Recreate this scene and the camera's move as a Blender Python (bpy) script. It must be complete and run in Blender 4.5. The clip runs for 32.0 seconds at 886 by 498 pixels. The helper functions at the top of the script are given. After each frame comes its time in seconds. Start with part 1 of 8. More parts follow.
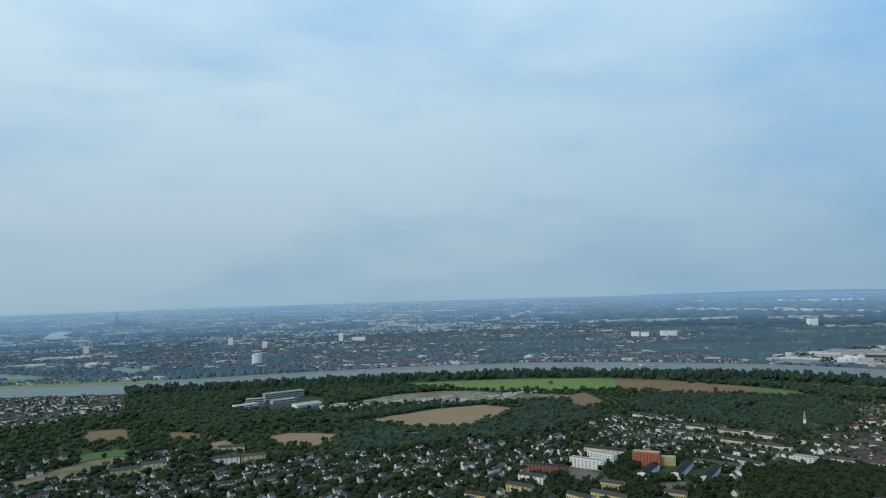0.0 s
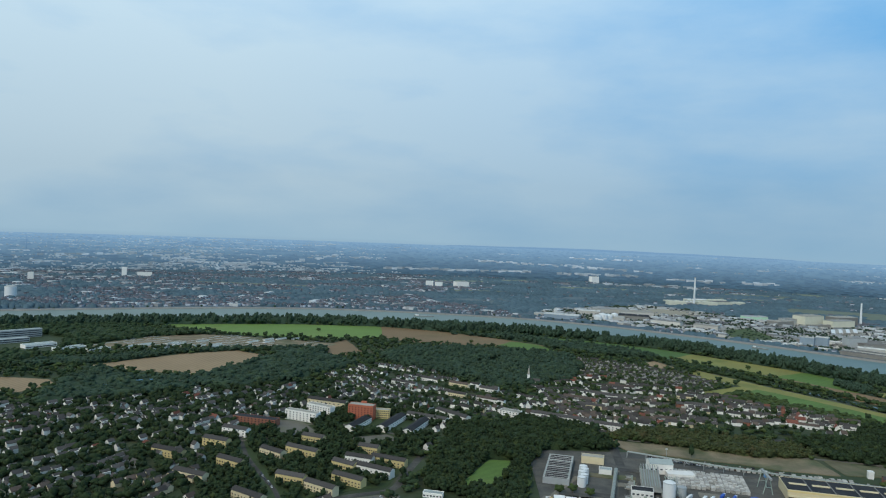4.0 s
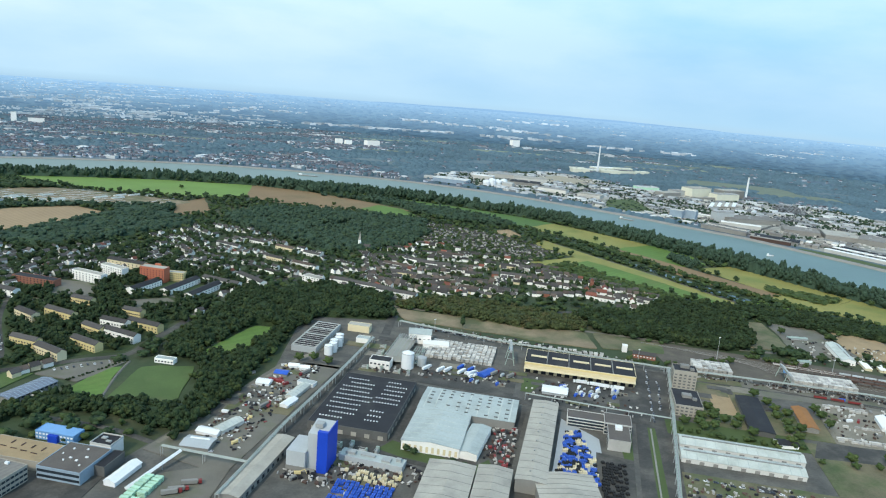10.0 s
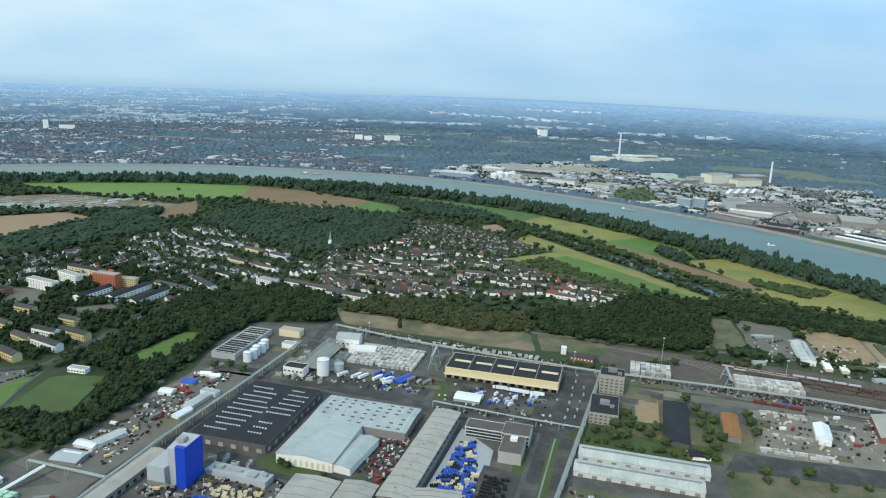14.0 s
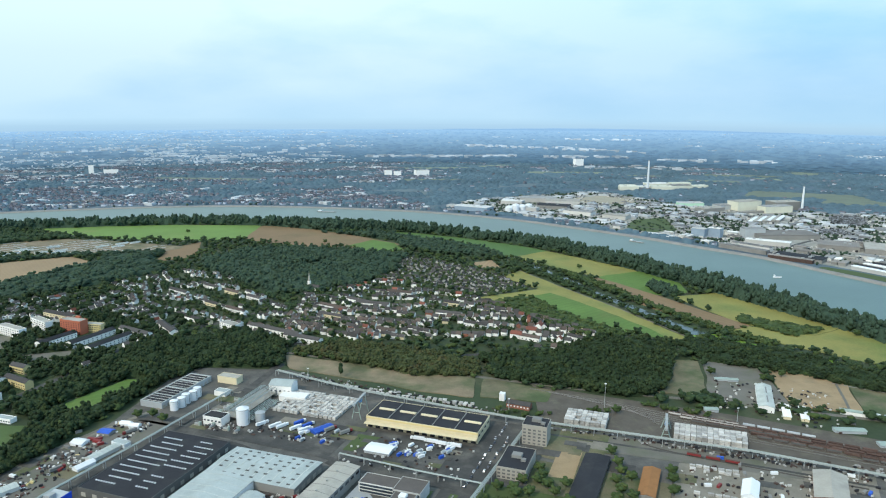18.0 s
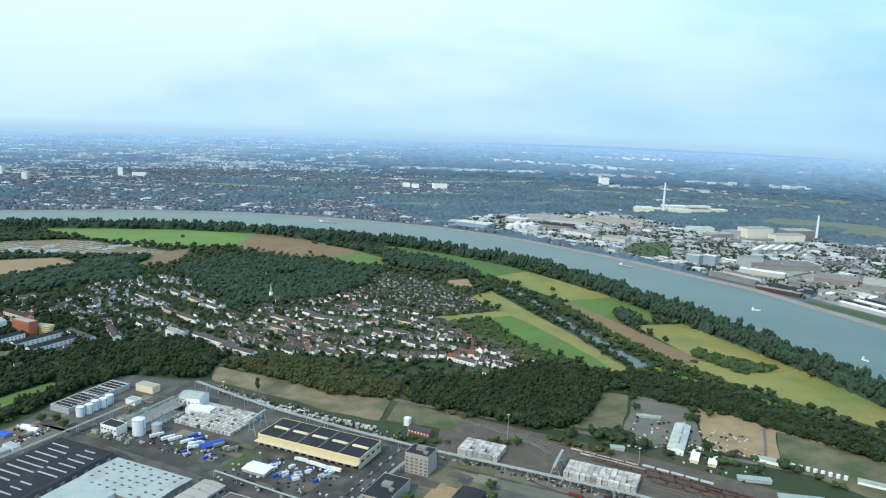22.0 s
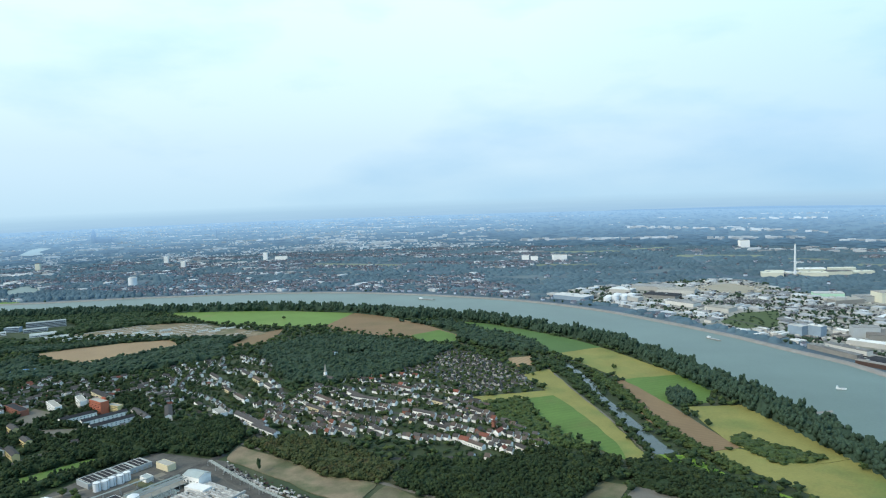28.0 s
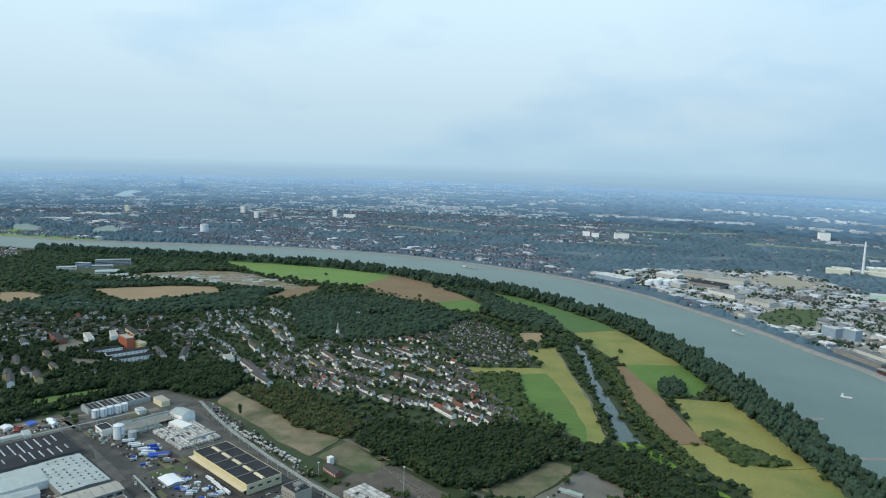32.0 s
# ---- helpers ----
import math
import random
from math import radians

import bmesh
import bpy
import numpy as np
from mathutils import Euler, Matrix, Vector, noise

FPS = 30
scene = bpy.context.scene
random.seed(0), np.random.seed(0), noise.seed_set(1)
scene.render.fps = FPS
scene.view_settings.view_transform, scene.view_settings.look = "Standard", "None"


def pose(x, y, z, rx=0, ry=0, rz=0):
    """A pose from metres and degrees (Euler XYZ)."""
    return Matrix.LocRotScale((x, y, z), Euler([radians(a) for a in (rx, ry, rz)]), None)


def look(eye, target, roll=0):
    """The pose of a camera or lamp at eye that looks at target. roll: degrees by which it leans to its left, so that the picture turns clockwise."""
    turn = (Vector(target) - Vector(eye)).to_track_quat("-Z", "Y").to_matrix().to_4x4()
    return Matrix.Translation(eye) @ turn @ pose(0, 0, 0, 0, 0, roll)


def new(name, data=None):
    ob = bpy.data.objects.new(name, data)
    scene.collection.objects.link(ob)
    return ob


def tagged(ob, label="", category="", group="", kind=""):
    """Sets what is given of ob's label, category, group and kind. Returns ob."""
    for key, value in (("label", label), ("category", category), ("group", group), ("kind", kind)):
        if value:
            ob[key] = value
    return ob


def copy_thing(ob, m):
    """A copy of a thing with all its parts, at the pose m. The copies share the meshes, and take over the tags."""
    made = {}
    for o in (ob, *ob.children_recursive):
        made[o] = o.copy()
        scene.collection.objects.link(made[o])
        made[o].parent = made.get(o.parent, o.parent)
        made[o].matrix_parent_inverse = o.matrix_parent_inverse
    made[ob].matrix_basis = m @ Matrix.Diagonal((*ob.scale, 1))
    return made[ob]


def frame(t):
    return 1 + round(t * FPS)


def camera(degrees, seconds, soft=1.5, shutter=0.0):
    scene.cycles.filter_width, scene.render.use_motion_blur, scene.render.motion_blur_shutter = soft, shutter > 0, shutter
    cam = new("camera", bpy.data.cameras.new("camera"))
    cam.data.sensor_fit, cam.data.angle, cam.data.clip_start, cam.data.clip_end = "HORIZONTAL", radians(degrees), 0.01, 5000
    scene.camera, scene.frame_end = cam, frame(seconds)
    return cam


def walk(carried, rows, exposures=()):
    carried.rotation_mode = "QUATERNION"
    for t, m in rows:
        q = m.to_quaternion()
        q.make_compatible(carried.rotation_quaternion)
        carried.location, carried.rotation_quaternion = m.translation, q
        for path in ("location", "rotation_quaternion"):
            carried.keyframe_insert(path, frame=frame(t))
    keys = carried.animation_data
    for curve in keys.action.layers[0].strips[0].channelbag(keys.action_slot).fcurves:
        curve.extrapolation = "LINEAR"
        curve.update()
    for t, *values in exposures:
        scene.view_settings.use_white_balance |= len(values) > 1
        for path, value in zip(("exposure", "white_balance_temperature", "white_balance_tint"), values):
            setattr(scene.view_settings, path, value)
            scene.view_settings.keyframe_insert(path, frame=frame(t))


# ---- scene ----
cam = camera(63.0, 32.0, soft=1.15)
PATH = [
    (0, (5.79, -2.49, 255.94), (7.78, 97.37, 260.85), -1.53),
    (0.5, (23.89, 2.47, 257.47), (29.06, 102.21, 262.38), -1.17),
    (1, (41.99, 5.81, 259.06), (49.76, 105.38, 264.28), -1.09),
    (1.5, (60.10, 7.79, 260.71), (70.24, 107.13, 265.94), -0.98),
    (2, (78.22, 8.60, 262.42), (91.17, 107.66, 266.87), -1.08),
    (2.5, (96.35, 8.44, 264.18), (112.19, 107.12, 267.64), -0.35),
    (3, (114.48, 7.49, 265.97), (133.90, 105.53, 269.13), 0.73),
    (3.5, (132.63, 5.89, 267.81), (154.38, 103.50, 268.44), 1.48),
    (4, (150.79, 3.80, 269.68), (175.49, 100.65, 266.72), 2.31),
    (4.5, (168.97, 1.31, 271.57), (196.18, 97.36, 265.81), 2.91),
    (6.5, (241.84, -10.59, 279.34), (274.16, 82.49, 262.24), 4.35),
    (7, (260.11, -13.69, 281.31), (292.95, 78.87, 262.49), 5.10),
    (7.5, (278.40, -16.74, 283.28), (310.81, 75.72, 263.23), 5.28),
    (8, (296.71, -19.69, 285.24), (329.19, 72.67, 264.90), 5.07),
    (8.5, (315.04, -22.52, 287.21), (346.97, 69.84, 266.01), 4.85),
    (9, (333.40, -25.21, 289.17), (365.15, 67.03, 267.18), 5.45),
    (9.5, (351.78, -27.75, 291.12), (382.92, 64.66, 268.97), 5.47),
    (10, (370.18, -30.12, 293.05), (400.72, 62.52, 271.03), 4.78),
    (10.5, (388.61, -32.32, 294.97), (418.30, 60.58, 272.87), 4.29),
    (11, (407.05, -34.35, 296.88), (435.13, 58.95, 274.36), 4.42),
    (11.5, (425.53, -36.21, 298.76), (452.59, 57.43, 276.46), 4.24),
    (12, (444.02, -37.92, 300.63), (470.48, 55.86, 278.15), 3.50),
    (12.5, (462.54, -39.47, 302.47), (487.82, 54.67, 280.17), 3.38),
    (13, (481.08, -40.89, 304.29), (505.92, 53.35, 281.88), 3.26),
    (13.5, (499.64, -42.18, 306.08), (523.31, 52.28, 283.33), 2.86),
    (14, (518.22, -43.35, 307.85), (541.33, 51.02, 284.18), 2.48),
    (14.5, (536.82, -44.42, 309.60), (559.26, 49.98, 285.42), 2.43),
    (16.5, (611.41, -47.95, 316.30), (630.39, 47.17, 291.97), 1.51),
    (17, (630.10, -48.70, 317.91), (648.38, 46.63, 293.90), 1.06),
    (17.5, (648.80, -49.42, 319.50), (664.46, 46.48, 295.91), 0.92),
    (18, (667.51, -50.12, 321.06), (681.99, 46.83, 301.27), 0.23),
    (18.5, (686.23, -50.79, 322.59), (698.90, 46.69, 304.26), -0.25),
    (19, (704.96, -51.45, 324.10), (715.57, 46.39, 306.36), 0.42),
    (19.5, (723.70, -52.10, 325.59), (733.14, 45.86, 307.86), 1.02),
    (20, (742.44, -52.73, 327.06), (751.08, 45.39, 309.79), 0.11),
    (20.5, (761.18, -53.34, 328.52), (769.48, 44.87, 311.63), -0.28),
    (21, (779.92, -53.94, 329.95), (788.19, 44.18, 312.51), -0.19),
    (21.5, (798.66, -54.51, 331.38), (806.44, 43.40, 312.63), 1.54),
    (22, (817.40, -55.06, 332.79), (825.20, 42.93, 314.44), 1.91),
    (22.5, (836.13, -55.56, 334.19), (844.22, 42.41, 315.86), 1.72),
    (23, (854.84, -56.02, 335.59), (862.65, 41.82, 316.45), 1.23),
    (23.5, (873.55, -56.43, 336.99), (880.18, 41.45, 317.59), 0.98),
    (24, (892.24, -56.76, 338.38), (898.46, 41.09, 318.71), 1.34),
    (24.5, (910.91, -57.02, 339.78), (916.23, 40.90, 320.20), 1.42),
    (26.5, (985.35, -57.10, 345.50), (988.67, 41.71, 330.49), -0.72),
    (27, (1003.89, -56.84, 346.98), (1002.59, 42.50, 335.54), -2.05),
    (27.5, (1022.38, -56.45, 348.49), (1012.04, 42.50, 338.42), -2.79),
    (28, (1040.83, -55.95, 350.03), (1025.23, 42.43, 341.26), -1.94),
    (28.5, (1059.23, -55.33, 351.61), (1037.44, 41.76, 341.74), -0.43),
    (29, (1077.59, -54.61, 353.24), (1051.64, 41.38, 342.63), -0.18),
    (29.5, (1095.89, -53.79, 354.92), (1067.24, 41.47, 344.72), 0.20),
    (30, (1114.13, -52.90, 356.66), (1085.47, 42.35, 346.33), 1.12),
    (30.5, (1132.31, -51.96, 358.45), (1103.66, 43.14, 346.88), 1.18),
    (31, (1150.42, -51.01, 360.32), (1122.00, 44.02, 347.65), 1.24),
    (31.5, (1168.47, -50.09, 362.26), (1140.10, 44.90, 349.16), 1.45),
    (32, (1186.43, -49.25, 364.29), (1158.57, 45.83, 350.74), 1.62),
]
EXPOSURES = [(t, stops, kelvin, 9) for t, stops, kelvin in ((0.0, -0.90, 6350), (3.5, -0.86, 6350), (4.5, -0.70, 6400), (6.5, -0.15, 6480), (8.5, -0.13, 6480), (10.5, -0.07, 6460), (13.0, -0.24, 6480), (17.2, -0.14, 6460), (19.0, -0.06, 6400), (26.5, -0.03, 6350), (28.0, -0.18, 6450), (29.0, -0.40, 6520), (32.0, -0.43, 6500))]
walk(cam, [(t, look(eye, target, roll)) for t, eye, target, roll in PATH], EXPOSURES)

# ---- daylight: hazy sky with thin cloud, sun behind the veil ----
SUN_AZ, SUN_EL = 225.0, 42.0
world = bpy.data.worlds.new("hazy_sky")
scene.world = world
world.use_nodes = True
wt = world.node_tree
wt.nodes.clear()


def wnode(kind, **kw):
    n = wt.nodes.new(kind)
    for k, v in kw.items():
        n.inputs[k].default_value = v
    return n


def wmath(op, a, b=None, clamp=False):
    n = wt.nodes.new("ShaderNodeMath")
    n.operation, n.use_clamp = op, clamp
    for i, s in enumerate((a, b)):
        if s is None:
            continue
        if isinstance(s, (int, float)):
            n.inputs[i].default_value = s
        else:
            wt.links.new(s, n.inputs[i])
    return n.outputs[0]


def wmix(fac, a, b):
    n = wt.nodes.new("ShaderNodeMix")
    n.data_type = "RGBA"
    for i, s in ((0, fac), (6, a), (7, b)):
        if isinstance(s, (int, float)):
            n.inputs[i].default_value = s
        elif isinstance(s, tuple):
            n.inputs[i].default_value = s
        else:
            wt.links.new(s, n.inputs[i])
    return n.outputs[2]


sky = wt.nodes.new("ShaderNodeTexSky")
sky.sky_type, sky.sun_disc = "NISHITA", False
sky.sun_elevation, sky.sun_rotation = radians(SUN_EL), radians(SUN_AZ)
sky.altitude, sky.air_density, sky.dust_density = 300, 1.0, 2.0
tc = wt.nodes.new("ShaderNodeTexCoord")
sep = wt.nodes.new("ShaderNodeSeparateXYZ")
wt.links.new(tc.outputs["Generated"], sep.inputs[0])
up = sep.outputs[2]
scale_sky = wt.nodes.new("ShaderNodeVectorMath")
scale_sky.operation = "SCALE"
wt.links.new(sky.outputs[0], scale_sky.inputs[0])
scale_sky.inputs["Scale"].default_value = 0.10
stretch = wt.nodes.new("ShaderNodeMapping")
stretch.inputs["Scale"].default_value = (1.0, 1.0, 3.2)
stretch.inputs["Rotation"].default_value = (0.0, radians(8), 0.0)
wt.links.new(tc.outputs["Generated"], stretch.inputs[0])
cloud_a = wnode("ShaderNodeTexNoise", Scale=1.3, Detail=4.0, Roughness=0.5)
wt.links.new(stretch.outputs[0], cloud_a.inputs["Vector"])
cloud_b = wnode("ShaderNodeTexNoise", Scale=5.0, Detail=6.0, Roughness=0.6)
wt.links.new(stretch.outputs[0], cloud_b.inputs["Vector"])
veil = wmath("ADD", wmath("MULTIPLY", cloud_a.outputs[0], 0.74), wmath("MULTIPLY", cloud_b.outputs[0], 0.26))
veil = wmath("MULTIPLY", wmath("SUBTRACT", veil, 0.39), 4.6, True)
# thin cloud grows whiter towards the sun's side
glow = wmath("MULTIPLY", wmath("SUBTRACT", 0.60, sep.outputs[0]), 0.62, True)
veil = wmath("ADD", wmath("MULTIPLY", veil, 0.60), glow, True)
blue = wmix(0.7, scale_sky.outputs[0], (0.29, 0.78, 1.36, 1))
above = wmix(veil, blue, (0.80, 1.04, 1.20, 1))
# pale haze in the lowest degrees of the sky
hazy = wmath("SUBTRACT", 1.0, wmath("MULTIPLY", wmath("ADD", up, 0.0245), 7.0, True))
above = wmix(wmath("MULTIPLY", wmath("POWER", hazy, 2.0), 0.75), above, (0.56, 0.84, 1.04, 1))
# thin cloud is brightest some way up; towards the zenith the sky deepens
rise = wmath("MULTIPLY", wmath("MINIMUM", wmath("SUBTRACT", up, 0.06, True), 0.34), 1.35)
deepen = wmath("MULTIPLY", wmath("SUBTRACT", up, 0.45, True), 1.6)
lift = wmath("SUBTRACT", wmath("ADD", 1.0, rise), deepen)
brighter = wt.nodes.new("ShaderNodeVectorMath")
brighter.operation = "SCALE"
wt.links.new(above, brighter.inputs[0])
wt.links.new(lift, brighter.inputs["Scale"])
above = brighter.outputs[0]
# the far plain, lost in haze, below the horizon
far_noise = wnode("ShaderNodeTexNoise", Scale=9.0, Detail=8.0, Roughness=0.7)
flat = wt.nodes.new("ShaderNodeMapping")
flat.inputs["Scale"].default_value = (1.0, 1.0, 34.0)
wt.links.new(tc.outputs["Generated"], flat.inputs[0])
wt.links.new(flat.outputs[0], far_noise.inputs["Vector"])
streak = wmath("MULTIPLY", wmath("SUBTRACT", far_noise.outputs[0], 0.42), 3.5, True)
plain = wmix(streak, (0.27, 0.49, 0.76, 1), (0.37, 0.59, 0.84, 1))
fade = wmath("MULTIPLY", wmath("ADD", up, 0.060), 30.0, True)
plain = wmix(wmath("MULTIPLY", fade, 0.9), plain, (0.54, 0.80, 1.0, 1))
edge = wmath("MULTIPLY", wmath("ADD", up, 0.0285), 110.0, True)
bg = wt.nodes.new("ShaderNodeBackground")
wt.links.new(wmix(edge, plain, above), bg.inputs[0])
bg.inputs[1].default_value = 0.98
wout = wt.nodes.new("ShaderNodeOutputWorld")
wt.links.new(bg.outputs[0], wout.inputs[0])

sun_data = bpy.data.lights.new("sun", "SUN")
sun_data.energy, sun_data.angle, sun_data.color = 2.5, radians(1.2), (1.0, 0.93, 0.82)
sun = new("sun", sun_data)
sun.matrix_world = look((0, 0, 900), (math.sin(radians(SUN_AZ)) * -100, math.cos(radians(SUN_AZ)) * -100, 900 - 100 * math.tan(radians(SUN_EL))))

# ---- materials ----
MATS = {}


def mat(name, color, rough=0.85, metal=0.0, var=0.25, scale=0.3, fine=4.0, rand=0.0, island=0.0, bump=0.0, second=None, amount=0.5, wave=0.0, wave_scale=0.2, wave_turn=0.0, spec=0.3):
    """A surface with broad and fine variation at world size; second: a colour that shows in patches."""
    if name in MATS:
        return MATS[name]
    m = bpy.data.materials.new(name)
    m.use_nodes = True
    nt = m.node_tree
    b = nt.nodes["Principled BSDF"]
    b.inputs["Roughness"].default_value, b.inputs["Metallic"].default_value = rough, metal
    b.inputs["Specular IOR Level"].default_value = spec
    geo = nt.nodes.new("ShaderNodeNewGeometry")
    pos = geo.outputs["Position"]

    def tex(sc, det=4.0):
        n = nt.nodes.new("ShaderNodeTexNoise")
        n.inputs["Scale"].default_value, n.inputs["Detail"].default_value = sc, det
        n.inputs["Roughness"].default_value = 0.6
        nt.links.new(pos, n.inputs["Vector"])
        return n.outputs[0]

    def calc(op, a, c, clamp=False):
        n = nt.nodes.new("ShaderNodeMath")
        n.operation, n.use_clamp = op, clamp
        for i, s in enumerate((a, c)):
            if isinstance(s, (int, float)):
                n.inputs[i].default_value = s
            else:
                nt.links.new(s, n.inputs[i])
        return n.outputs[0]

    big, small = tex(scale, 5.0), tex(fine, 3.0)
    lum = calc("ADD", calc("MULTIPLY", calc("SUBTRACT", big, 0.5), var * 2.4), calc("MULTIPLY", calc("SUBTRACT", small, 0.5), var * 1.4))
    lum = calc("ADD", lum, 1.0)
    if rand:
        oi = nt.nodes.new("ShaderNodeObjectInfo")
        lum = calc("ADD", lum, calc("MULTIPLY", calc("SUBTRACT", oi.outputs["Random"], 0.5), rand))
    if island:
        lum = calc("ADD", lum, calc("MULTIPLY", calc("SUBTRACT", geo.outputs["Random Per Island"], 0.5), island))
    if wave:
        w = nt.nodes.new("ShaderNodeTexWave")
        w.inputs["Scale"].default_value, w.inputs["Distortion"].default_value = wave_scale, 1.5
        mp = nt.nodes.new("ShaderNodeMapping")
        mp.inputs["Rotation"].default_value = (0, 0, radians(wave_turn))
        nt.links.new(pos, mp.inputs[0])
        nt.links.new(mp.outputs[0], w.inputs["Vector"])
        lum = calc("ADD", lum, calc("MULTIPLY", calc("SUBTRACT", w.outputs["Fac"], 0.5), wave))
    base = nt.nodes.new("ShaderNodeRGB")
    base.outputs[0].default_value = (*color, 1)
    col = base.outputs[0]
    if second:
        mx = nt.nodes.new("ShaderNodeMix")
        mx.data_type = "RGBA"
        mx.inputs[7].default_value = (*second, 1)
        nt.links.new(col, mx.inputs[6])
        patch = calc("MULTIPLY", calc("SUBTRACT", tex(scale * 0.7, 6.0), 0.62 - 0.25 * amount), 5.0, True)
        nt.links.new(patch, mx.inputs[0])
        col = mx.outputs[2]
    sc = nt.nodes.new("ShaderNodeVectorMath")
    sc.operation = "SCALE"
    nt.links.new(col, sc.inputs[0])
    nt.links.new(calc("MAXIMUM", lum, 0.15), sc.inputs["Scale"])
    nt.links.new(sc.outputs[0], b.inputs["Base Color"])
    if bump:
        bn = nt.nodes.new("ShaderNodeBump")
        bn.inputs["Strength"].default_value, bn.inputs["Distance"].default_value = min(bump, 1.0), 0.8
        nt.links.new(small, bn.inputs["Height"])
        nt.links.new(bn.outputs[0], b.inputs["Normal"])
    MATS[name] = m
    return m


M_LAND = mat("rough_grass_land", (0.042, 0.060, 0.025), var=0.4, scale=0.012, fine=0.15, second=(0.088, 0.088, 0.048), amount=0.45)
# blue of distance haze is put into this ground colour
M_FAR = mat("haze_blue_plain", (0.080, 0.120, 0.150), var=0.4, scale=0.004, fine=0.05, second=(0.13, 0.165, 0.165), amount=0.6)
M_WATER = mat("river_water", (0.122, 0.176, 0.150), rough=0.3, var=0.22, scale=0.006, fine=0.25, bump=0.08, spec=0.08)
M_POND = mat("still_water", (0.05, 0.07, 0.055), rough=0.18, var=0.25, scale=0.03, fine=0.4, spec=0.3)
M_WEED = mat("duckweed", (0.15, 0.25, 0.03), var=0.3, scale=0.06, fine=0.8)
M_LEAF = mat("leaves", (0.050, 0.075, 0.026), var=0.6, scale=0.09, fine=0.7, island=0.3, bump=0.6, spec=0.12, second=(0.085, 0.101, 0.032), amount=0.4)
M_LEAF_DARK = mat("dark_leaves", (0.035, 0.057, 0.026), var=0.75, scale=0.09, fine=0.7, island=0.3, bump=0.9, spec=0.12, second=(0.062, 0.083, 0.032), amount=0.35)
# leaf green with a mild middle-distance haze blue mixed into it
M_LEAF_MID = mat("mid_haze_leaves", (0.039, 0.064, 0.040), var=0.6, scale=0.06, fine=0.6, island=0.25, bump=0.5, spec=0.12, second=(0.056, 0.082, 0.038), amount=0.4)
M_LEAF_BROWN = mat("dry_leaves", (0.054, 0.066, 0.026), var=0.75, scale=0.09, fine=0.7, island=0.3, bump=0.9, spec=0.12, second=(0.086, 0.068, 0.030), amount=0.4)
# far leaves: haze is painted in as a paler, bluer base colour
M_LEAF_FAR = mat("haze_blue_leaves", (0.088, 0.138, 0.165), var=0.45, scale=0.004, fine=0.1, island=0.15, spec=0.1)
M_BARK = mat("bark", (0.09, 0.07, 0.05), var=0.3, scale=1.0, fine=8.0)
M_ASPHALT = mat("asphalt", (0.060, 0.057, 0.051), var=0.45, scale=0.05, fine=0.6, second=(0.12, 0.11, 0.092), amount=0.6)
M_YARD = mat("yard_concrete", (0.120, 0.110, 0.094), var=0.45, scale=0.06, fine=0.5, second=(0.085, 0.082, 0.072), amount=0.8)
M_GRAVEL = mat("gravel", (0.155, 0.142, 0.116), var=0.3, scale=0.04, fine=1.5, second=(0.12, 0.125, 0.075), amount=0.5)
M_SAND = mat("sandy_soil", (0.33, 0.235, 0.13), var=0.25, scale=0.05, fine=1.0, second=(0.22, 0.17, 0.10), amount=0.4)
M_STONE = mat("bank_stone", (0.25, 0.235, 0.21), var=0.3, scale=0.05, fine=1.0)
M_GRASS = mat("mown_grass", (0.070, 0.098, 0.032), var=0.22, scale=0.02, fine=0.5)
M_FIELD_GREEN = mat("green_field", (0.150, 0.235, 0.055), var=0.22, scale=0.012, fine=0.3, wave=0.04, wave_scale=0.03, wave_turn=35, second=(0.19, 0.22, 0.07), amount=0.25)
M_FIELD_LUSH = mat("lush_green_field", (0.102, 0.172, 0.036), var=0.3, scale=0.015, fine=0.3, wave=0.08, wave_scale=0.03, wave_turn=60, second=(0.135, 0.17, 0.045), amount=0.3)
M_FIELD_DARKGREEN = mat("deep_green_field", (0.085, 0.150, 0.042), var=0.22, scale=0.012, fine=0.3, wave=0.08, wave_scale=0.03, wave_turn=60)
M_FIELD_OLIVE = mat("olive_field", (0.245, 0.226, 0.064), var=0.3, scale=0.012, fine=0.3, second=(0.15, 0.185, 0.05), amount=0.45)
M_FIELD_TAN = mat("stubble_field", (0.31, 0.215, 0.12), var=0.18, scale=0.012, fine=0.3, wave=0.22, wave_scale=0.035, wave_turn=25)
M_FIELD_BROWN = mat("ploughed_field", (0.22, 0.145, 0.075), var=0.2, scale=0.012, fine=0.3, wave=0.12, wave_scale=0.05, wave_turn=70, second=(0.17, 0.13, 0.06), amount=0.3)
M_WHITE = mat("white_render", (0.85, 0.82, 0.76), var=0.10, scale=0.15, fine=1.5, rand=0.25, island=0.25)
M_CREAM = mat("cream_render", (0.66, 0.56, 0.36), var=0.10, scale=0.15, fine=1.5, rand=0.2, island=0.2)
M_YELLOW = mat("yellow_render", (0.62, 0.50, 0.24), var=0.12, scale=0.15, fine=1.5, rand=0.15)
M_BRICK = mat("red_brick", (0.24, 0.10, 0.065), var=0.2, scale=0.3, fine=3.0, rand=0.3, island=0.3)
M_ORANGE = mat("orange_cladding", (0.44, 0.135, 0.075), var=0.12, scale=0.2, fine=2.0)
M_GREY = mat("grey_cladding", (0.24, 0.232, 0.21), var=0.12, scale=0.08, fine=0.9, rand=0.15)
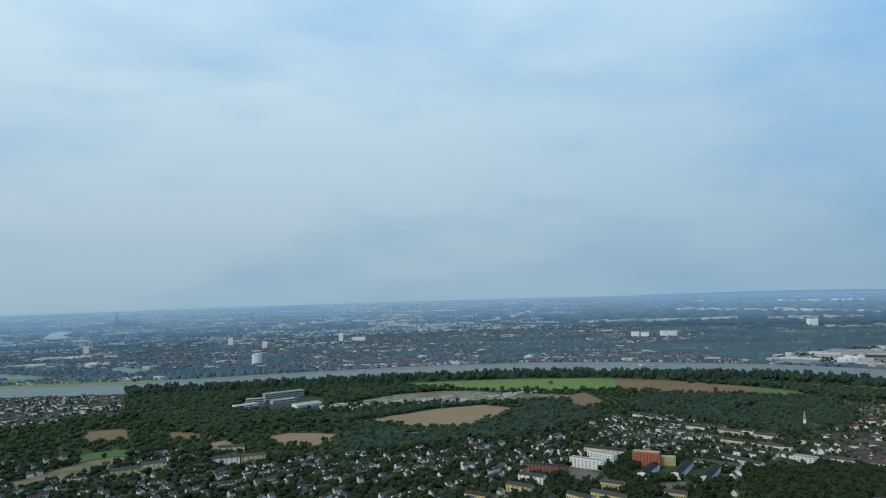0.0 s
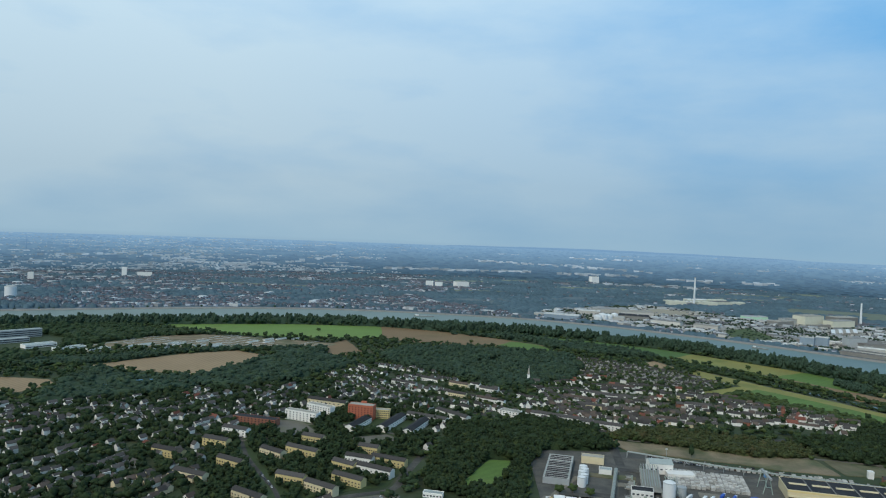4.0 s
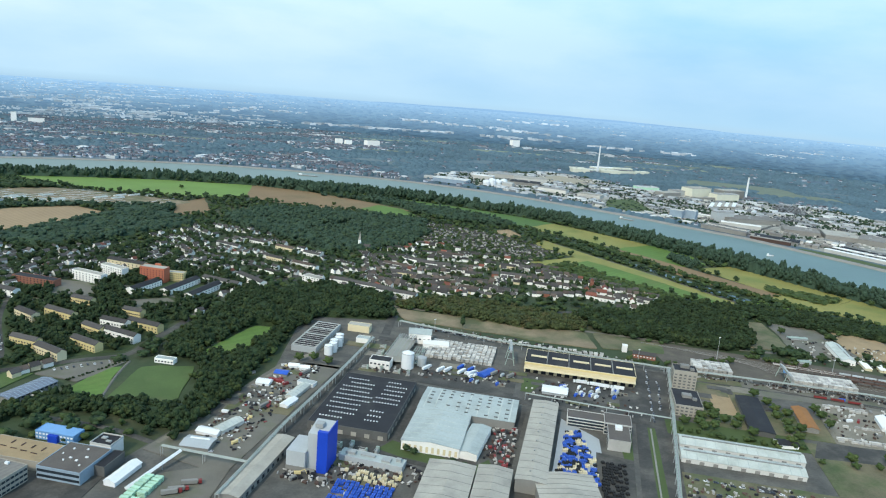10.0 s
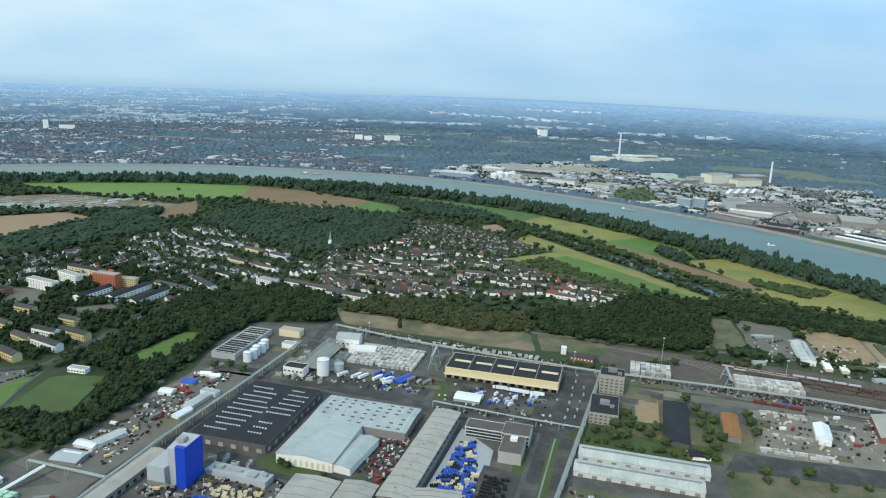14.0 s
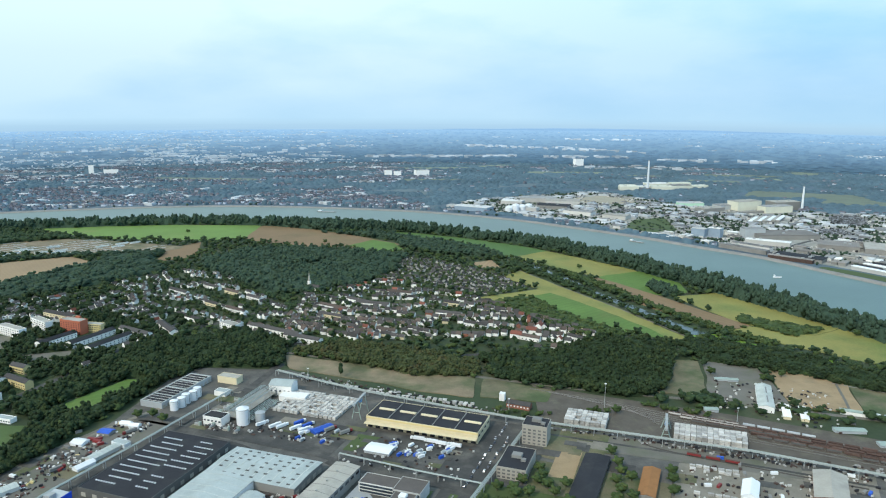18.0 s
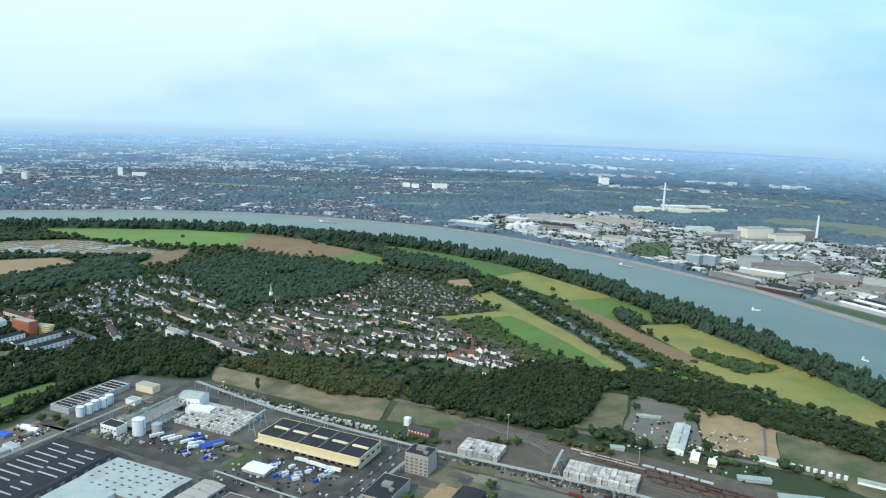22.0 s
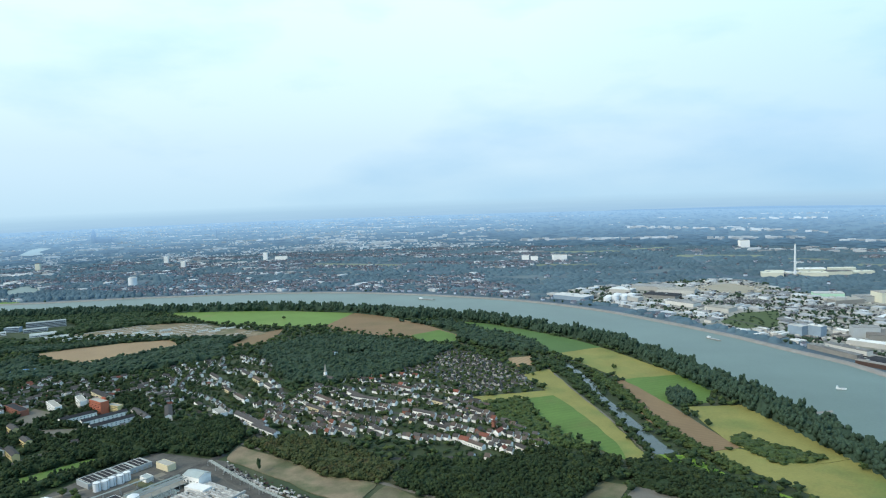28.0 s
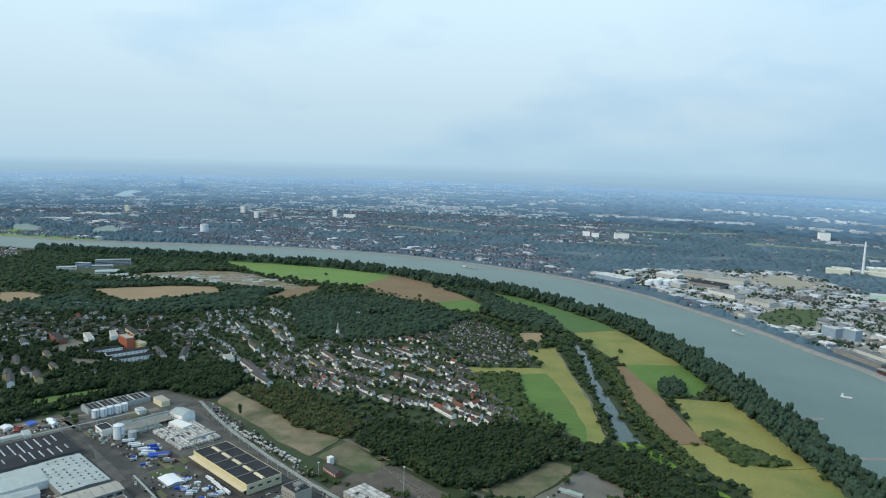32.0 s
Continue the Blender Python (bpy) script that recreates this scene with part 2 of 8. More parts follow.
M_LIGHTGREY = mat("light_metal_sheet", (0.40, 0.42, 0.42), rough=0.55, var=0.12, scale=0.06, fine=0.9, rand=0.15, wave=0.05, wave_scale=0.5, wave_turn=62)
M_ROOF_LIGHT = mat("pale_sheet_roof", (0.39, 0.43, 0.405), rough=0.6, var=0.22, scale=0.05, fine=0.6, island=0.15, second=(0.30, 0.325, 0.30), amount=0.5)
M_ROOF_GREY = mat("grey_roof", (0.375, 0.35, 0.295), var=0.22, scale=0.06, fine=0.7, rand=0.15, second=(0.29, 0.275, 0.235), amount=0.5)
M_ROOF_DARK = mat("dark_roof_felt", (0.024, 0.024, 0.027), var=0.35, scale=0.06, fine=0.8, rand=0.2, island=0.3, second=(0.040, 0.039, 0.038), amount=0.4)
M_TILE = mat("dark_roof_tiles", (0.066, 0.060, 0.056), var=0.25, scale=0.4, fine=3.0, rand=0.7, island=0.6)
M_TILE_RED = mat("red_roof_tiles", (0.17, 0.062, 0.042), var=0.25, scale=0.4, fine=3.0, rand=0.5, island=0.5)
M_TILE_BROWN = mat("brown_roof_tiles", (0.098, 0.074, 0.060), var=0.25, scale=0.4, fine=3.0, rand=0.6, island=0.6)
M_BLUE = mat("bright_blue_cladding", (0.012, 0.058, 0.46), rough=0.5, var=0.12, scale=0.1, fine=1.0)
M_TARP = mat("blue_tarpaulin", (0.03, 0.10, 0.46), rough=0.5, var=0.2, scale=0.2, fine=2.0, rand=0.3)
M_LIGHTBLUE = mat("light_blue_cladding", (0.16, 0.32, 0.55), rough=0.5, var=0.12, scale=0.1, fine=1.0, rand=0.2)
M_GLASS = mat("dark_window_glass", (0.03, 0.04, 0.05), rough=0.1, var=0.1, scale=0.3, fine=2.0, rand=0.6, spec=0.6)
M_DUSTY = mat("dusty_window_glass", (0.13, 0.125, 0.115), rough=0.4, var=0.2, scale=0.3, fine=2.0, rand=0.6)
M_STEEL = mat("galvanised_steel", (0.36, 0.365, 0.345), rough=0.55, metal=0.1, var=0.2, scale=0.3, fine=2.0)
M_PIPE = mat("pale_green_pipe", (0.32, 0.38, 0.325), rough=0.55, var=0.2, scale=0.1, fine=1.0)
M_RUST = mat("rusty_steel", (0.090, 0.056, 0.044), var=0.3, scale=0.2, fine=2.0, rand=0.8)
M_RED = mat("red_paint", (0.22, 0.032, 0.03), rough=0.5, var=0.12, scale=0.3, fine=2.0, rand=0.3)
M_BLACK = mat("black_rubber", (0.02, 0.02, 0.02), rough=0.8, var=0.2, scale=1.0, fine=6.0)
M_CARPAINT = mat("car_paint_light", (0.60, 0.60, 0.60), rough=0.3, var=0.05, scale=0.5, fine=3.0, rand=0.7)
M_CARDARK = mat("car_paint_dark", (0.05, 0.055, 0.07), rough=0.3, var=0.05, scale=0.5, fine=3.0, rand=0.9)
M_WHITEPAINT = mat("white_paint", (0.78, 0.78, 0.76), rough=0.5, var=0.06, scale=0.3, fine=2.0, rand=0.12, island=0.12)
M_TANKWHITE = mat("tank_white", (0.74, 0.75, 0.74), rough=0.45, var=0.08, scale=0.15, fine=1.2)
M_PALLET = mat("pallet_goods", (0.50, 0.475, 0.43), var=0.25, scale=0.3, fine=2.0, rand=0.6)
M_GREENSTACK = mat("pale_green_crates", (0.40, 0.60, 0.44), var=0.15, scale=0.2, fine=2.0, rand=0.3)
M_HALLWALL = mat("works_wall", (0.54, 0.52, 0.475), var=0.15, scale=0.05, fine=0.5, rand=0.6)
M_HALLBROWN = mat("brown_works_roof", (0.225, 0.205, 0.18), var=0.3, scale=0.04, fine=0.4, rand=0.6, wave=0.12, wave_scale=0.08, wave_turn=40)
M_HALLCREAM = mat("pale_cream_works_wall", (0.66, 0.64, 0.51), var=0.12, scale=0.05, fine=0.5)
M_FARBLUE = mat("blue_grey_office_glass", (0.27, 0.34, 0.40), rough=0.4, var=0.2, scale=0.08, fine=0.6)
M_WASTE = mat("weedy_ground", (0.16, 0.138, 0.080), var=0.45, scale=0.035, fine=0.8, second=(0.075, 0.098, 0.038), amount=0.8)
M_FALLOW = mat("fallow_ground", (0.235, 0.182, 0.112), var=0.4, scale=0.03, fine=0.8, second=(0.105, 0.11, 0.052), amount=0.7)
M_CARS = mat("parked_car_paint", (0.20, 0.20, 0.20), rough=0.4, var=0.1, scale=0.5, fine=2.0, island=1.8)
M_SHEDROOF = mat("white_ribbed_roof", (0.50, 0.52, 0.47), rough=0.6, var=0.25, scale=0.06, fine=0.7, second=(0.38, 0.40, 0.35), amount=0.5)
M_BALLAST = mat("brown_ballast", (0.105, 0.088, 0.068), var=0.4, scale=0.06, fine=0.9, second=(0.15, 0.135, 0.09), amount=0.4)
M_DARKWALL = mat("dark_sheet_wall", (0.11, 0.108, 0.10), var=0.2, scale=0.1, fine=1.0)
M_CONCRETE = mat("beige_concrete", (0.36, 0.33, 0.275), var=0.15, scale=0.15, fine=1.5)
M_LEAF_NEAR = mat("deep_green_leaves", (0.026, 0.042, 0.018), var=0.8, scale=0.09, fine=0.7, island=0.3, bump=0.9, spec=0.12, second=(0.052, 0.068, 0.023), amount=0.4)
M_PITCH = mat("sports_turf", (0.076, 0.116, 0.034), var=0.25, scale=0.03, fine=0.6, second=(0.100, 0.115, 0.044), amount=0.3)
M_PALE = mat("pale_concrete_yard", (0.225, 0.20, 0.155), var=0.3, scale=0.05, fine=0.7, second=(0.16, 0.145, 0.11), amount=0.6)
M_TRACK = mat("oily_ballast", (0.072, 0.060, 0.050), var=0.35, scale=0.1, fine=1.0)
M_DARKBROWN = mat("dusty_brown_roof_felt", (0.115, 0.098, 0.085), var=0.3, scale=0.08, fine=0.9)
# field green greyed by haze that is put into the colour
M_FARFIELD = mat("haze_greyed_field", (0.205, 0.235, 0.165), var=0.2, scale=0.01, fine=0.1, rand=0.6)
M_LEAF_BELT = mat("poplar_leaves", (0.043, 0.071, 0.045), var=0.5, scale=0.06, fine=0.6, island=0.25, bump=0.5, spec=0.12)
M_HALLROOF = mat("works_roof", (0.50, 0.495, 0.465), var=0.3, scale=0.04, fine=0.4, rand=1.4)


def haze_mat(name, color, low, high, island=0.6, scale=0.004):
    """The far backdrop: dull bluish colours plus emission that stands in for haze and grows with height towards the
    horizon.
    """
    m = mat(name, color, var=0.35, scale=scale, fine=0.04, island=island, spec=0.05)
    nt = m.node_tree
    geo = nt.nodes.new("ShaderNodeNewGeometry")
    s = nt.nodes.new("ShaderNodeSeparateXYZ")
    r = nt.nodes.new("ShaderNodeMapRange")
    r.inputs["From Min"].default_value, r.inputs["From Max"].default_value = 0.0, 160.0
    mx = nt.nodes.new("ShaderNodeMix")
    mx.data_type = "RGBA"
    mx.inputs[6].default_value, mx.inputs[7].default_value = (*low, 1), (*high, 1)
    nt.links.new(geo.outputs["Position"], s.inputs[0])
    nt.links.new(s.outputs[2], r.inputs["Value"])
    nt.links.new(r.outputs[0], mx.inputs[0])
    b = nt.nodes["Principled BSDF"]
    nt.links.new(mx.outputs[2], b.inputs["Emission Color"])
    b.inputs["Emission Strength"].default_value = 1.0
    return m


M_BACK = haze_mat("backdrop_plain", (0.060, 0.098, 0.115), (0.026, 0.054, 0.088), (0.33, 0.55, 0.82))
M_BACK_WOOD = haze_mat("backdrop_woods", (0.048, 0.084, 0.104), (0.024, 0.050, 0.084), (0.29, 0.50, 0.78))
# water emits light to stand in for sky reflection and haze
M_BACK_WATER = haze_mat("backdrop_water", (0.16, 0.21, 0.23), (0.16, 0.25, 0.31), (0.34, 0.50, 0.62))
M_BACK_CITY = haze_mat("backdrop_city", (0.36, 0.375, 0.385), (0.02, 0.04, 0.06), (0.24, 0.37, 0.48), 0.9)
# city walls and roofs carry the haze as a blue-grey tone in their colour
M_FARWALL = mat("haze_tinted_walls", (0.36, 0.385, 0.43), var=0.15, scale=0.02, fine=0.3, island=1.2)
M_FARROOF = mat("haze_tinted_roofs", (0.118, 0.116, 0.132), var=0.2, scale=0.02, fine=0.3, island=0.9)
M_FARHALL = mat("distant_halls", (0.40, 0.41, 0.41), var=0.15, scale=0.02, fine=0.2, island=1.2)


# ---- building blocks ----
rng0 = np.random.default_rng(19)


class Geo:
    """Collects simple solids for one mesh."""

    def __init__(self):
        self.v, self.f = [], []

    def add(self, vs, fs):
        n = len(self.v)
        self.v += vs
        self.f += [tuple(i + n for i in f) for f in fs]
        return self

    def box(self, x0, y0, z0, x1, y1, z1):
        return self.prism([(x0, y0), (x1, y0), (x1, y1), (x0, y1)], z0, z1)

    def prism(self, pts, z0, z1):
        n = len(pts)
        area = sum(pts[i][0] * pts[(i + 1) % n][1] - pts[(i + 1) % n][0] * pts[i][1] for i in range(n))
        if area < 0:
            pts = pts[::-1]
        vs = [(x, y, z0) for x, y in pts] + [(x, y, z1) for x, y in pts]
        fs = [tuple(range(n))[::-1], tuple(range(n, 2 * n))]
        fs += [(i, (i + 1) % n, n + (i + 1) % n, n + i) for i in range(n)]
        return self.add(vs, fs)

    def gable(self, x0, y0, x1, y1, z0, z1, t=0.0):
        """A ridge along x over the rectangle; t: thickness of the eaves."""
        ym = (y0 + y1) / 2
        vs = [(x0, y0, z0), (x1, y0, z0), (x1, y1, z0), (x0, y1, z0), (x0, y0, z0 + t), (x1, y0, z0 + t), (x1, y1, z0 + t), (x0, y1, z0 + t), (x0, ym, z1), (x1, ym, z1)]
        return self.add(vs, [(3, 2, 1, 0), (0, 1, 5, 4), (2, 3, 7, 6), (4, 5, 9, 8), (6, 7, 8, 9), (1, 2, 6, 9, 5), (3, 0, 4, 8, 7)])

    def cyl(self, x, y, z0, z1, r, n=16, r2=None):
        r2 = r if r2 is None else r2
        ring = [(math.cos(2 * math.pi * i / n), math.sin(2 * math.pi * i / n)) for i in range(n)]
        vs = [(x + r * c, y + r * s, z0) for c, s in ring] + [(x + r2 * c, y + r2 * s, z1) for c, s in ring]
        fs = [tuple(range(n))[::-1], tuple(range(n, 2 * n))] + [(i, (i + 1) % n, n + (i + 1) % n, n + i) for i in range(n)]
        return self.add(vs, fs)

    def tube(self, p, q, r, n=6):
        p, q = Vector(p), Vector(q)
        m = (q - p).to_track_quat("Z", "Y").to_matrix()
        ring = [m @ Vector((r * math.cos(2 * math.pi * i / n), r * math.sin(2 * math.pi * i / n), 0)) for i in range(n)]
        vs = [tuple(p + c) for c in ring] + [tuple(q + c) for c in ring]
        return self.add(vs, [tuple(range(n))[::-1], tuple(range(n, 2 * n))] + [(i, (i + 1) % n, n + (i + 1) % n, n + i) for i in range(n)])

    def mesh(self, name="part"):
        me = bpy.data.meshes.new(name)
        me.from_pydata(self.v, [], self.f)
        me.update()
        return me


def part(name, geo, material, parent=None, label=""):
    """One mesh under a thing or a part."""
    me = geo.mesh(name) if isinstance(geo, Geo) else geo
    if not me.materials:
        me.materials.append(material)
    ob = new(name, me)
    ob.parent = parent
    return tagged(ob, label) if label else ob


def root(name, x, y, z=0.0, turn=0.0, label="", category="", group="", kind=""):
    ob = new(name)
    ob.matrix_world = pose(x, y, z, 0, 0, turn)
    return tagged(ob, label, category, group, kind)


def inside(pts, x, y):
    hit, j = False, len(pts) - 1
    for i in range(len(pts)):
        (xi, yi), (xj, yj) = pts[i], pts[j]
        if (yi > y) != (yj > y) and x < (xj - xi) * (y - yi) / (yj - yi) + xi:
            hit = not hit
        j = i
    return hit


PLANT_TURN = -27.7
PC, PS = math.cos(radians(PLANT_TURN)), math.sin(radians(PLANT_TURN))


def at(u, v):
    """World place of a point of the plant's own grid."""
    return 600 + u * PC - v * PS, 600 + u * PS + v * PC

# ---- the plain, the haze-blue distance, the river ----
CX, CY = 600.0, 0.0
R_FLAT, R_END, H_MEAN = 3900.0, 4780.0, 310.0


def distance_height(r):
    """The far plain, drawn nearer and lifted so that it keeps its place under the horizon."""
    if r <= R_FLAT:
        return 0.0
    k = (r - R_FLAT) / (R_END - R_FLAT)
    true = R_FLAT * (9300.0 / R_FLAT) ** k
    return H_MEAN - r * H_MEAN / true


def ring_sheet(name, radii, material, label):
    n = 128
    vs = [(CX + r * math.cos(2 * math.pi * i / n), CY + r * math.sin(2 * math.pi * i / n), distance_height(r)) for r in radii for i in range(n)]
    fs = [(k * n + i, k * n + (i + 1) % n, (k + 1) * n + (i + 1) % n, (k + 1) * n + i) for k in range(len(radii) - 1) for i in range(n)]
    if radii[0] < 50:
        fs.append(tuple(range(n)))
    g = Geo().add(vs, [tuple(f) for f in fs])
    ob = part(name, g, material)
    return tagged(ob, label, "ground", kind="structure")


ring_sheet("ground", [20, 400, 800, 1200, 1600, 2000, 2400, 2800, 3200, 3600, 3900], M_LAND, "flat green land of grass, gardens and scrub")
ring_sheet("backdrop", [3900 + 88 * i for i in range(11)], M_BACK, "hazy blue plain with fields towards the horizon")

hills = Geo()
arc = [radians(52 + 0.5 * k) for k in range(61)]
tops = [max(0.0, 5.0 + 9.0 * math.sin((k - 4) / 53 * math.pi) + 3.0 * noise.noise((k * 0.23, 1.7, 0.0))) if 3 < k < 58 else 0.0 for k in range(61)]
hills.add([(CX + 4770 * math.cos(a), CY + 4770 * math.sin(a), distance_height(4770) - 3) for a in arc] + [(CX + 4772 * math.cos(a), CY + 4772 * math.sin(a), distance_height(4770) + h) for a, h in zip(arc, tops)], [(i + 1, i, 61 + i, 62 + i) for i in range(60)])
tagged(part("backdrop", hills, M_BACK_WOOD), "low hills on the horizon with added blue haze glow", "hills", kind="structure")
BANK_NEAR = [(-2700, 1400), (-1700, 1740), (-1133, 1850), (-800, 1872), (-480, 1902), (-150, 1950), (215, 1990), (480, 1945), (740, 1860), (910, 1760), (1100, 1610), (1225, 1430), (1312, 1260), (1372, 1095), (1425, 930), (1462, 800), (1490, 690), (1515, 540), (1540, 300), (1560, 0), (1600, -1500)]
BANK_FAR = [(-2800, 1650), (-1750, 1960), (-1150, 2045), (-900, 2062), (-650, 2112), (-450, 2172), (-280, 2208), (0, 2262), (300, 2272), (550, 2222), (780, 2140), (980, 2040), (1160, 1890), (1290, 1735), (1400, 1590), (1490, 1440), (1560, 1330), (1610, 1190), (1650, 1080), (1690, 950), (1730, 750), (1780, 400), (1820, 0), (1880, -1500)]
BEND_OF_BANK = BANK_FAR.index((1560, 1330))


def smooth_line(pts, n=5):
    """Points of a rounded line through the given ones."""
    out = []
    for i in range(len(pts) - 1):
        p0, p1, p2, p3 = (Vector(pts[max(0, min(len(pts) - 1, j))]) for j in (i - 1, i, i + 1, i + 2))
        for k in range(n):
            t = k / n
            out.append(tuple(0.5 * (2 * p1 + (p2 - p0) * t + (2 * p0 - 5 * p1 + 4 * p2 - p3) * t * t + (3 * p1 - p0 - 3 * p2 + p3) * t ** 3)))
    return out + [tuple(pts[-1])]


def strip_between(a, b, z, m=60):
    """A sheet between two lines, resampled to m steps."""
    def even(line):
        d = np.r_[0, np.cumsum([math.dist(line[i], line[i + 1]) for i in range(len(line) - 1)])]
        s = np.linspace(0, d[-1], m)
        xy = np.array(line)
        return list(zip(np.interp(s, d, xy[:, 0]), np.interp(s, d, xy[:, 1])))
    a, b = even(a), even(b)
    g = Geo()
    vs = [(x, y, z) for x, y in a] + [(x, y, z) for x, y in b]
    return g.add(vs, [(i, i + 1, m + i + 1, m + i) for i in range(m - 1)])


def along(line, off):
    """The line shifted to its left by off metres."""
    out = []
    for i, p in enumerate(line):
        a, b = Vector(line[max(0, i - 1)]), Vector(line[min(len(line) - 1, i + 1)])
        d = (b - a).normalized()
        out.append((p[0] - d.y * off, p[1] + d.x * off))
    return out


def ribbon(line, w0, w1, zs):
    """A strip along a line, from offset w0 to w1, with the heights zs across."""
    k = len(zs)
    cols = [along(line, w0 + (w1 - w0) * i / (k - 1)) for i in range(k)]
    g, n = Geo(), len(line)
    vs = [(x, y, zs[j]) for j in range(k) for x, y in cols[j]]
    return g.add(vs, [(j * n + i, j * n + i + 1, (j + 1) * n + i + 1, (j + 1) * n + i) for j in range(k - 1) for i in range(n - 1)])


near_line, far_line = smooth_line(BANK_NEAR), smooth_line(BANK_FAR)
arc = [(CX + 3890 * math.cos(radians(a)), 3890 * math.sin(radians(a))) for a in range(168, -22, -2)]
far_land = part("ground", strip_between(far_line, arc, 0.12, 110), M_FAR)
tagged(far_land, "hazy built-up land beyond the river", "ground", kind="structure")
river = part("river", strip_between(near_line, far_line, 0.25, 110), M_WATER)
tagged(river, "broad grey-blue river with a smooth, faintly rippled surface", "river", kind="structure")
bank = part("river_bank", ribbon(far_line, -5, 17, [0.2, 3.0, 3.4, 3.2, 0.1]), M_STONE)
tagged(bank, "pale stone embankment with a towpath along the river", "river bank", kind="structure")
bank = part("river_bank", ribbon(near_line, -14, 4, [0.1, 1.2, 1.0, 0.2]), M_STONE)
tagged(bank, "low stony river bank under the trees", "river bank", kind="structure")


def far_place(x, y, lift=3.0):
    """Where a place far out on the plain stands on the lifted backdrop."""
    true = math.hypot(x - CX, y - CY)
    r = R_FLAT + (R_END - R_FLAT) * math.log(true / R_FLAT) / math.log(9300.0 / R_FLAT)
    return CX + (x - CX) * r / true, CY + (y - CY) * r / true, distance_height(r) + lift


BEND = [far_place(*p, 9.0) for p in ((-2080, 3900), (-2070, 4020), (-2230, 4200), (-2360, 4520), (-2480, 4560), (-2420, 4380), (-2300, 4150), (-2200, 3960))]
tagged(part("water", Geo().add(BEND, [tuple(range(len(BEND)))]), M_BACK_WATER), "far bend of the river near the city with added glow", "river", kind="structure")
LAGOONS = [[(-1224, 2150), (-1150, 2185), (-1210, 2330), (-1396, 2420), (-1446, 2379)], [(-936, 2262), (-850, 2310), (-940, 2460), (-1073, 2546), (-1100, 2460)], [(-1100, 2400), (-1190, 2440), (-1130, 2500), (-1060, 2450)]]
for pts in LAGOONS:
    tagged(part("water", Geo().prism(pts, 0.1, 0.5), M_WATER), "pale harbour basin beside the river", "harbour basin", kind="structure")
SPIT = [(-1600, 2250), (-1400, 2265), (-1010, 2262), (-740, 2140), (-560, 2165), (-380, 2205), (-330, 2250), (-572, 2340), (-980, 2400), (-1450, 2420)]


def patch(name, pts, material, label, z=0.35, category="field", rounded=True):
    """A flat piece of land use."""
    if rounded:
        line = smooth_line(pts + pts[:1], 4)[:-1]
        line = [(x + 3 * noise.noise((x * 0.03, y * 0.03, z)), y + 3 * noise.noise((y * 0.03, x * 0.03, 7 + z))) for x, y in line]
    else:
        line = pts
    ob = part(name, Geo().prism(line, 0.02, z), material)
    return tagged(ob, label, category, kind="structure")


def tight(pts, n=6):
    """The outline with extra points close to each corner, so that rounding keeps the corners."""
    out = []
    for i, p in enumerate(pts):
        a, b, c = Vector(pts[i - 1]), Vector(p), Vector(pts[(i + 1) % len(pts)])
        out += [tuple(b + (a - b) * 0.08), tuple(b + (c - b) * 0.08), tuple(b + (c - b) * 0.5)]
    return out


FIELDS = []
FIELDS.append((M_FIELD_GREEN, "bright green meadow beside the river wood", [(-110, 1905), (-23, 1930), (252, 1932), (470, 1895), (448, 1711), (341, 1695), (117, 1751)]))
FIELDS.append((M_FIELD_BROWN, "reddish-brown ploughed field", [(470, 1895), (573, 1850), (718, 1702), (692, 1580), (621, 1568), (492, 1657), (448, 1711)]))
FIELDS.append((M_FIELD_BROWN, "narrow brown ploughed field at a wood's edge", [(573, 1850), (720, 1705), (814, 1590), (719, 1532), (690, 1580)]))
FIELDS.append((M_FIELD_LUSH, "small bright green meadow among trees", [(695, 1590), (752, 1655), (800, 1605), (815, 1520), (730, 1510)]))
FIELDS.append((M_FIELD_TAN, "pale tan stubble field with harvest lines", [(-140, 1382), (-77, 1440), (10, 1500), (112, 1540), (165, 1490), (172, 1430), (128, 1375), (45, 1305), (-45, 1345)]))
FIELDS.append((M_FIELD_TAN, "tan stubble field between woods", [(-290, 1272), (-250, 1300), (-168, 1278), (-148, 1235), (-190, 1192), (-242, 1202)]))
FIELDS.append((M_FIELD_BROWN, "brown field corner between woods", [(298, 1465), (300, 1610), (355, 1675), (370, 1510)]))
FIELDS.append((M_FIELD_DARKGREEN, "deep green meadow strip along the river wood", [(780, 1765), (850, 1738), (955, 1660), (1062, 1560), (1130, 1470), (1030, 1412), (960, 1582), (850, 1670)]))
FIELDS.append((M_FIELD_OLIVE, "yellow-olive mown meadow", [(1036, 1413), (1128, 1470), (1250, 1255), (1151, 1220)]))
FIELDS.append((M_FIELD_LUSH, "bright green field patch beside a round copse", [(1151, 1222), (1250, 1255), (1285, 1159), (1268, 1090), (1204, 1080), (1177, 1145)]))
FIELDS.append((M_FIELD_BROWN, "long reddish-brown ploughed strip", [(1135, 1203), (1151, 1216), (1204, 1087), (1268, 895), (1226, 880), (1182, 952), (1150, 1052)]))
FIELDS.append((M_FIELD_OLIVE, "olive meadow with yellow patches", [(1229, 1065), (1318, 1080), (1395, 870), (1328, 838), (1262, 905)]))
FIELDS.append((M_FIELD_OLIVE, "wide yellow-green mown meadow", [(1228, 878), (1265, 893), (1328, 838), (1395, 866), (1425, 760), (1450, 640), (1405, 610), (1370, 680), (1320, 745), (1275, 800)]))
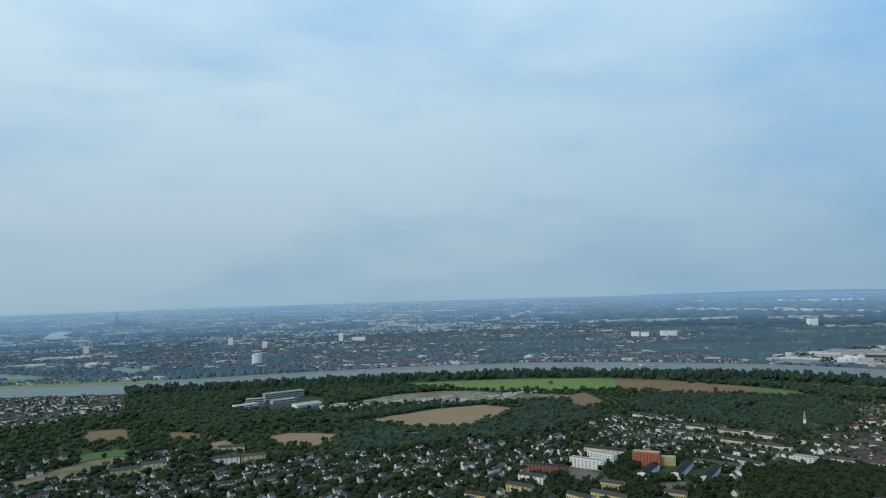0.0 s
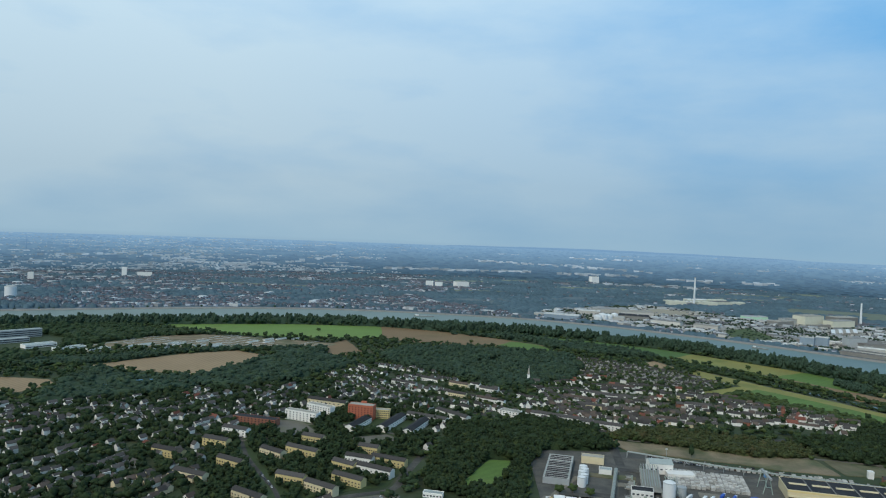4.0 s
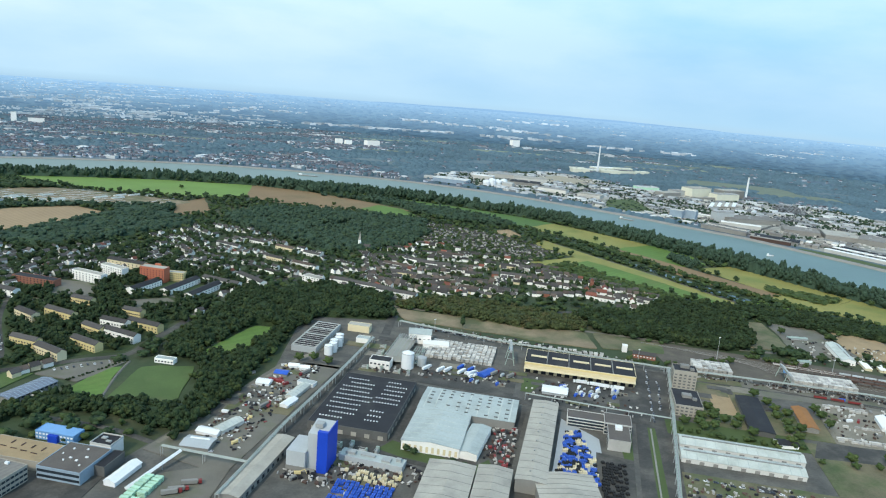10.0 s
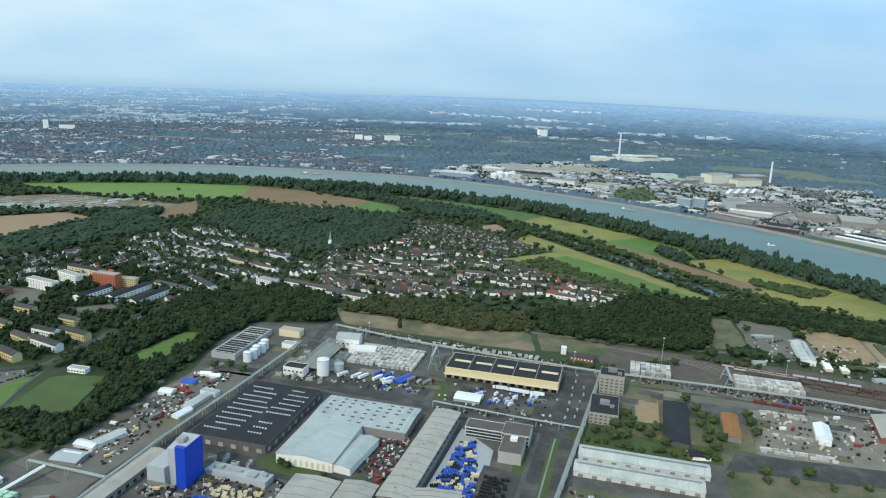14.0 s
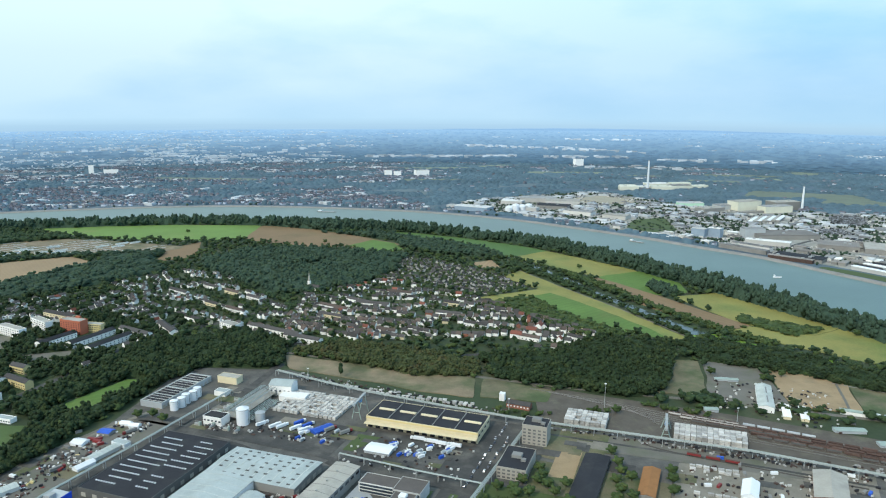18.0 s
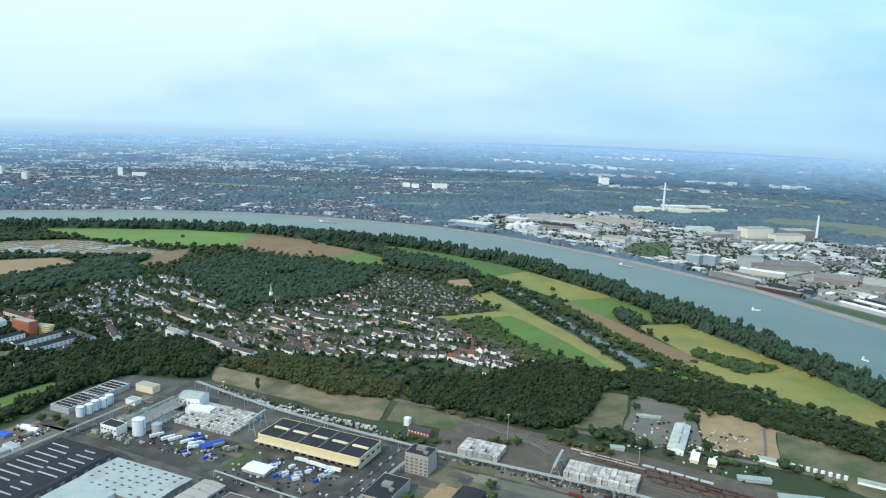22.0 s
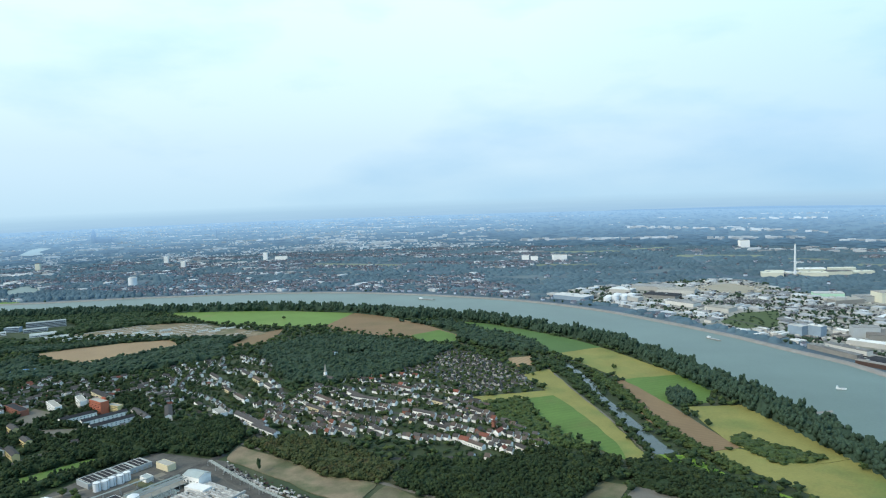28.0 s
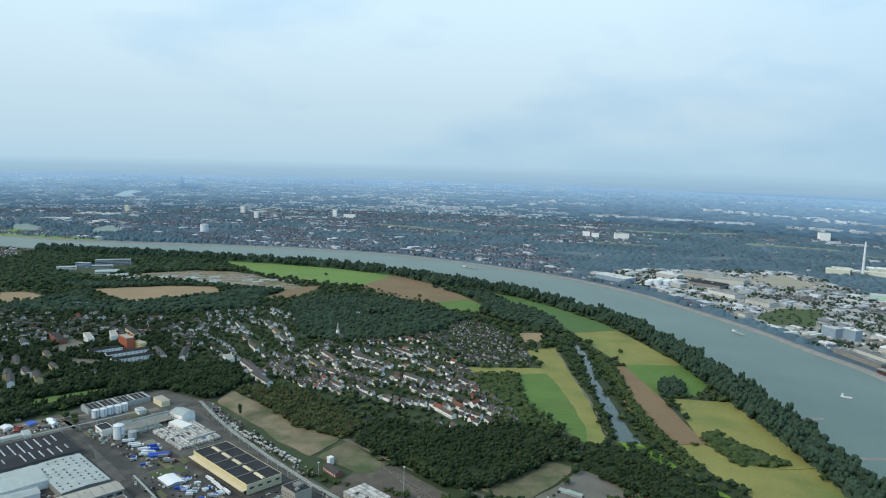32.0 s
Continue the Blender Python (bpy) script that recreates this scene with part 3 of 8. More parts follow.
FIELDS.append((M_FIELD_LUSH, "green meadow triangle at the village edge", [(974, 1108), (1032, 1130), (1078, 1018), (1122, 888), (1122, 845), (1080, 892), (1028, 950)]))
FIELDS.append((M_FIELD_OLIVE, "dry olive grass strip along a lane", [(972, 1243), (1020, 1288), (1066, 1140), (1103, 1029), (1130, 932), (1148, 860), (1124, 835), (1118, 890), (1074, 1020), (1026, 1132)]))
FIELDS.append((M_FIELD_TAN, "small ochre field at the village edge", [(938, 1372), (985, 1390), (990, 1318), (955, 1305)]))
FIELDS.append((M_FIELD_OLIVE, "narrow field strip beside gardens", [(885, 1100), (1029, 1150), (1034, 1120), (909, 1066)]))
FIELDS.append((M_FIELD_DARKGREEN, "dark green meadow between trees", [(-60, 1215), (40, 1240), (60, 1210), (-40, 1180)]))
FIELDS.append((M_FALLOW, "bare brown field among suburban trees", [(-575, 1000), (-540, 1103), (-500, 1150), (-464, 1150), (-488, 1049), (-534, 970)]))
FIELDS.append((M_FIELD_DARKGREEN, "green meadow corner beside a bare field", [(-545, 1110), (-555, 1170), (-515, 1205), (-470, 1195), (-462, 1154), (-500, 1154)]))
FIELDS.append((M_FIELD_BROWN, "reddish ploughed field by the park", [(-460, 1288), (-374, 1270), (-398, 1332), (-472, 1342)]))
FIELDS.append((M_FIELD_BROWN, "dull brown field by the park", [(-600, 1275), (-530, 1292), (-570, 1380), (-640, 1370)]))
FIELDS.append((M_FIELD_TAN, "small tan field behind suburban gardens", [(-350, 1182), (-322, 1205), (-346, 1255), (-372, 1230)]))
FIELDS.append((M_FIELD_LUSH, "small green paddock beside the wood", [(66, 1225), (66, 1262), (118, 1250), (130, 1205)]))
FIELDS.append((M_WASTE, "dry grass plot beside the works", [(835, 748), (905, 700), (890, 668), (822, 690)]))
FIELDS.append((M_FALLOW, "fallow ground with dry grass beside the works", [(598, 862), (660, 828), (824, 748), (815, 690), (757, 718), (605, 812)]))
FIELDS.append((M_FIELD_GREEN, "low green meadow on the far river bank", [(-1500, 2030), (-1400, 2250), (-1015, 2250), (-760, 2125), (-900, 2078), (-1150, 2062)]))
for i, (m, label, pts) in enumerate(FIELDS):
    patch("field", tight(pts), m, label, 0.35 + 0.02 * i)
GROUNDS = [
    ("field", M_FALLOW, "sandy nursery plots with rows of beds", [(-185, 1580), (-190, 1760), (-40, 1775), (120, 1725), (330, 1620), (280, 1545), (126, 1565), (0, 1585)], "plots"),
    ("gravel_lot", M_WASTE, "bare gravel lot with weeds", [(1074, 780), (1119, 765), (1072, 655), (1020, 680)], "gravel lot"),
    ("gravel_lot", M_GRAVEL, "gravel storage ground by the railway", [(1125, 765), (1180, 735), (1150, 620), (1067, 640)], "gravel lot"),
    ("gravel_lot", M_SAND, "sandy waste ground with dry grass", [(1185, 735), (1260, 690), (1215, 590), (1152, 622)], "waste ground"),
    ("gravel_lot", M_WASTE, "weedy waste ground beside the works", [(1262, 690), (1380, 560), (1300, 470), (1216, 588)], "waste ground"),
    ("sports_pitch", M_PITCH, "worn green football pitch with a clubhouse", [(304, 685), (323, 689), (356, 684), (352, 648), (342, 604), (294, 606), (284, 621)], "sports pitch"),
    ("sports_pitch", M_FIELD_LUSH, "small bright green training pitch", [(250, 642), (274, 688), (289, 690), (277, 621), (262, 621)], "sports pitch"),
    ("car_park", M_GRAVEL, "dusty gravel car park beside the training pitch", [(213, 682), (244, 702), (275, 709), (292, 703), (254, 655), (245, 663)], "car park"),
    ("grass_bank", M_PITCH, "sloping grass bank beside the sports hall", [(163, 650), (189, 685), (214, 683), (190, 640), (186, 622), (170, 628)], "grass bank"),
    ("clearing", M_FIELD_LUSH, "bright green grass clearing in the wood", [(362, 722), (392, 702), (446, 790), (418, 800)], "meadow"),
]
for i, (nm, m, label, pts, cat) in enumerate(GROUNDS):
    patch(nm, tight(pts), m, label, 0.75 + 0.02 * i, cat)

POND_L = [(1046, 1325), (1080, 1218), (1094, 1136), (1117, 1041), (1138, 961), (1145, 908), (1158, 866)]
POND_R = [(1060, 1332), (1096, 1211), (1111, 1120), (1137, 1033), (1160, 953), (1174, 903), (1190, 866)]
pond = part("pond", strip_between(smooth_line(POND_L), smooth_line(POND_R), 0.45, 40), M_POND)
tagged(pond, "narrow still backwater between overgrown banks", "pond", kind="structure")
weed = part("pond", strip_between(smooth_line([(1158, 866), (1192, 802), (1240, 733), (1285, 685)]), smooth_line([(1202, 866), (1240, 797), (1288, 748), (1328, 696)]), 0.46, 20), M_WEED)
tagged(weed, "backwater covered with bright green duckweed", "pond", kind="structure")


def road(line, width, material, label, z=0.5, name="road"):
    ob = part(name, ribbon(smooth_line(line, 4), -width / 2, width / 2, [0.05, z, z, z, 0.05]), material)
    return tagged(ob, label, "road", kind="structure")


road([(1018, 1300), (1068, 1138), (1106, 1026), (1134, 930), (1155, 850), (1180, 790)], 3.5, M_GRAVEL, "pale dirt track along the meadow")
road([(1265, 895), (1204, 1087), (1151, 1218), (1040, 1412)], 3, M_GRAVEL, "narrow field track")
road([(1262, 905), (1395, 866)], 3, M_GRAVEL, "narrow field track")
road([(372, 503), (344, 519), (323, 535), (297, 557), (271, 572), (241, 587)], 6, M_ASPHALT, "asphalt lane behind the office buildings")
road([(177, 689), (175, 731), (162, 781), (144, 857), (135, 947)], 7, M_ASPHALT, "dark street between apartment blocks")
road([(294, 704), (286, 670), (279, 620)], 3, M_GRAVEL, "gravel path between the two pitches", 0.95)
road([(60, 640), (136, 662), (177, 689), (209, 699), (248, 712), (290, 723), (312, 765), (340, 818), (368, 880), (400, 955), (470, 1000), (560, 1120), (420, 1360)], 9, M_ASPHALT, "village main street")
road([(460, 1010), (560, 945), (690, 850), (840, 830), (905, 840)], 8, M_ASPHALT, "village street")
road([(600, 870), (830, 753), (960, 690), (1060, 650), (1250, 560), (1400, 470)], 7, M_GRAVEL, "track behind the works")
road([(560, 1120), (650, 1080), (800, 1010), (960, 930)], 7, M_ASPHALT, "village street")
road([(650, 1080), (720, 1200), (770, 1330)], 7, M_ASPHALT, "village street")
road([(-600, 900), (-300, 960), (0, 960), (200, 900), (300, 830)], 8, M_ASPHALT, "suburban street between gardens")


# ---- trees ----
def icosphere(sub):
    bm = bmesh.new()
    bmesh.ops.create_icosphere(bm, subdivisions=sub, radius=1.0)
    v = np.array([x.co[:] for x in bm.verts])
    f = np.array([[w.index for w in q.verts] for q in bm.faces])
    bm.free()
    return v, f


ICO1, ICO2 = icosphere(1), icosphere(2)
rng = np.random.default_rng(7)


def tree_shape(clumps, seed, sub=None, tall=1.0, trunk=True, size=1.0, girth=1.0):
    """A crown of uneven leaf clumps round a core, about a tapered trunk with limbs; 1 high, returns crown and trunk arrays."""
    r = np.random.default_rng(seed)
    v1, f1 = sub or ICO1
    vs, fs, n = [], [], 0

    def lump(c, bulk, flat):
        nonlocal n
        w = v1 * bulk * np.array([1, 1, flat])
        vs.append(w * (1 + r.uniform(-0.22, 0.22, (len(w), 1))) + c), fs.append(f1 + n)
        n += len(w)
    lump(np.array([0, 0, 0.52 * tall]), 0.33 * girth, 1.05 * tall / girth)
    for k in range(clumps - 1):
        a, h = 2.4 * k + r.uniform(-0.5, 0.5), 0.40 + 0.50 * ((k + 0.5) / clumps)
        out = 0.34 * girth * math.sqrt(max(0.05, 1 - ((h - 0.45) / 0.52) ** 2)) * r.uniform(0.75, 1.05)
        lump(np.array([out * math.cos(a), out * math.sin(a), h * tall]), r.uniform(0.12, 0.20) * size, r.uniform(0.7, 1.0))
    crown = np.concatenate(vs), np.concatenate(fs)
    g = Geo()
    if trunk:
        g.cyl(0, 0, 0, 0.5 * tall, 0.028, 6, 0.012)
        for k in range(4):
            a = k * 1.6 + seed
            g.tube((0, 0, (0.22 + 0.05 * k) * tall), (0.2 * math.cos(a), 0.2 * math.sin(a), (0.45 + 0.08 * k) * tall), 0.009, 4)
    return crown, g


def far_crown(seed):
    """A low uneven dome for woods beyond the river."""
    r = np.random.default_rng(seed)
    v = [(q * math.cos(k * 1.047 + j * 0.5), q * math.sin(k * 1.047 + j * 0.5), z) for j, (q, z) in enumerate(((0.5, 0.1), (0.36, 0.72))) for k in range(6)] + [(0, 0, 1.0)]
    v = np.array(v) * (1 + r.uniform(-0.16, 0.16, (13, 1)))
    f = [(k, (k + 1) % 6, 6 + k) for k in range(6)] + [((k + 1) % 6, 6 + (k + 1) % 6, 6 + k) for k in range(6)] + [(6 + k, 6 + (k + 1) % 6, 12) for k in range(6)]
    return v, np.array(f)


def mass(name, shapes, places, material, label, category="trees", kind="stuff", thicket=None):
    """Many crowns joined into one object. places: rows of x, y, z, width, height; thicket: a sheet of leaves between them."""
    V, F, n = [], [], 0
    if thicket:
        V.append(thicket[0]), F.append(thicket[1])
        n = len(thicket[0])
    for i, (x, y, z, w, h) in enumerate(places):
        v, f = shapes[i % len(shapes)]
        a = rng.uniform(0, 6.28)
        c, s = math.cos(a), math.sin(a)
        q = np.empty_like(v)
        q[:, 0], q[:, 1], q[:, 2] = (v[:, 0] * c - v[:, 1] * s) * w + x, (v[:, 0] * s + v[:, 1] * c) * w + y, v[:, 2] * h + z
        V.append(q), F.append(f + n)
        n += len(q)
    me = bpy.data.meshes.new(name)
    if V:
        V, F = np.concatenate(V), np.concatenate(F)
        me.vertices.add(len(V))
        me.vertices.foreach_set("co", V.astype(np.float32).ravel())
        k = F.shape[1]
        me.loops.add(F.size)
        me.loops.foreach_set("vertex_index", F.astype(np.int32).ravel())
        me.polygons.add(len(F))
        me.polygons.foreach_set("loop_start", np.arange(0, F.size, k, dtype=np.int32))
        me.polygons.foreach_set("use_smooth", np.ones(len(F), dtype=bool))
        me.update(calc_edges=True)
    me.materials.append(material)
    ob = new(name, me)
    return tagged(ob, label, category, kind=kind)


WOODTREES = [tree_shape(6, s)[0] for s in range(9)]
NEARTREES = [tree_shape(9, s + 80)[0] for s in range(9)]
MIDTREES = [tree_shape(4, s + 100, size=1.2)[0] for s in range(7)]
THINTREES = [tree_shape(2, s + 20, tall=0.95)[0] for s in range(6)]
FARTREES = [far_crown(s + 40) for s in range(6)]
POPLARS = [tree_shape(9, s + 60, size=1.0, girth=0.9)[0] for s in range(6)]


def fill(pts, step, jitter=0.45, skip=()):
    xs, ys = [p[0] for p in pts], [p[1] for p in pts]
    out = []
    y = min(ys)
    while y < max(ys):
        x = min(xs)
        while x < max(xs):
            px, py = x + rng.uniform(-jitter, jitter) * step, y + rng.uniform(-jitter, jitter) * step
            if inside(pts, px, py) and not any(inside(s, px, py) for s in skip):
                out.append((px, py))
            x += step
        y += step
    return out


WOODS = []


def thicket_sheet(pts, height, skip=(), step=5.0):
    """The closed leaf cover between the crowns of a wood: an uneven sheet that falls to the ground at the wood's edge."""
    x0, y0 = min(p[0] for p in pts), min(p[1] for p in pts)
    nx, ny = int((max(p[0] for p in pts) - x0) / step) + 2, int((max(p[1] for p in pts) - y0) / step) + 2
    held = np.zeros((nx, ny), dtype=bool)
    for i in range(nx):
        for j in range(ny):
            x, y = x0 + i * step, y0 + j * step
            held[i, j] = inside(pts, x, y) and not any(inside(q, x, y) for q in skip)
    index, v, f = {}, [], []
    for i in range(1, nx - 1):
        for j in range(1, ny - 1):
            if held[i, j]:
                x, y = x0 + i * step, y0 + j * step
                deep = held[i - 1:i + 2, j - 1:j + 2].all()
                index[i, j] = len(v)
                v.append((x + rng.uniform(-1.5, 1.5), y + rng.uniform(-1.5, 1.5), height * (0.50 + 0.24 * noise.noise((x / 11.0, y / 11.0, 4.0))) if deep else 0.2))
    for i, j in index:
        if (i + 1, j) in index and (i, j + 1) in index and (i + 1, j + 1) in index:
            p, q, r, t = index[i, j], index[i + 1, j], index[i + 1, j + 1], index[i, j + 1]
            f += [(p, q, r), (p, r, t)]
    return (np.array(v), np.array(f)) if f else None


def wood(pts, step, height, material, label, shapes=None, skip=()):
    WOODS.append(pts)
    places = [(x, y, -0.1 * height, rng.uniform(0.9, 1.6) * step * 1.3, rng.uniform(0.65, 1.15) * height) for x, y in fill(pts, step, skip=skip)]
    return mass("woodland", shapes or WOODTREES, places, material, label, thicket=thicket_sheet(pts, height, skip))


def outline(a, b):
    return list(a) + list(b)[::-1]


CLEARING = [(358, 718), (394, 698), (450, 792), (416, 804)]
BELT_OUT = [(-770, 1855), (-470, 1888), (-133, 1938), (215, 1972), (480, 1925), (750, 1840), (915, 1735), (1100, 1595), (1215, 1425), (1302, 1257), (1362, 1090), (1416, 925), (1452, 790), (1478, 690), (1503, 540), (1526, 300)]
BELT_IN = [(-740, 1805), (-430, 1840), (-110, 1906), (250, 1935), (470, 1890), (640, 1798), (735, 1790), (850, 1742), (960, 1662), (1066, 1566), (1162, 1440), (1238, 1272), (1272, 1180), (1314, 1070), (1366, 920), (1388, 860), (1414, 755), (1436, 635), (1456, 495), (1480, 300)]
wood(outline(smooth_line(BELT_OUT, 4), smooth_line(BELT_IN, 4)), 11.5, 30, M_LEAF_BELT, "dense belt of tall dark-green poplars along the river bank", POPLARS)
wood([(600, 1790), (700, 1735), (765, 1745), (838, 1652), (945, 1568), (985, 1499), (1016, 1425), (980, 1418), (875, 1475), (820, 1546), (795, 1640), (720, 1710)], 12, 17, M_LEAF_MID, "dark-green wood between meadows")
wood([(400, 1450), (480, 1560), (620, 1545), (720, 1500), (810, 1450), (780, 1310), (700, 1205), (613, 1165), (540, 1180), (470, 1300), (400, 1390)], 10.5, 17, M_LEAF_MID, "broad mixed wood behind the village", skip=[[(560, 1400), (640, 1420), (640, 1380), (570, 1370)]])
wood([(-150, 1105), (60, 1180), (60, 1210), (140, 1190), (187, 1225), (340, 1370), (290, 1480), (295, 1570), (190, 1540), (185, 1470), (130, 1390), (60, 1280), (-20, 1262), (-120, 1370), (-150, 1195)], 13, 15, M_LEAF_MID, "dark tree belt beside a stubble field")
wood([(-260, 1395), (-140, 1396), (-60, 1450), (20, 1520), (180, 1545), (250, 1558), (100, 1560), (-40, 1512), (-140, 1462), (-230, 1448)], 9.5, 12, M_LEAF_MID, "dark tree belt along nursery plots")
wood([(-640, 1540), (-745, 1800), (-440, 1835), (-140, 1900), (-120, 1830), (60, 1770), (-60, 1720), (-210, 1590), (-270, 1400), (-400, 1290)], 15, 16, M_LEAF_DARK, "wide park of dark-green trees by the river", skip=[[(-425, 1545), (-425, 1690), (-330, 1780), (-235, 1690), (-225, 1500)]])
wood([(342, 524), (390, 606), (430, 705), (462, 780), (505, 830), (590, 815), (600, 880), (594, 900), (534, 975), (486, 941), (407, 940), (384, 864), (321, 728), (362, 690), (358, 600), (347, 576)], 8.2, 15, M_LEAF_NEAR, "dense dark wood between the works and the housing estate", NEARTREES, skip=[CLEARING])
wood([(110, 606), (166, 606), (190, 606), (216, 612), (240, 634), (256, 624), (280, 608), (346, 594), (344, 570), (338, 545), (322, 558), (290, 582), (246, 600), (216, 584), (186, 562), (160, 500), (110, 500)], 7.6, 12, M_LEAF_NEAR, "dark-green trees south of the pitch", NEARTREES)
wood([(597, 877), (700, 892), (835, 800), (838, 752), (758, 760), (662, 832)], 7.8, 12, M_LEAF_BROWN, "olive and rust-tinged trees beside fallow ground", NEARTREES)
wood([(845, 820), (945, 812), (1020, 868), (1119, 834), (1060, 720), (1024, 670), (990, 665), (900, 715), (845, 745)], 8.2, 15, M_LEAF_NEAR, "thick rounded wood between village and railway", NEARTREES)
wood([(1119, 838), (1170, 840), (1250, 770), (1330, 660), (1400, 560), (1370, 540), (1270, 640), (1212, 705), (1127, 760)], 8.4, 12, M_LEAF_NEAR, "broad hedge of trees along the waste ground", NEARTREES)
wood([(1207, 1105), (1216, 1070), (1245, 1080), (1251, 1120), (1237, 1155), (1217, 1145)], 7.5, 15, M_LEAF_BELT, "round dark copse in the meadows", POPLARS)
wood([(1258, 932), (1283, 942), (1320, 903), (1360, 868), (1348, 846), (1305, 842), (1272, 885)], 12, 8, M_LEAF, "scattered bushes in a meadow")
wood([(1088, 1290), (1112, 1260), (1146, 1160), (1170, 1040), (1196, 960), (1222, 890), (1262, 815), (1248, 800), (1206, 880), (1182, 940), (1162, 1020), (1134, 1110)], 7.5, 9, M_LEAF, "bushes along the backwater")
wood([(1005, 1345), (1040, 1350), (1078, 1205), (1102, 1092), (1125, 1008), (1146, 930), (1154, 870), (1148, 868), (1137, 935), (1111, 1032), (1078, 1145), (1034, 1275)], 8, 10, M_LEAF_DARK, "thicket along the backwater")
wood([(905, 1060), (982, 1100), (1025, 950), (1080, 880), (1020, 875), (960, 960)], 12, 11, M_LEAF, "garden trees at the village edge")
wood([(1055, 672), (1090, 655), (1082, 620), (1050, 640)], 10, 11, M_LEAF_DARK, "small group of dark bushes by the tracks")

# ---- buildings ----
SHARED = {}


def panel(w, h, d, material, key):
    """A shared window or door panel, centred at its foot, facing -y."""
    k = (round(w, 2), round(h, 2), d, key)
    if k not in SHARED:
        me = Geo().box(-w / 2, -d, 0, w / 2, 0, h).mesh(key)
        me.materials.append(material)
        SHARED[k] = me
    return SHARED[k]


def put(name, me, parent, x, y, z, turn):
    ob = new(name, me)
    ob.parent = parent
    ob.matrix_local = pose(x, y, z, 0, 0, turn)
    return ob


def openings(parent, L, W, side, n, w, h, z, material=None, name="window"):
    """n panels along one side (0 front -y, 1 right +x, 2 back, 3 left) of an L x W body."""
    span, turn = (L, side * 90) if side % 2 == 0 else (W, side * 90)
    me = panel(w, h, 0.12, material or M_GLASS, name)
    for i in range(n):
        s = -span / 2 + span * (i + 0.5) / n
        x, y = {0: (s, -W / 2), 1: (L / 2, s), 2: (-s, W / 2), 3: (-L / 2, -s)}[side]
        put(name, me, parent, x, y, z, turn)


def block(name, label, category, x, y, L, W, H, turn, wall, roof, parapet=0.6, group="", plinth=None):
    """A flat-roofed building: walls, roof slab and parapet."""
    b = root(name, x, y, 0, turn, label, category, group)
    part("wall", Geo().box(-L / 2, -W / 2, 0, L / 2, W / 2, H), wall, b)
    part("roof", Geo().box(-L / 2 + 0.3, -W / 2 + 0.3, H + 0.004, L / 2 - 0.3, W / 2 - 0.3, H + 0.25), roof, b)
    g = Geo()
    g.box(-L / 2 - 0.1, -W / 2 - 0.1, H - 0.3, L / 2 + 0.1, -W / 2 + 0.3, H + parapet).box(-L / 2 - 0.1, W / 2 - 0.3, H - 0.3, L / 2 + 0.1, W / 2 + 0.1, H + parapet)
    g.box(-L / 2 - 0.1, -W / 2 + 0.3, H - 0.3, -L / 2 + 0.3, W / 2 - 0.3, H + parapet).box(L / 2 - 0.3, -W / 2 + 0.3, H - 0.3, L / 2 + 0.1, W / 2 - 0.3, H + parapet)
    part("parapet", g, plinth or wall, b)
    return b


def shed(name, label, category, x, y, L, W, H, rise, turn, wall, roof, group=""):
    """A pitched-roof building with its ridge along x."""
    b = root(name, x, y, 0, turn, label, category, group)
    g = Geo().box(-L / 2, -W / 2, 0, L / 2, W / 2, H)
    g.add([(-L / 2, -W / 2, H), (-L / 2, W / 2, H), (-L / 2, 0, H + rise)], [(0, 2, 1)])
    g.add([(L / 2, -W / 2, H), (L / 2, W / 2, H), (L / 2, 0, H + rise)], [(0, 1, 2)])
    part("wall", g, wall, b)
    r = Geo()
    o = 0.5
    for s in (-1, 1):
        y0, z0 = s * (W / 2 + o), H - o * rise / (W / 2)
        vs = [(-L / 2 - o, y0, z0), (L / 2 + o, y0, z0), (L / 2 + o, 0, H + rise), (-L / 2 - o, 0, H + rise)]
        vs += [(a, c, d + 0.3) for a, c, d in vs]
        fs = [(0, 1, 2, 3), (7, 6, 5, 4), (0, 4, 5, 1), (1, 5, 6, 2), (3, 7, 4, 0), (2, 6, 7, 3)]
        r.add(vs, fs if s < 0 else [f[::-1] for f in fs])
    part("roof", r, roof, b)
    return b


def roof_boxes(b, L, W, z, items, material, name="roof_unit"):
    for x, y, l, w, h in items:
        part(name, Geo().box(x - l / 2, y - w / 2, z, x + l / 2, y + w / 2, z + h), material, b)


# ---- the works: paved ground and streets ----
def pu(pts):
    return [at(u, v) for u, v in pts]


patch("yard", pu([(-215, 150), (-90, 185), (60, 150), (225, 145), (600, 190), (600, -190), (210, -340), (-330, -345), (-320, -225), (-215, -215), (-180, -20)]), M_YARD, "worn grey concrete yards of the chemical works", 0.30, "yard", rounded=False)
YARDS = []
YARDS.append(([(-60, -140), (70, -165), (75, -30), (-30, -2), (-125, 10), (-125, -150)], M_ASPHALT, "dark asphalt yard between the halls"))
YARDS.append(([(-60, 40), (60, 60), (60, 0), (-95, 5)], M_ASPHALT, "dark asphalt truck park"))
YARDS.append(([(62, 70), (190, 68), (190, -15), (70, -8)], M_ASPHALT, "dark asphalt forecourt beside the cream hall"))
YARDS.append(([(182, 140), (222, 140), (207, -160), (172, -160)], M_ASPHALT, "wide asphalt street with parked cars"))
YARDS.append(([(145, -40), (172, -20), (168, -160), (160, -60)], M_GRASS, "strip of lawn beside the office"))
YARDS.append(([(187, -20), (194, -20), (192, -250), (182, -250)], M_GRASS, "mown green verge of the street"))
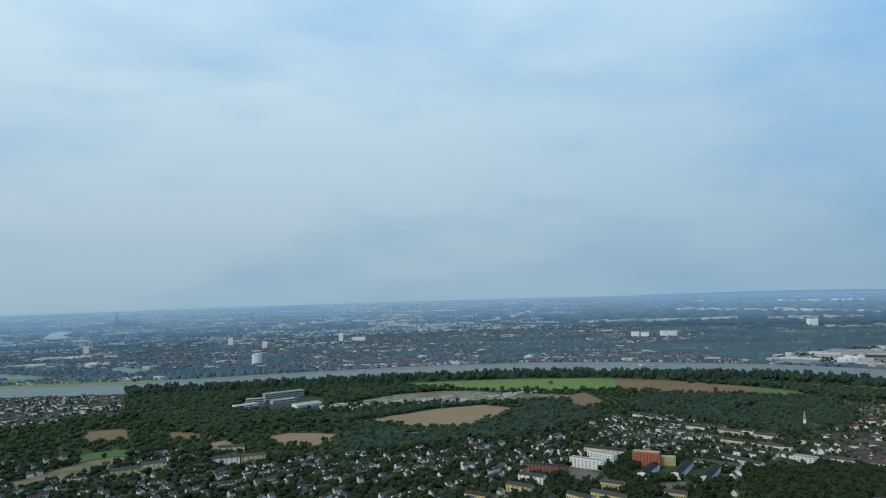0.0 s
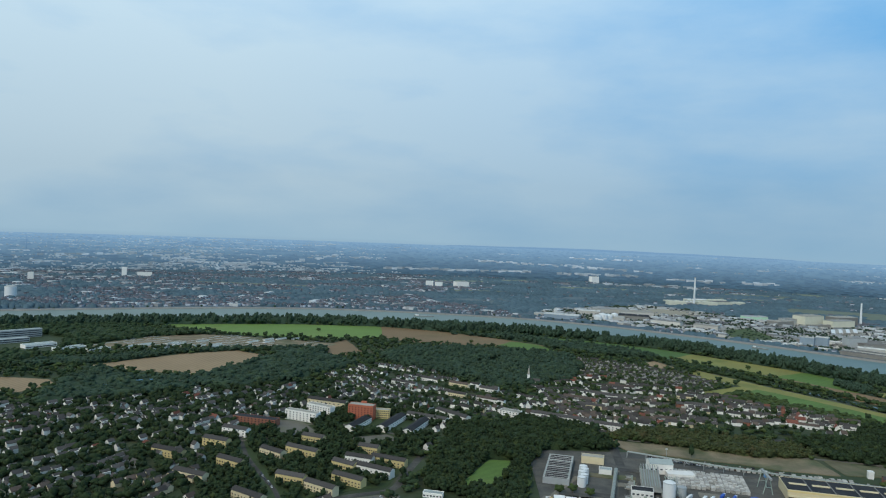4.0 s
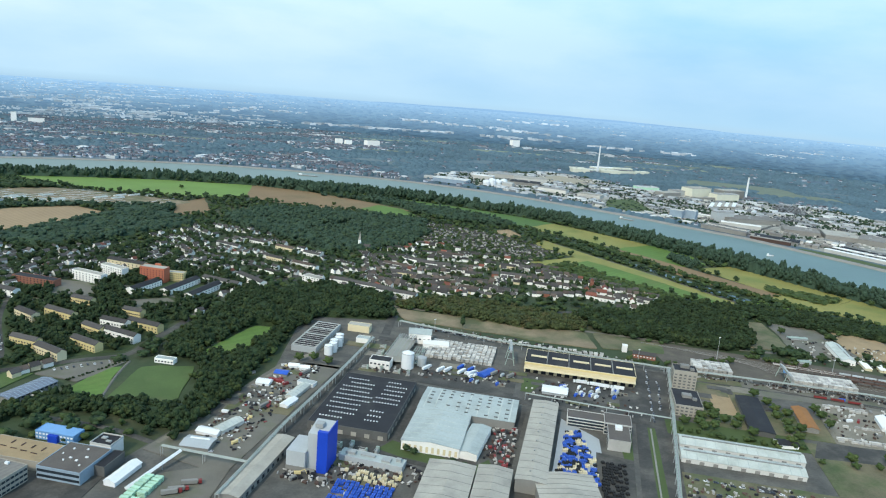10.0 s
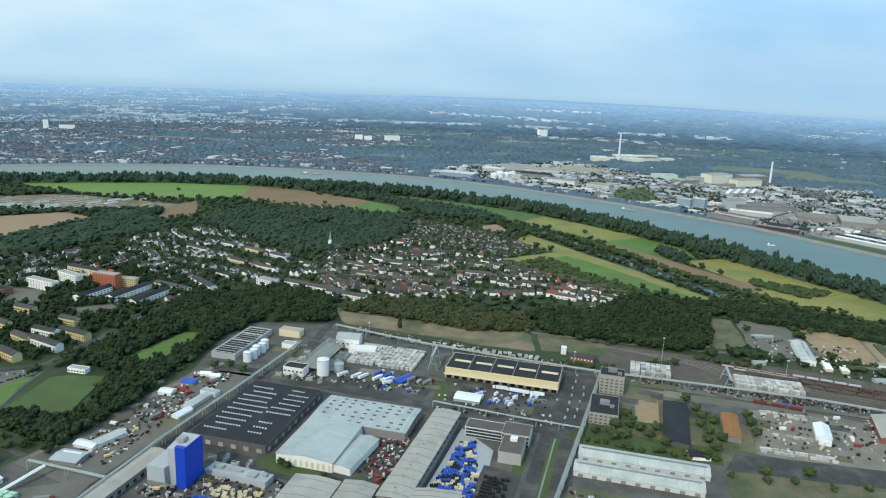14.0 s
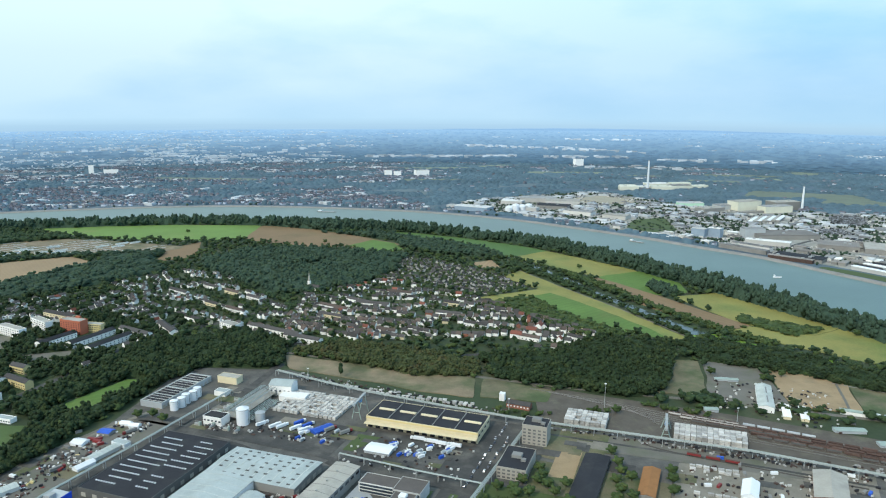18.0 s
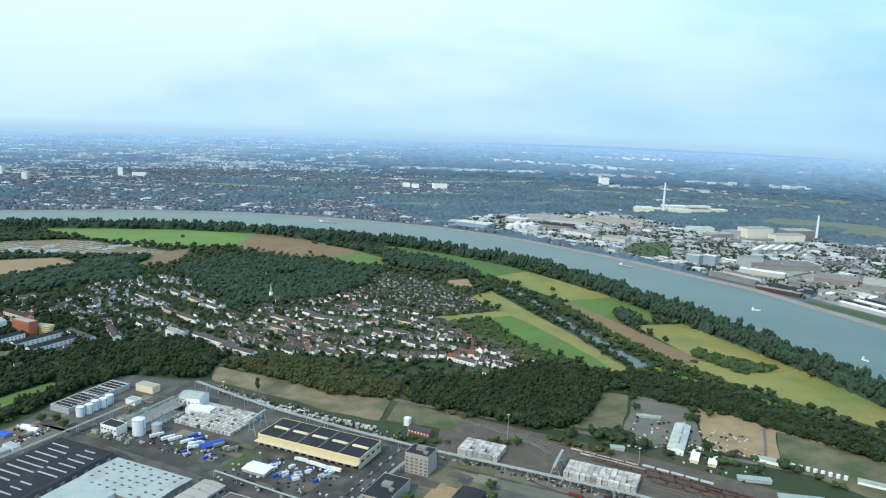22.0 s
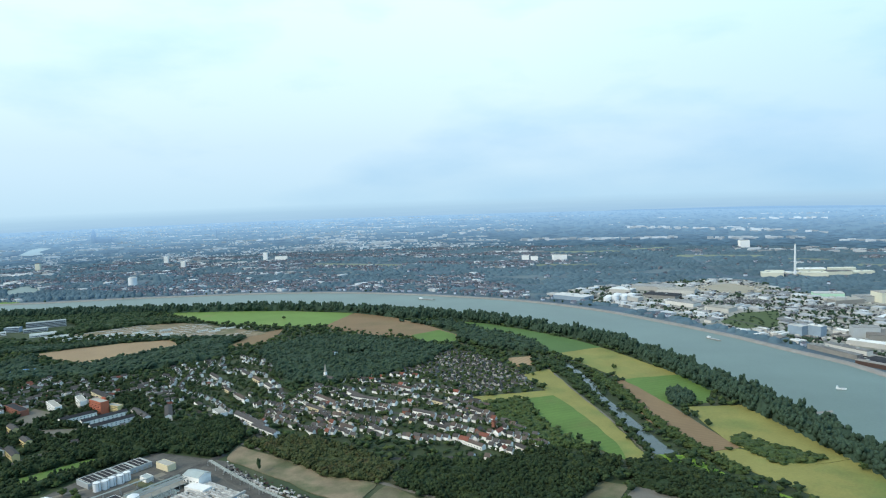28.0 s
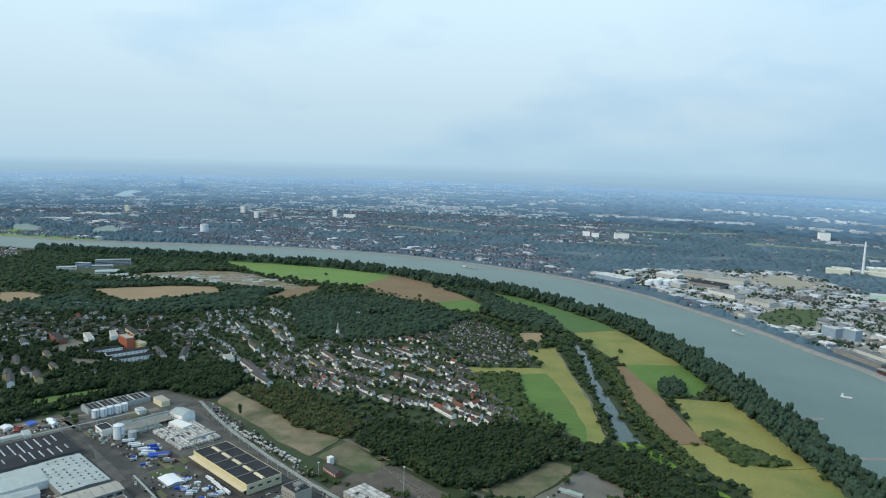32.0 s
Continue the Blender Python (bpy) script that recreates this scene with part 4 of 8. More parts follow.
YARDS.append(([(-30, -122), (40, -145), (52, -128), (60, -150), (35, -165), (-38, -140)], M_GRASS, "lawn in front of the pale hall"))
YARDS.append(([(360, 8), (366, 100), (530, 135), (520, 30), (440, 5)], M_PALE, "pale concrete storage yard"))
YARDS.append(([(200, 238), (290, 232), (420, 228), (640, 205), (640, 130), (420, 136), (230, 140)], M_BALLAST, "brown ballast and gravel ground of the rail yard"))
YARDS.append(([(240, 140), (300, 140), (300, 60), (245, 70)], M_WASTE, "dry grass and weeds behind the offices"))
YARDS.append(([(300, 135), (470, 128), (470, 105), (300, 100)], M_GRAVEL, "grey gravel strip along the pipeline"))
YARDS.append(([(205, 5), (330, 10), (330, -22), (205, -25)], M_GRASS, "green scrubby strip with bushes"))
YARDS.append(([(330, 0), (520, 5), (530, -60), (330, -95)], M_WASTE, "dry scrub grass beside the yard"))
YARDS.append(([(330, -30), (342, 4), (530, 18), (530, -6), (440, -20)], M_ASPHALT, "dark asphalt lane south of the pale yard"))
YARDS.append(([(208, -95), (330, -95), (330, -200), (205, -200)], M_WASTE, "weedy grass yard with parked cars"))
YARDS.append(([(108, -30), (142, -60), (146, -125), (134, -190), (98, -190), (104, -120)], M_LIGHTGREY, "pale concrete yard stacked with blue barrels"))
YARDS.append(([(139, -85), (170, -90), (167, -188), (136, -192)], M_ASPHALT, "dark pavement stacked with drums"))
YARDS.append(([(66, 55), (90, 55), (76, 20), (66, 20)], M_GRASS, "small patch of grass in the yard"))
YARDS.append(([(-20, 50), (30, 56), (30, 35), (-15, 35)], M_WASTE, "patch of dry grass in the yard"))
YARDS.append(([(-300, -225), (-215, -215), (-205, -330), (-300, -335)], M_ASPHALT, "asphalt ground round the office buildings"))
YARDS.append(([(-210, -200), (-135, -215), (-120, 20), (-180, 0)], M_GRAVEL, "pale gravelly storage yard with scattered goods"))
YARDS.append(([(-176, -225), (-150, -207), (-134, -208), (-128, -262), (-150, -300), (-200, -300)], M_GRAVEL, "pale dusty forecourt with parked lorries"))
YARDS.append(([(-186, -124), (-182, -66), (-173, -68), (-176, -122)], M_WASTE, "bare brown strip along the lane"))
YARDS.append(([(242, 62), (362, 58), (360, 8), (244, 6)], M_WASTE, "weedy brown ground between workshops"))
YARDS.append(([(258, 35), (280, 38), (280, 90), (258, 84)], M_SAND, "heap of ochre sand on bare ground"))
for i, (pts, m, label) in enumerate(YARDS):
    patch("yard", pu(pts), m, label, 0.50 + 0.012 * i, "yard", rounded=False)
road(pu([(-112, 200), (-100, 80), (-106, -115), (-122, -250), (-135, -345)]), 13, M_ASPHALT, "straight asphalt works road", 0.72)
road(pu([(-160, 8), (-60, 8), (60, 2), (72, -8), (190, -12)]), 9, M_ASPHALT, "asphalt works road", 0.74)
road(pu([(-106, -140), (-30, -148), (60, -160)]), 9, M_ASPHALT, "asphalt works road", 0.76)
road(pu([(-95, 158), (30, 138), (200, 132), (420, 142), (600, 125)]), 8, M_YARD, "concrete road along the pipeline", 0.78)
road(pu([(203, 120), (250, 118), (420, 118), (600, 108)]), 6, M_ASPHALT, "asphalt works road", 0.80)

road(pu([(-205, -188), (-188, -90), (-172, 0), (-150, 70)]), 7, M_PALE, "pale dusty lane along the wood", 0.82)
road(pu([(190, -22), (187, -140), (186, -250)]), 2.2, M_STONE, "pale path on the verge", 0.86, "path")
T = PLANT_TURN
worn = [((-125, -60), (10, 130), 16), ((-55, 60), (15, 65), 10), ((75, 170), (5, 60), 9), ((-200, -140), (-195, 0), 14), ((-95, -20), (-215, -150), 9), ((215, 320), (-150, -98), 7), ((240, 330), (64, 110), 8), ((370, 520), (20, 110), 10)]
for i, ((u0, u1), (v0, v1), n) in enumerate(worn):
    for k in range(n):
        u, v, a, c = rng0.uniform(u0, u1), rng0.uniform(v0, v1), rng0.uniform(4, 15), rng0.uniform(3, 9)
        patch("pavement", pu([(u - a, v - c), (u + a, v - c), (u + a, v + c), (u - a, v + c)]), (M_PALE, M_ASPHALT, M_YARD, M_WASTE)[(k + i) % 4], ("repaired pale concrete slab", "dark asphalt repair", "worn concrete slab", "weedy gap in the paving")[(k + i) % 4], 0.872 + 0.0035 * k + 0.001 * i, "pavement", rounded=False)


def ribs(b, L, W, H, rise, n, material, name="roof_rib", w=0.22):
    """Thin ribs across a pitched roof."""
    for k in range(n):
        x = -L / 2 + L * (k + 0.5) / n
        o = 0.5
        part(name, Geo().gable(x - w, -W / 2 - o, x + w, W / 2 + o, H + 0.18 - o * rise / (W / 2), H + rise + 0.48, 0.2), material, b)


# black-roofed hall with rows of small white rooflights
x, y = at(-69, -70)
b = block("warehouse", "wide low warehouse with black felt roof and white rooflights", "warehouse", x, y, 70, 112, 7.5, T, M_DARKWALL, M_ROOF_DARK)
dot = Geo().box(-0.5, -0.75, 0, 0.5, 0.75, 0.55).mesh("rooflight")
dot.materials.append(M_WHITEPAINT)
for row in range(10):
    for k in range(22):
        if 11 <= k <= 13 and row not in (4, 5) or (row in (0, 9) and k % 11 > 7) or (row == 6 and k > 13) or (k > 18 and row > 5) or (row in (1, 8) and k < 2):
            continue
        put("rooflight", dot, b, -29 + k * 2.7 + (k > 12) * 1.5, 43 - row * 9.4 + (k > 12) * 3, 7.75, 0)
openings(b, 70, 112, 0, 6, 4.5, 4.0, 0.2, M_ROOF_GREY, "dock_gate")
openings(b, 70, 112, 1, 9, 4.5, 4.0, 0.2, M_ROOF_GREY, "dock_gate")

# pale hall: north wing with rooflights, south wing with a low gable
x, y = at(23, -45)
b = shed("factory_hall", "long pale metal factory hall with rows of dark rooflights", "factory hall", x, y, 88, 48, 8.0, 1.4, T, M_GREY, M_ROOF_LIGHT)
light = Geo().box(-1.6, -0.8, 0, 1.6, 0.8, 0.35).mesh("rooflight")
light.materials.append(M_DARKWALL)
for row, yy in enumerate((-20, -12, -4, 4, 12, 20)):
    for k in range(9):
        if (k * 7 + row * 3) % 5 == 0:
            continue
        put("rooflight", light, b, -36 + k * 9.0, yy, 8.3 + 1.4 * (1 - abs(yy) / 24) + 0.05, 0)
openings(b, 88, 48, 1, 5, 5, 4.5, 0.2, M_ROOF_GREY, "dock_gate")
ribs(b, 88, 48, 8.0, 1.4, 9, M_SHEDROOF, "roof_strip", 0.5)
x, y = at(4, -102)
b = shed("factory_hall", "pale metal hall with a shallow gable and tall ribbed front", "factory hall", x, y, 66, 48, 9.0, 2.2, T + 90, M_WHITE, M_ROOF_LIGHT)
ribs(b, 66, 48, 9.0, 2.2, 7, M_SHEDROOF)
for q in (-1, 1):
    part("gutter", Geo().box(-33.4, q * 24.5 - 0.3, 8.7, 33.4, q * 24.5 + 0.3, 9.1), M_STEEL, b)
openings(b, 66, 48, 3, 10, 2.2, 5.0, 1.5, M_CREAM, "facade_panel")
x, y = at(37, -108)
shed("factory_hall", "pale lean-to wing of the metal hall", "factory hall", x, y, 52, 17, 6.5, 1.5, T + 84, M_WHITE, M_ROOF_LIGHT)

# long grey hall and the grey halls beside it
x, y = at(90, -95)
b = shed("factory_hall", "very long grey flat-gabled production hall", "factory hall", x, y, 148, 23, 11.0, 1.2, T + 88, M_GREY, M_ROOF_GREY)
openings(b, 148, 23, 0, 16, 5.5, 2.2, 6.5)
ribs(b, 148, 23, 11.0, 1.2, 13, M_GREY)
for k in range(8):
    part("roof_vent", Geo().cyl(-62 + 17 * k, 1.5, 12.2, 13.6, 0.7, 8), M_STEEL, b)
for i, (u, v, L, W, t) in enumerate([(27, -192, 36, 66, 0), (60, -186, 26, 62, 0), (115, -168, 46, 40, 12)]):
    x, y = at(u, v)
    b = shed("factory_hall", "grey sheet-roofed production hall joined to its neighbours", "factory hall", x, y, W, L, 10.0, 1.6, T + 90 + t, M_GREY, M_ROOF_GREY, "joined grey halls")
    openings(b, W, L, 3, 6, 3.5, 4.0, 0.2, M_ROOF_DARK, "dock_gate")
    ribs(b, W, L, 10.0, 1.6, 6, M_GREY)
x, y = at(114, -240)
shed("factory_hall", "grey production hall at the yard's end", "factory hall", x, y, 90, 50, 10, 1.6, T, M_GREY, M_ROOF_GREY)

# cream hall with the black roof
x, y = at(124, 95)
b = block("warehouse", "long cream-walled warehouse with black roof bays and ridge lights", "warehouse", x, y, 117, 42, 11.5, T, M_CREAM, M_ROOF_DARK, 0.5)
part("canopy", Geo().box(-58.5, -27.5, 6.2, 58.5, -21.2, 6.7), M_CREAM, b, "cream loading canopy")
part("band", Geo().box(-58.7, -21.3, 9.6, 58.7, -21.12, 11.2), M_YELLOW, b, "ochre fascia band")
for k in range(5):
    part("rooflight", Geo().gable(-53 + 23 * k, -2.0, -36 + 23 * k, 2.0, 11.78, 13.1, 0.7), M_CREAM, b, "cream ridge rooflight")
for k in range(1, 5):
    part("bay_ridge", Geo().box(-58.3 + 23.3 * k - 0.4, -20.4, 11.78, -58.3 + 23.3 * k + 0.4, 20.4, 12.3), M_GREY, b)
openings(b, 117, 42, 0, 14, 5.0, 4.4, 0.1, M_ROOF_DARK, "dock_gate")
openings(b, 117, 42, 1, 4, 5.0, 2.0, 6.0)

# blue filling tower with its grey annex
x, y = at(-72, -178)
b = root("silo_tower", x, y, 0, T, "tall grey process tower with a bright blue face", "tower")
part("wall", Geo().box(-9, -9, 0, 7, 11, 30).add([(-9, -9, 30), (7, -9, 30), (7, 11, 33), (-9, 11, 33), (7, 11, 30), (-9, 11, 30)], [(0, 1, 2, 3), (1, 4, 2), (0, 3, 5), (3, 2, 4, 5)]), M_LIGHTGREY, b)
part("cladding", Geo().box(-0.5, -12.4, 0, 7.6, -9.004, 34).box(7.004, -9.0, 0, 7.6, 11, 34), M_BLUE, b, "bright blue metal cladding")
part("annex", Geo().box(-24, -14, 0, -9.004, 12, 16), M_LIGHTGREY, b, "grey sheet-metal annex")
part("annex_base", Geo().box(-24.1, -14.3, 0.0, -1, -14.004, 4), M_GREY, b, "grey base band")
part("stair_head", Geo().box(-6, -2, 32, 0, 4, 35), M_STEEL, b)

# long grey shed beside the works road
x, y = at(-113, -202)
b = shed("storage_shed", "long grey storage shed beside the works road", "shed", x, y, 92, 15, 7, 1.2, T + 88, M_GREY, M_ROOF_GREY)
openings(b, 92, 15, 0, 11, 3.5, 3.0, 1.0)
# low pump house row in front of the tower
x, y = at(-36, -163)
b = block("pump_house", "low pale process building with roof pipes", "building", x, y, 52, 12, 5, T - 4, M_LIGHTGREY, M_ROOF_LIGHT)
roof_boxes(b, 52, 12, 5.3, [(-18, 0, 8, 4, 2), (-4, 1, 12, 3, 1.2), (12, -1, 7, 6, 1.6), (21, 2, 4, 3, 2.4)], M_STEEL)

# office with projecting storeys
x, y = at(131, -34)
b = block("office_building", "white three-storey office block with ribbon windows", "office", x, y, 36, 17, 9, T, M_HALLWALL, M_DARKBROWN)
for f in range(3):
    part("ribbon_window", Geo().box(-17, -8.65, 1.0 + 2.9 * f, 17, -8.504, 2.9 + 2.9 * f), M_GLASS, b)
x, y = at(158, -36)
b = block("office_building", "white office wing with a flat grey roof", "office", x, y, 24, 22, 11, T, M_HALLWALL, M_DARKBROWN)
for f in range(3):
    part("ribbon_window", Geo().box(-11.5, -11.15, 1.2 + 3.4 * f, 11.5, -11.004, 3.4 + 3.4 * f), M_GLASS, b)
x, y = at(158, -62)
b = block("office_building", "grey office wing with a flat roof and glass stair", "office", x, y, 19, 30, 10, T, M_HALLWALL, M_DARKBROWN)
roof_boxes(b, 19, 30, 10.25, [(0, 8, 6, 6, 2.5)], M_WHITEPAINT)
for f in range(3):
    openings(b, 19, 30, 3, 7, 3.0, 1.6, 1.2 + 3.0 * f)

# tall concrete tower blocks by the street
for (u, v, L, W, H, cols) in ((234, 100, 24, 20, 20, 5), (229, 40, 26, 42, 11, 6)):
    x, y = at(u, v)
    b = block("office_tower", "beige concrete-grid office block with a dark flat roof", "office", x, y, L, W, H, T, M_CONCRETE, M_ROOF_DARK)
    roof_boxes(b, L, W, H + 0.25, [(0, 2, 9, 7, 3), (7, -4, 4, 4, 2)], M_GREY)
    for f in range(int(H / 3.4)):
        openings(b, L, W, 0, cols, 2.6, 1.6, 1.3 + 3.35 * f, M_DUSTY)
        openings(b, L, W, 3, cols, 2.6, 1.6, 1.3 + 3.35 * f, M_DUSTY)

# two long white vaulted sheds
for v, L, s in ((-42, 104, 0), (-68, 100, -4)):
    x, y = at(264 + s, v)
    b = shed("storage_shed", "long white sheet-metal storage shed with a bright roof", "shed", x, y, L, 19, 4.6, 2.4, T, M_HALLWALL, M_SHEDROOF, "white storage sheds")
    ribs(b, L, 19, 4.6, 2.4, 12, M_ROOF_LIGHT)
    part("ridge_vent", Geo().box(-L / 2 + 2, -0.8, 7.0, L / 2 - 2, 0.8, 7.6), M_GREY, b)
    openings(b, L, 19, 0, 9, 4.0, 3.0, 0.1, M_STONE, "dock_gate")

# warehouse at the wood's edge with four roof fields, tanks beside it
x, y = at(-171, 80)
b = block("warehouse", "white flat warehouse with dark roof fields", "warehouse", x, y, 28, 84, 6.5, T, M_LIGHTGREY, M_ROOF_LIGHT, 0.6)
for k in range(4):
    part("roof_field", Geo().box(-12, -40 + 20.5 * k, 6.76, 12, -22.5 + 20.5 * k, 7.1), M_ROOF_DARK, b, "dark roof field")
openings(b, 28, 84, 1, 12, 4.0, 3.5, 0.2, M_ROOF_GREY, "dock_gate")
for k in range(14):
    part("roof_beam", Geo().box(-14, -39.3 + 6 * k, 7.104, 14, -38.9 + 6 * k, 7.5), M_HALLWALL, b)


def tank(u, v, r, h, material, label, dome=1.2, group="storage tanks"):
    x, y = at(u, v)
    b = root("storage_tank", x, y, 0, T, label, "tank", group)
    part("shell", Geo().cyl(0, 0, 0, h, r, 24), material, b)
    part("roof", Geo().cyl(0, 0, h, h + dome, r * 1.01, 24, r * 0.15), material, b)
    part("rail", Geo().cyl(0, 0, h - 0.3, h + 0.1, r * 1.04, 24), M_STEEL, b)
    part("ladder", Geo().box(r, -0.4, 0, r + 0.3, 0.4, h), M_STEEL, b)
    return b


for k in range(5):
    tank(-144 + (k % 2) * 2, 42 + 9.5 * k, 4.6, 10.5, M_TANKWHITE, "pale grey-white storage tank in a row")
tank(-55, 37, 6.5, 17, M_TANKWHITE, "large white cylindrical storage tank on a plinth", 2.5)
tank(-42, 48, 5.0, 10, M_LIGHTGREY, "grey steel storage tank on concrete")
x, y = at(-120, 92)
block("pump_house", "small white flat-roofed plant building", "building", x, y, 14, 10, 6, T, M_WHITE, M_ROOF_LIGHT)
x, y = at(-135, 128)
block("gatehouse", "cream works building at the wood's edge", "building", x, y, 26, 12, 8, T, M_CREAM, M_ROOF_GREY)
x, y = at(-82, 30)
b = block("process_building", "white process building beside the tanks", "building", x, y, 22, 14, 9, T, M_WHITE, M_ROOF_DARK)
openings(b, 22, 14, 0, 5, 2.4, 1.6, 4.5)
x, y = at(-60, 122)
b = shed("process_building", "white gabled process building with an annex", "building", x, y, 26, 20, 12, 3, T + 10, M_WHITE, M_ROOF_LIGHT)
part("annex", Geo().box(4, -24, 0, 34, -10.004, 6), M_WHITE, b)
openings(b, 26, 20, 0, 5, 2.4, 1.6, 5.0)
# open process frame
x, y = at(-72, 75)
b = root("process_rack", x, y, 0, T, "open steel process rack with pipes and decks", "process rack")
for i in range(7):
    for j in range(2):
        part("column", Geo().box(-10 + 20 * j - 0.25, -36 + 12 * i - 0.25, 0, -10 + 20 * j + 0.25, -36 + 12 * i + 0.25, 9), M_STEEL, b)
for z in (4.5,):
    part("deck", Geo().box(-10.5, -36.5, z, 10.5, 36.5, z + 0.25), M_ROOF_GREY, b)
for k in range(8):
    part("pipe", Geo().tube((-9 + 2.5 * k, -36, 9.9 + (k % 3) * 0.4), (-9 + 2.5 * k, 36, 9.9 + (k % 3) * 0.4), 0.35 + 0.15 * (k % 2), 8), M_STEEL if k % 2 else M_PIPE, b)

# pump skids and small vessels among the process buildings
sk = root("pump_skid", 0, 0, -50, 0, "grey steel pump skid with a small horizontal vessel", "pump skid", "pump skids")
part("base", Geo().box(-4, -1.6, 0, 4, 1.6, 0.5), M_CONCRETE, sk)
part("vessel", Geo().tube((-3, 0, 2.0), (2, 0, 2.0), 1.1, 10), M_STEEL, sk)
part("frame", Geo().box(2.2, -1.4, 0.504, 3.8, 1.4, 4.2), M_PIPE, sk)
part("pipe", Geo().tube((3, 1.2, 3.8), (-4, 1.2, 3.8), 0.2, 5), M_STEEL, sk)
sk.matrix_basis = pose(*at(-92, 60), 0.6, 0, 0, T)
for k in range(26):
    u, v = (-96 + (k % 4) * 15 + (k * 7) % 5, 18 + (k // 4) * 16) if k < 20 else (-92 + (k - 20) * 11, -150 + (k % 3) * 3)
    if abs(u + 72) < 14 and 36 < v < 114 or math.hypot(u + 55, v - 37) < 10 or math.hypot(u + 42, v - 48) < 8 or abs(u + 82) < 14 and abs(v - 30) < 10:
        continue
    copy_thing(sk, pose(*at(u, v), 0.6, 0, 0, T + 90 * (k % 2)))
x, y = at(-60, 62)
b = root("process_rack", x, y, 0, T, "low green-grey steel rack carrying pipes", "process rack")
for i in range(5):
    part("column", Geo().box(10 - 0.2, -24 + 12 * i - 0.2, 0, 10 + 0.2, -24 + 12 * i + 0.2, 6), M_PIPE, b)
    part("beam", Geo().box(3, -24 + 12 * i - 0.2, 6.004, 17, -24 + 12 * i + 0.2, 6.4), M_PIPE, b)
for k in range(6):
    part("pipe", Geo().tube((4 + 2.4 * k, -26, 6.8), (4 + 2.4 * k, 26, 6.8), 0.35, 6), (M_PIPE, M_STEEL)[k % 2], b)

# office group at the south-west corner
x, y = at(-279, -275)
b = block("factory_building", "grey concrete factory block with a gravel roof", "factory", x, y, 42, 26, 12.5, T - 4, M_CONCRETE, M_HALLBROWN)
for f in range(3):
    openings(b, 42, 26, 1, 7, 3.0, 1.6, 1.6 + 3.8 * f)
for f in range(2):
    openings(b, 42, 26, 0, 9, 2.2, 1.2, 3.0 + 4.2 * f)
roof_boxes(b, 42, 26, 12.75, [(-10, 6, 3, 3, 1.5), (-4, 8, 2, 2, 1.2), (4, 4, 2, 3, 1.2), (8, 9, 3, 2, 1.4), (12, -8, 4, 4, 1.6), (-14, -4, 2, 2, 1), (0, -8, 3, 2, 0.9)], M_WHITEPAINT)
x, y = at(-237, -241)
b = block("office_building", "brown-roofed laboratory block with light blue window bands", "office", x, y, 34, 36, 10, T, M_FARBLUE, M_DARKBROWN)
for f in range(2):
    part("ribbon_window", Geo().box(-16.5, -18.15, 2.4 + 4 * f, 16.5, -18.004, 4.4 + 4 * f), M_GLASS, b)
roof_boxes(b, 34, 36, 10.25, [(-8, 10, 1.2, 1.2, 0.8), (2, 12, 1.2, 1.2, 0.8), (8, 2, 2, 1.5, 0.8), (-5, -6, 1.2, 1.2, 0.7), (-2, -2, 2, 1.2, 0.8), (4, -4, 1.5, 1.5, 0.8), (-11, 2, 1, 1, 0.6), (10, -9, 1.2, 1, 0.6)], M_WHITEPAINT)
x, y = at(-231, -213)
b = block("office_building", "white rooftop plant block with a dark sunken roof", "office", x, y, 17, 16, 10.8, T, M_HALLWALL, M_ROOF_DARK, 1.2)
roof_boxes(b, 17, 16, 11.05, [(-3, 2, 4, 3, 1.0), (3, -2, 4, 2, 1.0)], M_STEEL)
x, y = at(-215.6, -232)
b = block("laboratory_annex", "low dark grey laboratory annex with a felt roof", "office", x, y, 8, 24, 8, T, M_DARKWALL, M_ROOF_DARK)
x, y = at(-284, -239)
b = block("building_shell", "unfinished sandy building deck with rusty machines", "building", x, y, 54, 26, 8, T, M_CONCRETE, M_SAND, 0.4)
for k in range(9):
    part("steel_beam", Geo().box(-20 + 4.6 * k, -6 + (k * 5) % 11, 8.26, -20 + 4.6 * k + (5 if k % 2 else 1), -5.4 + (k * 5) % 11 + (0 if k % 2 else 4), 8.8), M_RUST, b)
b = block("factory_building", "low factory block with a black felt roof", "factory", 195, 457, 36, 22, 8, -34, M_CONCRETE, M_ROOF_DARK, 0.9)
openings(b, 36, 22, 0, 8, 2.4, 1.4, 4.0)
roof_boxes(b, 36, 22, 8.25, [(-8, 3, 2, 2, 1.2), (4, -3, 3, 2, 1.0), (10, 4, 1.5, 1.5, 0.8)], M_STEEL)
x, y = at(-278, -204)
b = block("office_building", "long bright blue container office", "office", x, y, 33, 13, 6.5, T, M_LIGHTBLUE, M_LIGHTBLUE)
for f in range(2):
    openings(b, 33, 13, 0, 11, 1.8, 1.3, 1.2 + 3.1 * f, M_WHITEPAINT)
part("stair", Geo().box(-4, -9, 0, 4, -6.504, 6), M_BLUE, b, "deep blue stair box")
x, y = 218, 636
b = shed("sports_hall", "long grey sports hall with a slate-blue roof beside the pitch", "hall", x, y, 47, 18, 5, 1.6, 52, M_GREY, mat("slate_blue_roof", (0.17, 0.20, 0.25), var=0.25, scale=0.1, fine=0.9))
openings(b, 47, 18, 0, 10, 3.0, 1.6, 3)
ribs(b, 47, 18, 5, 1.6, 12, M_FARBLUE, "roof_rib", 0.15)
part("porch", Geo().box(-5, -13, 0, 5, -9.004, 3.2), M_HALLWALL, b)
x, y = 328, 698
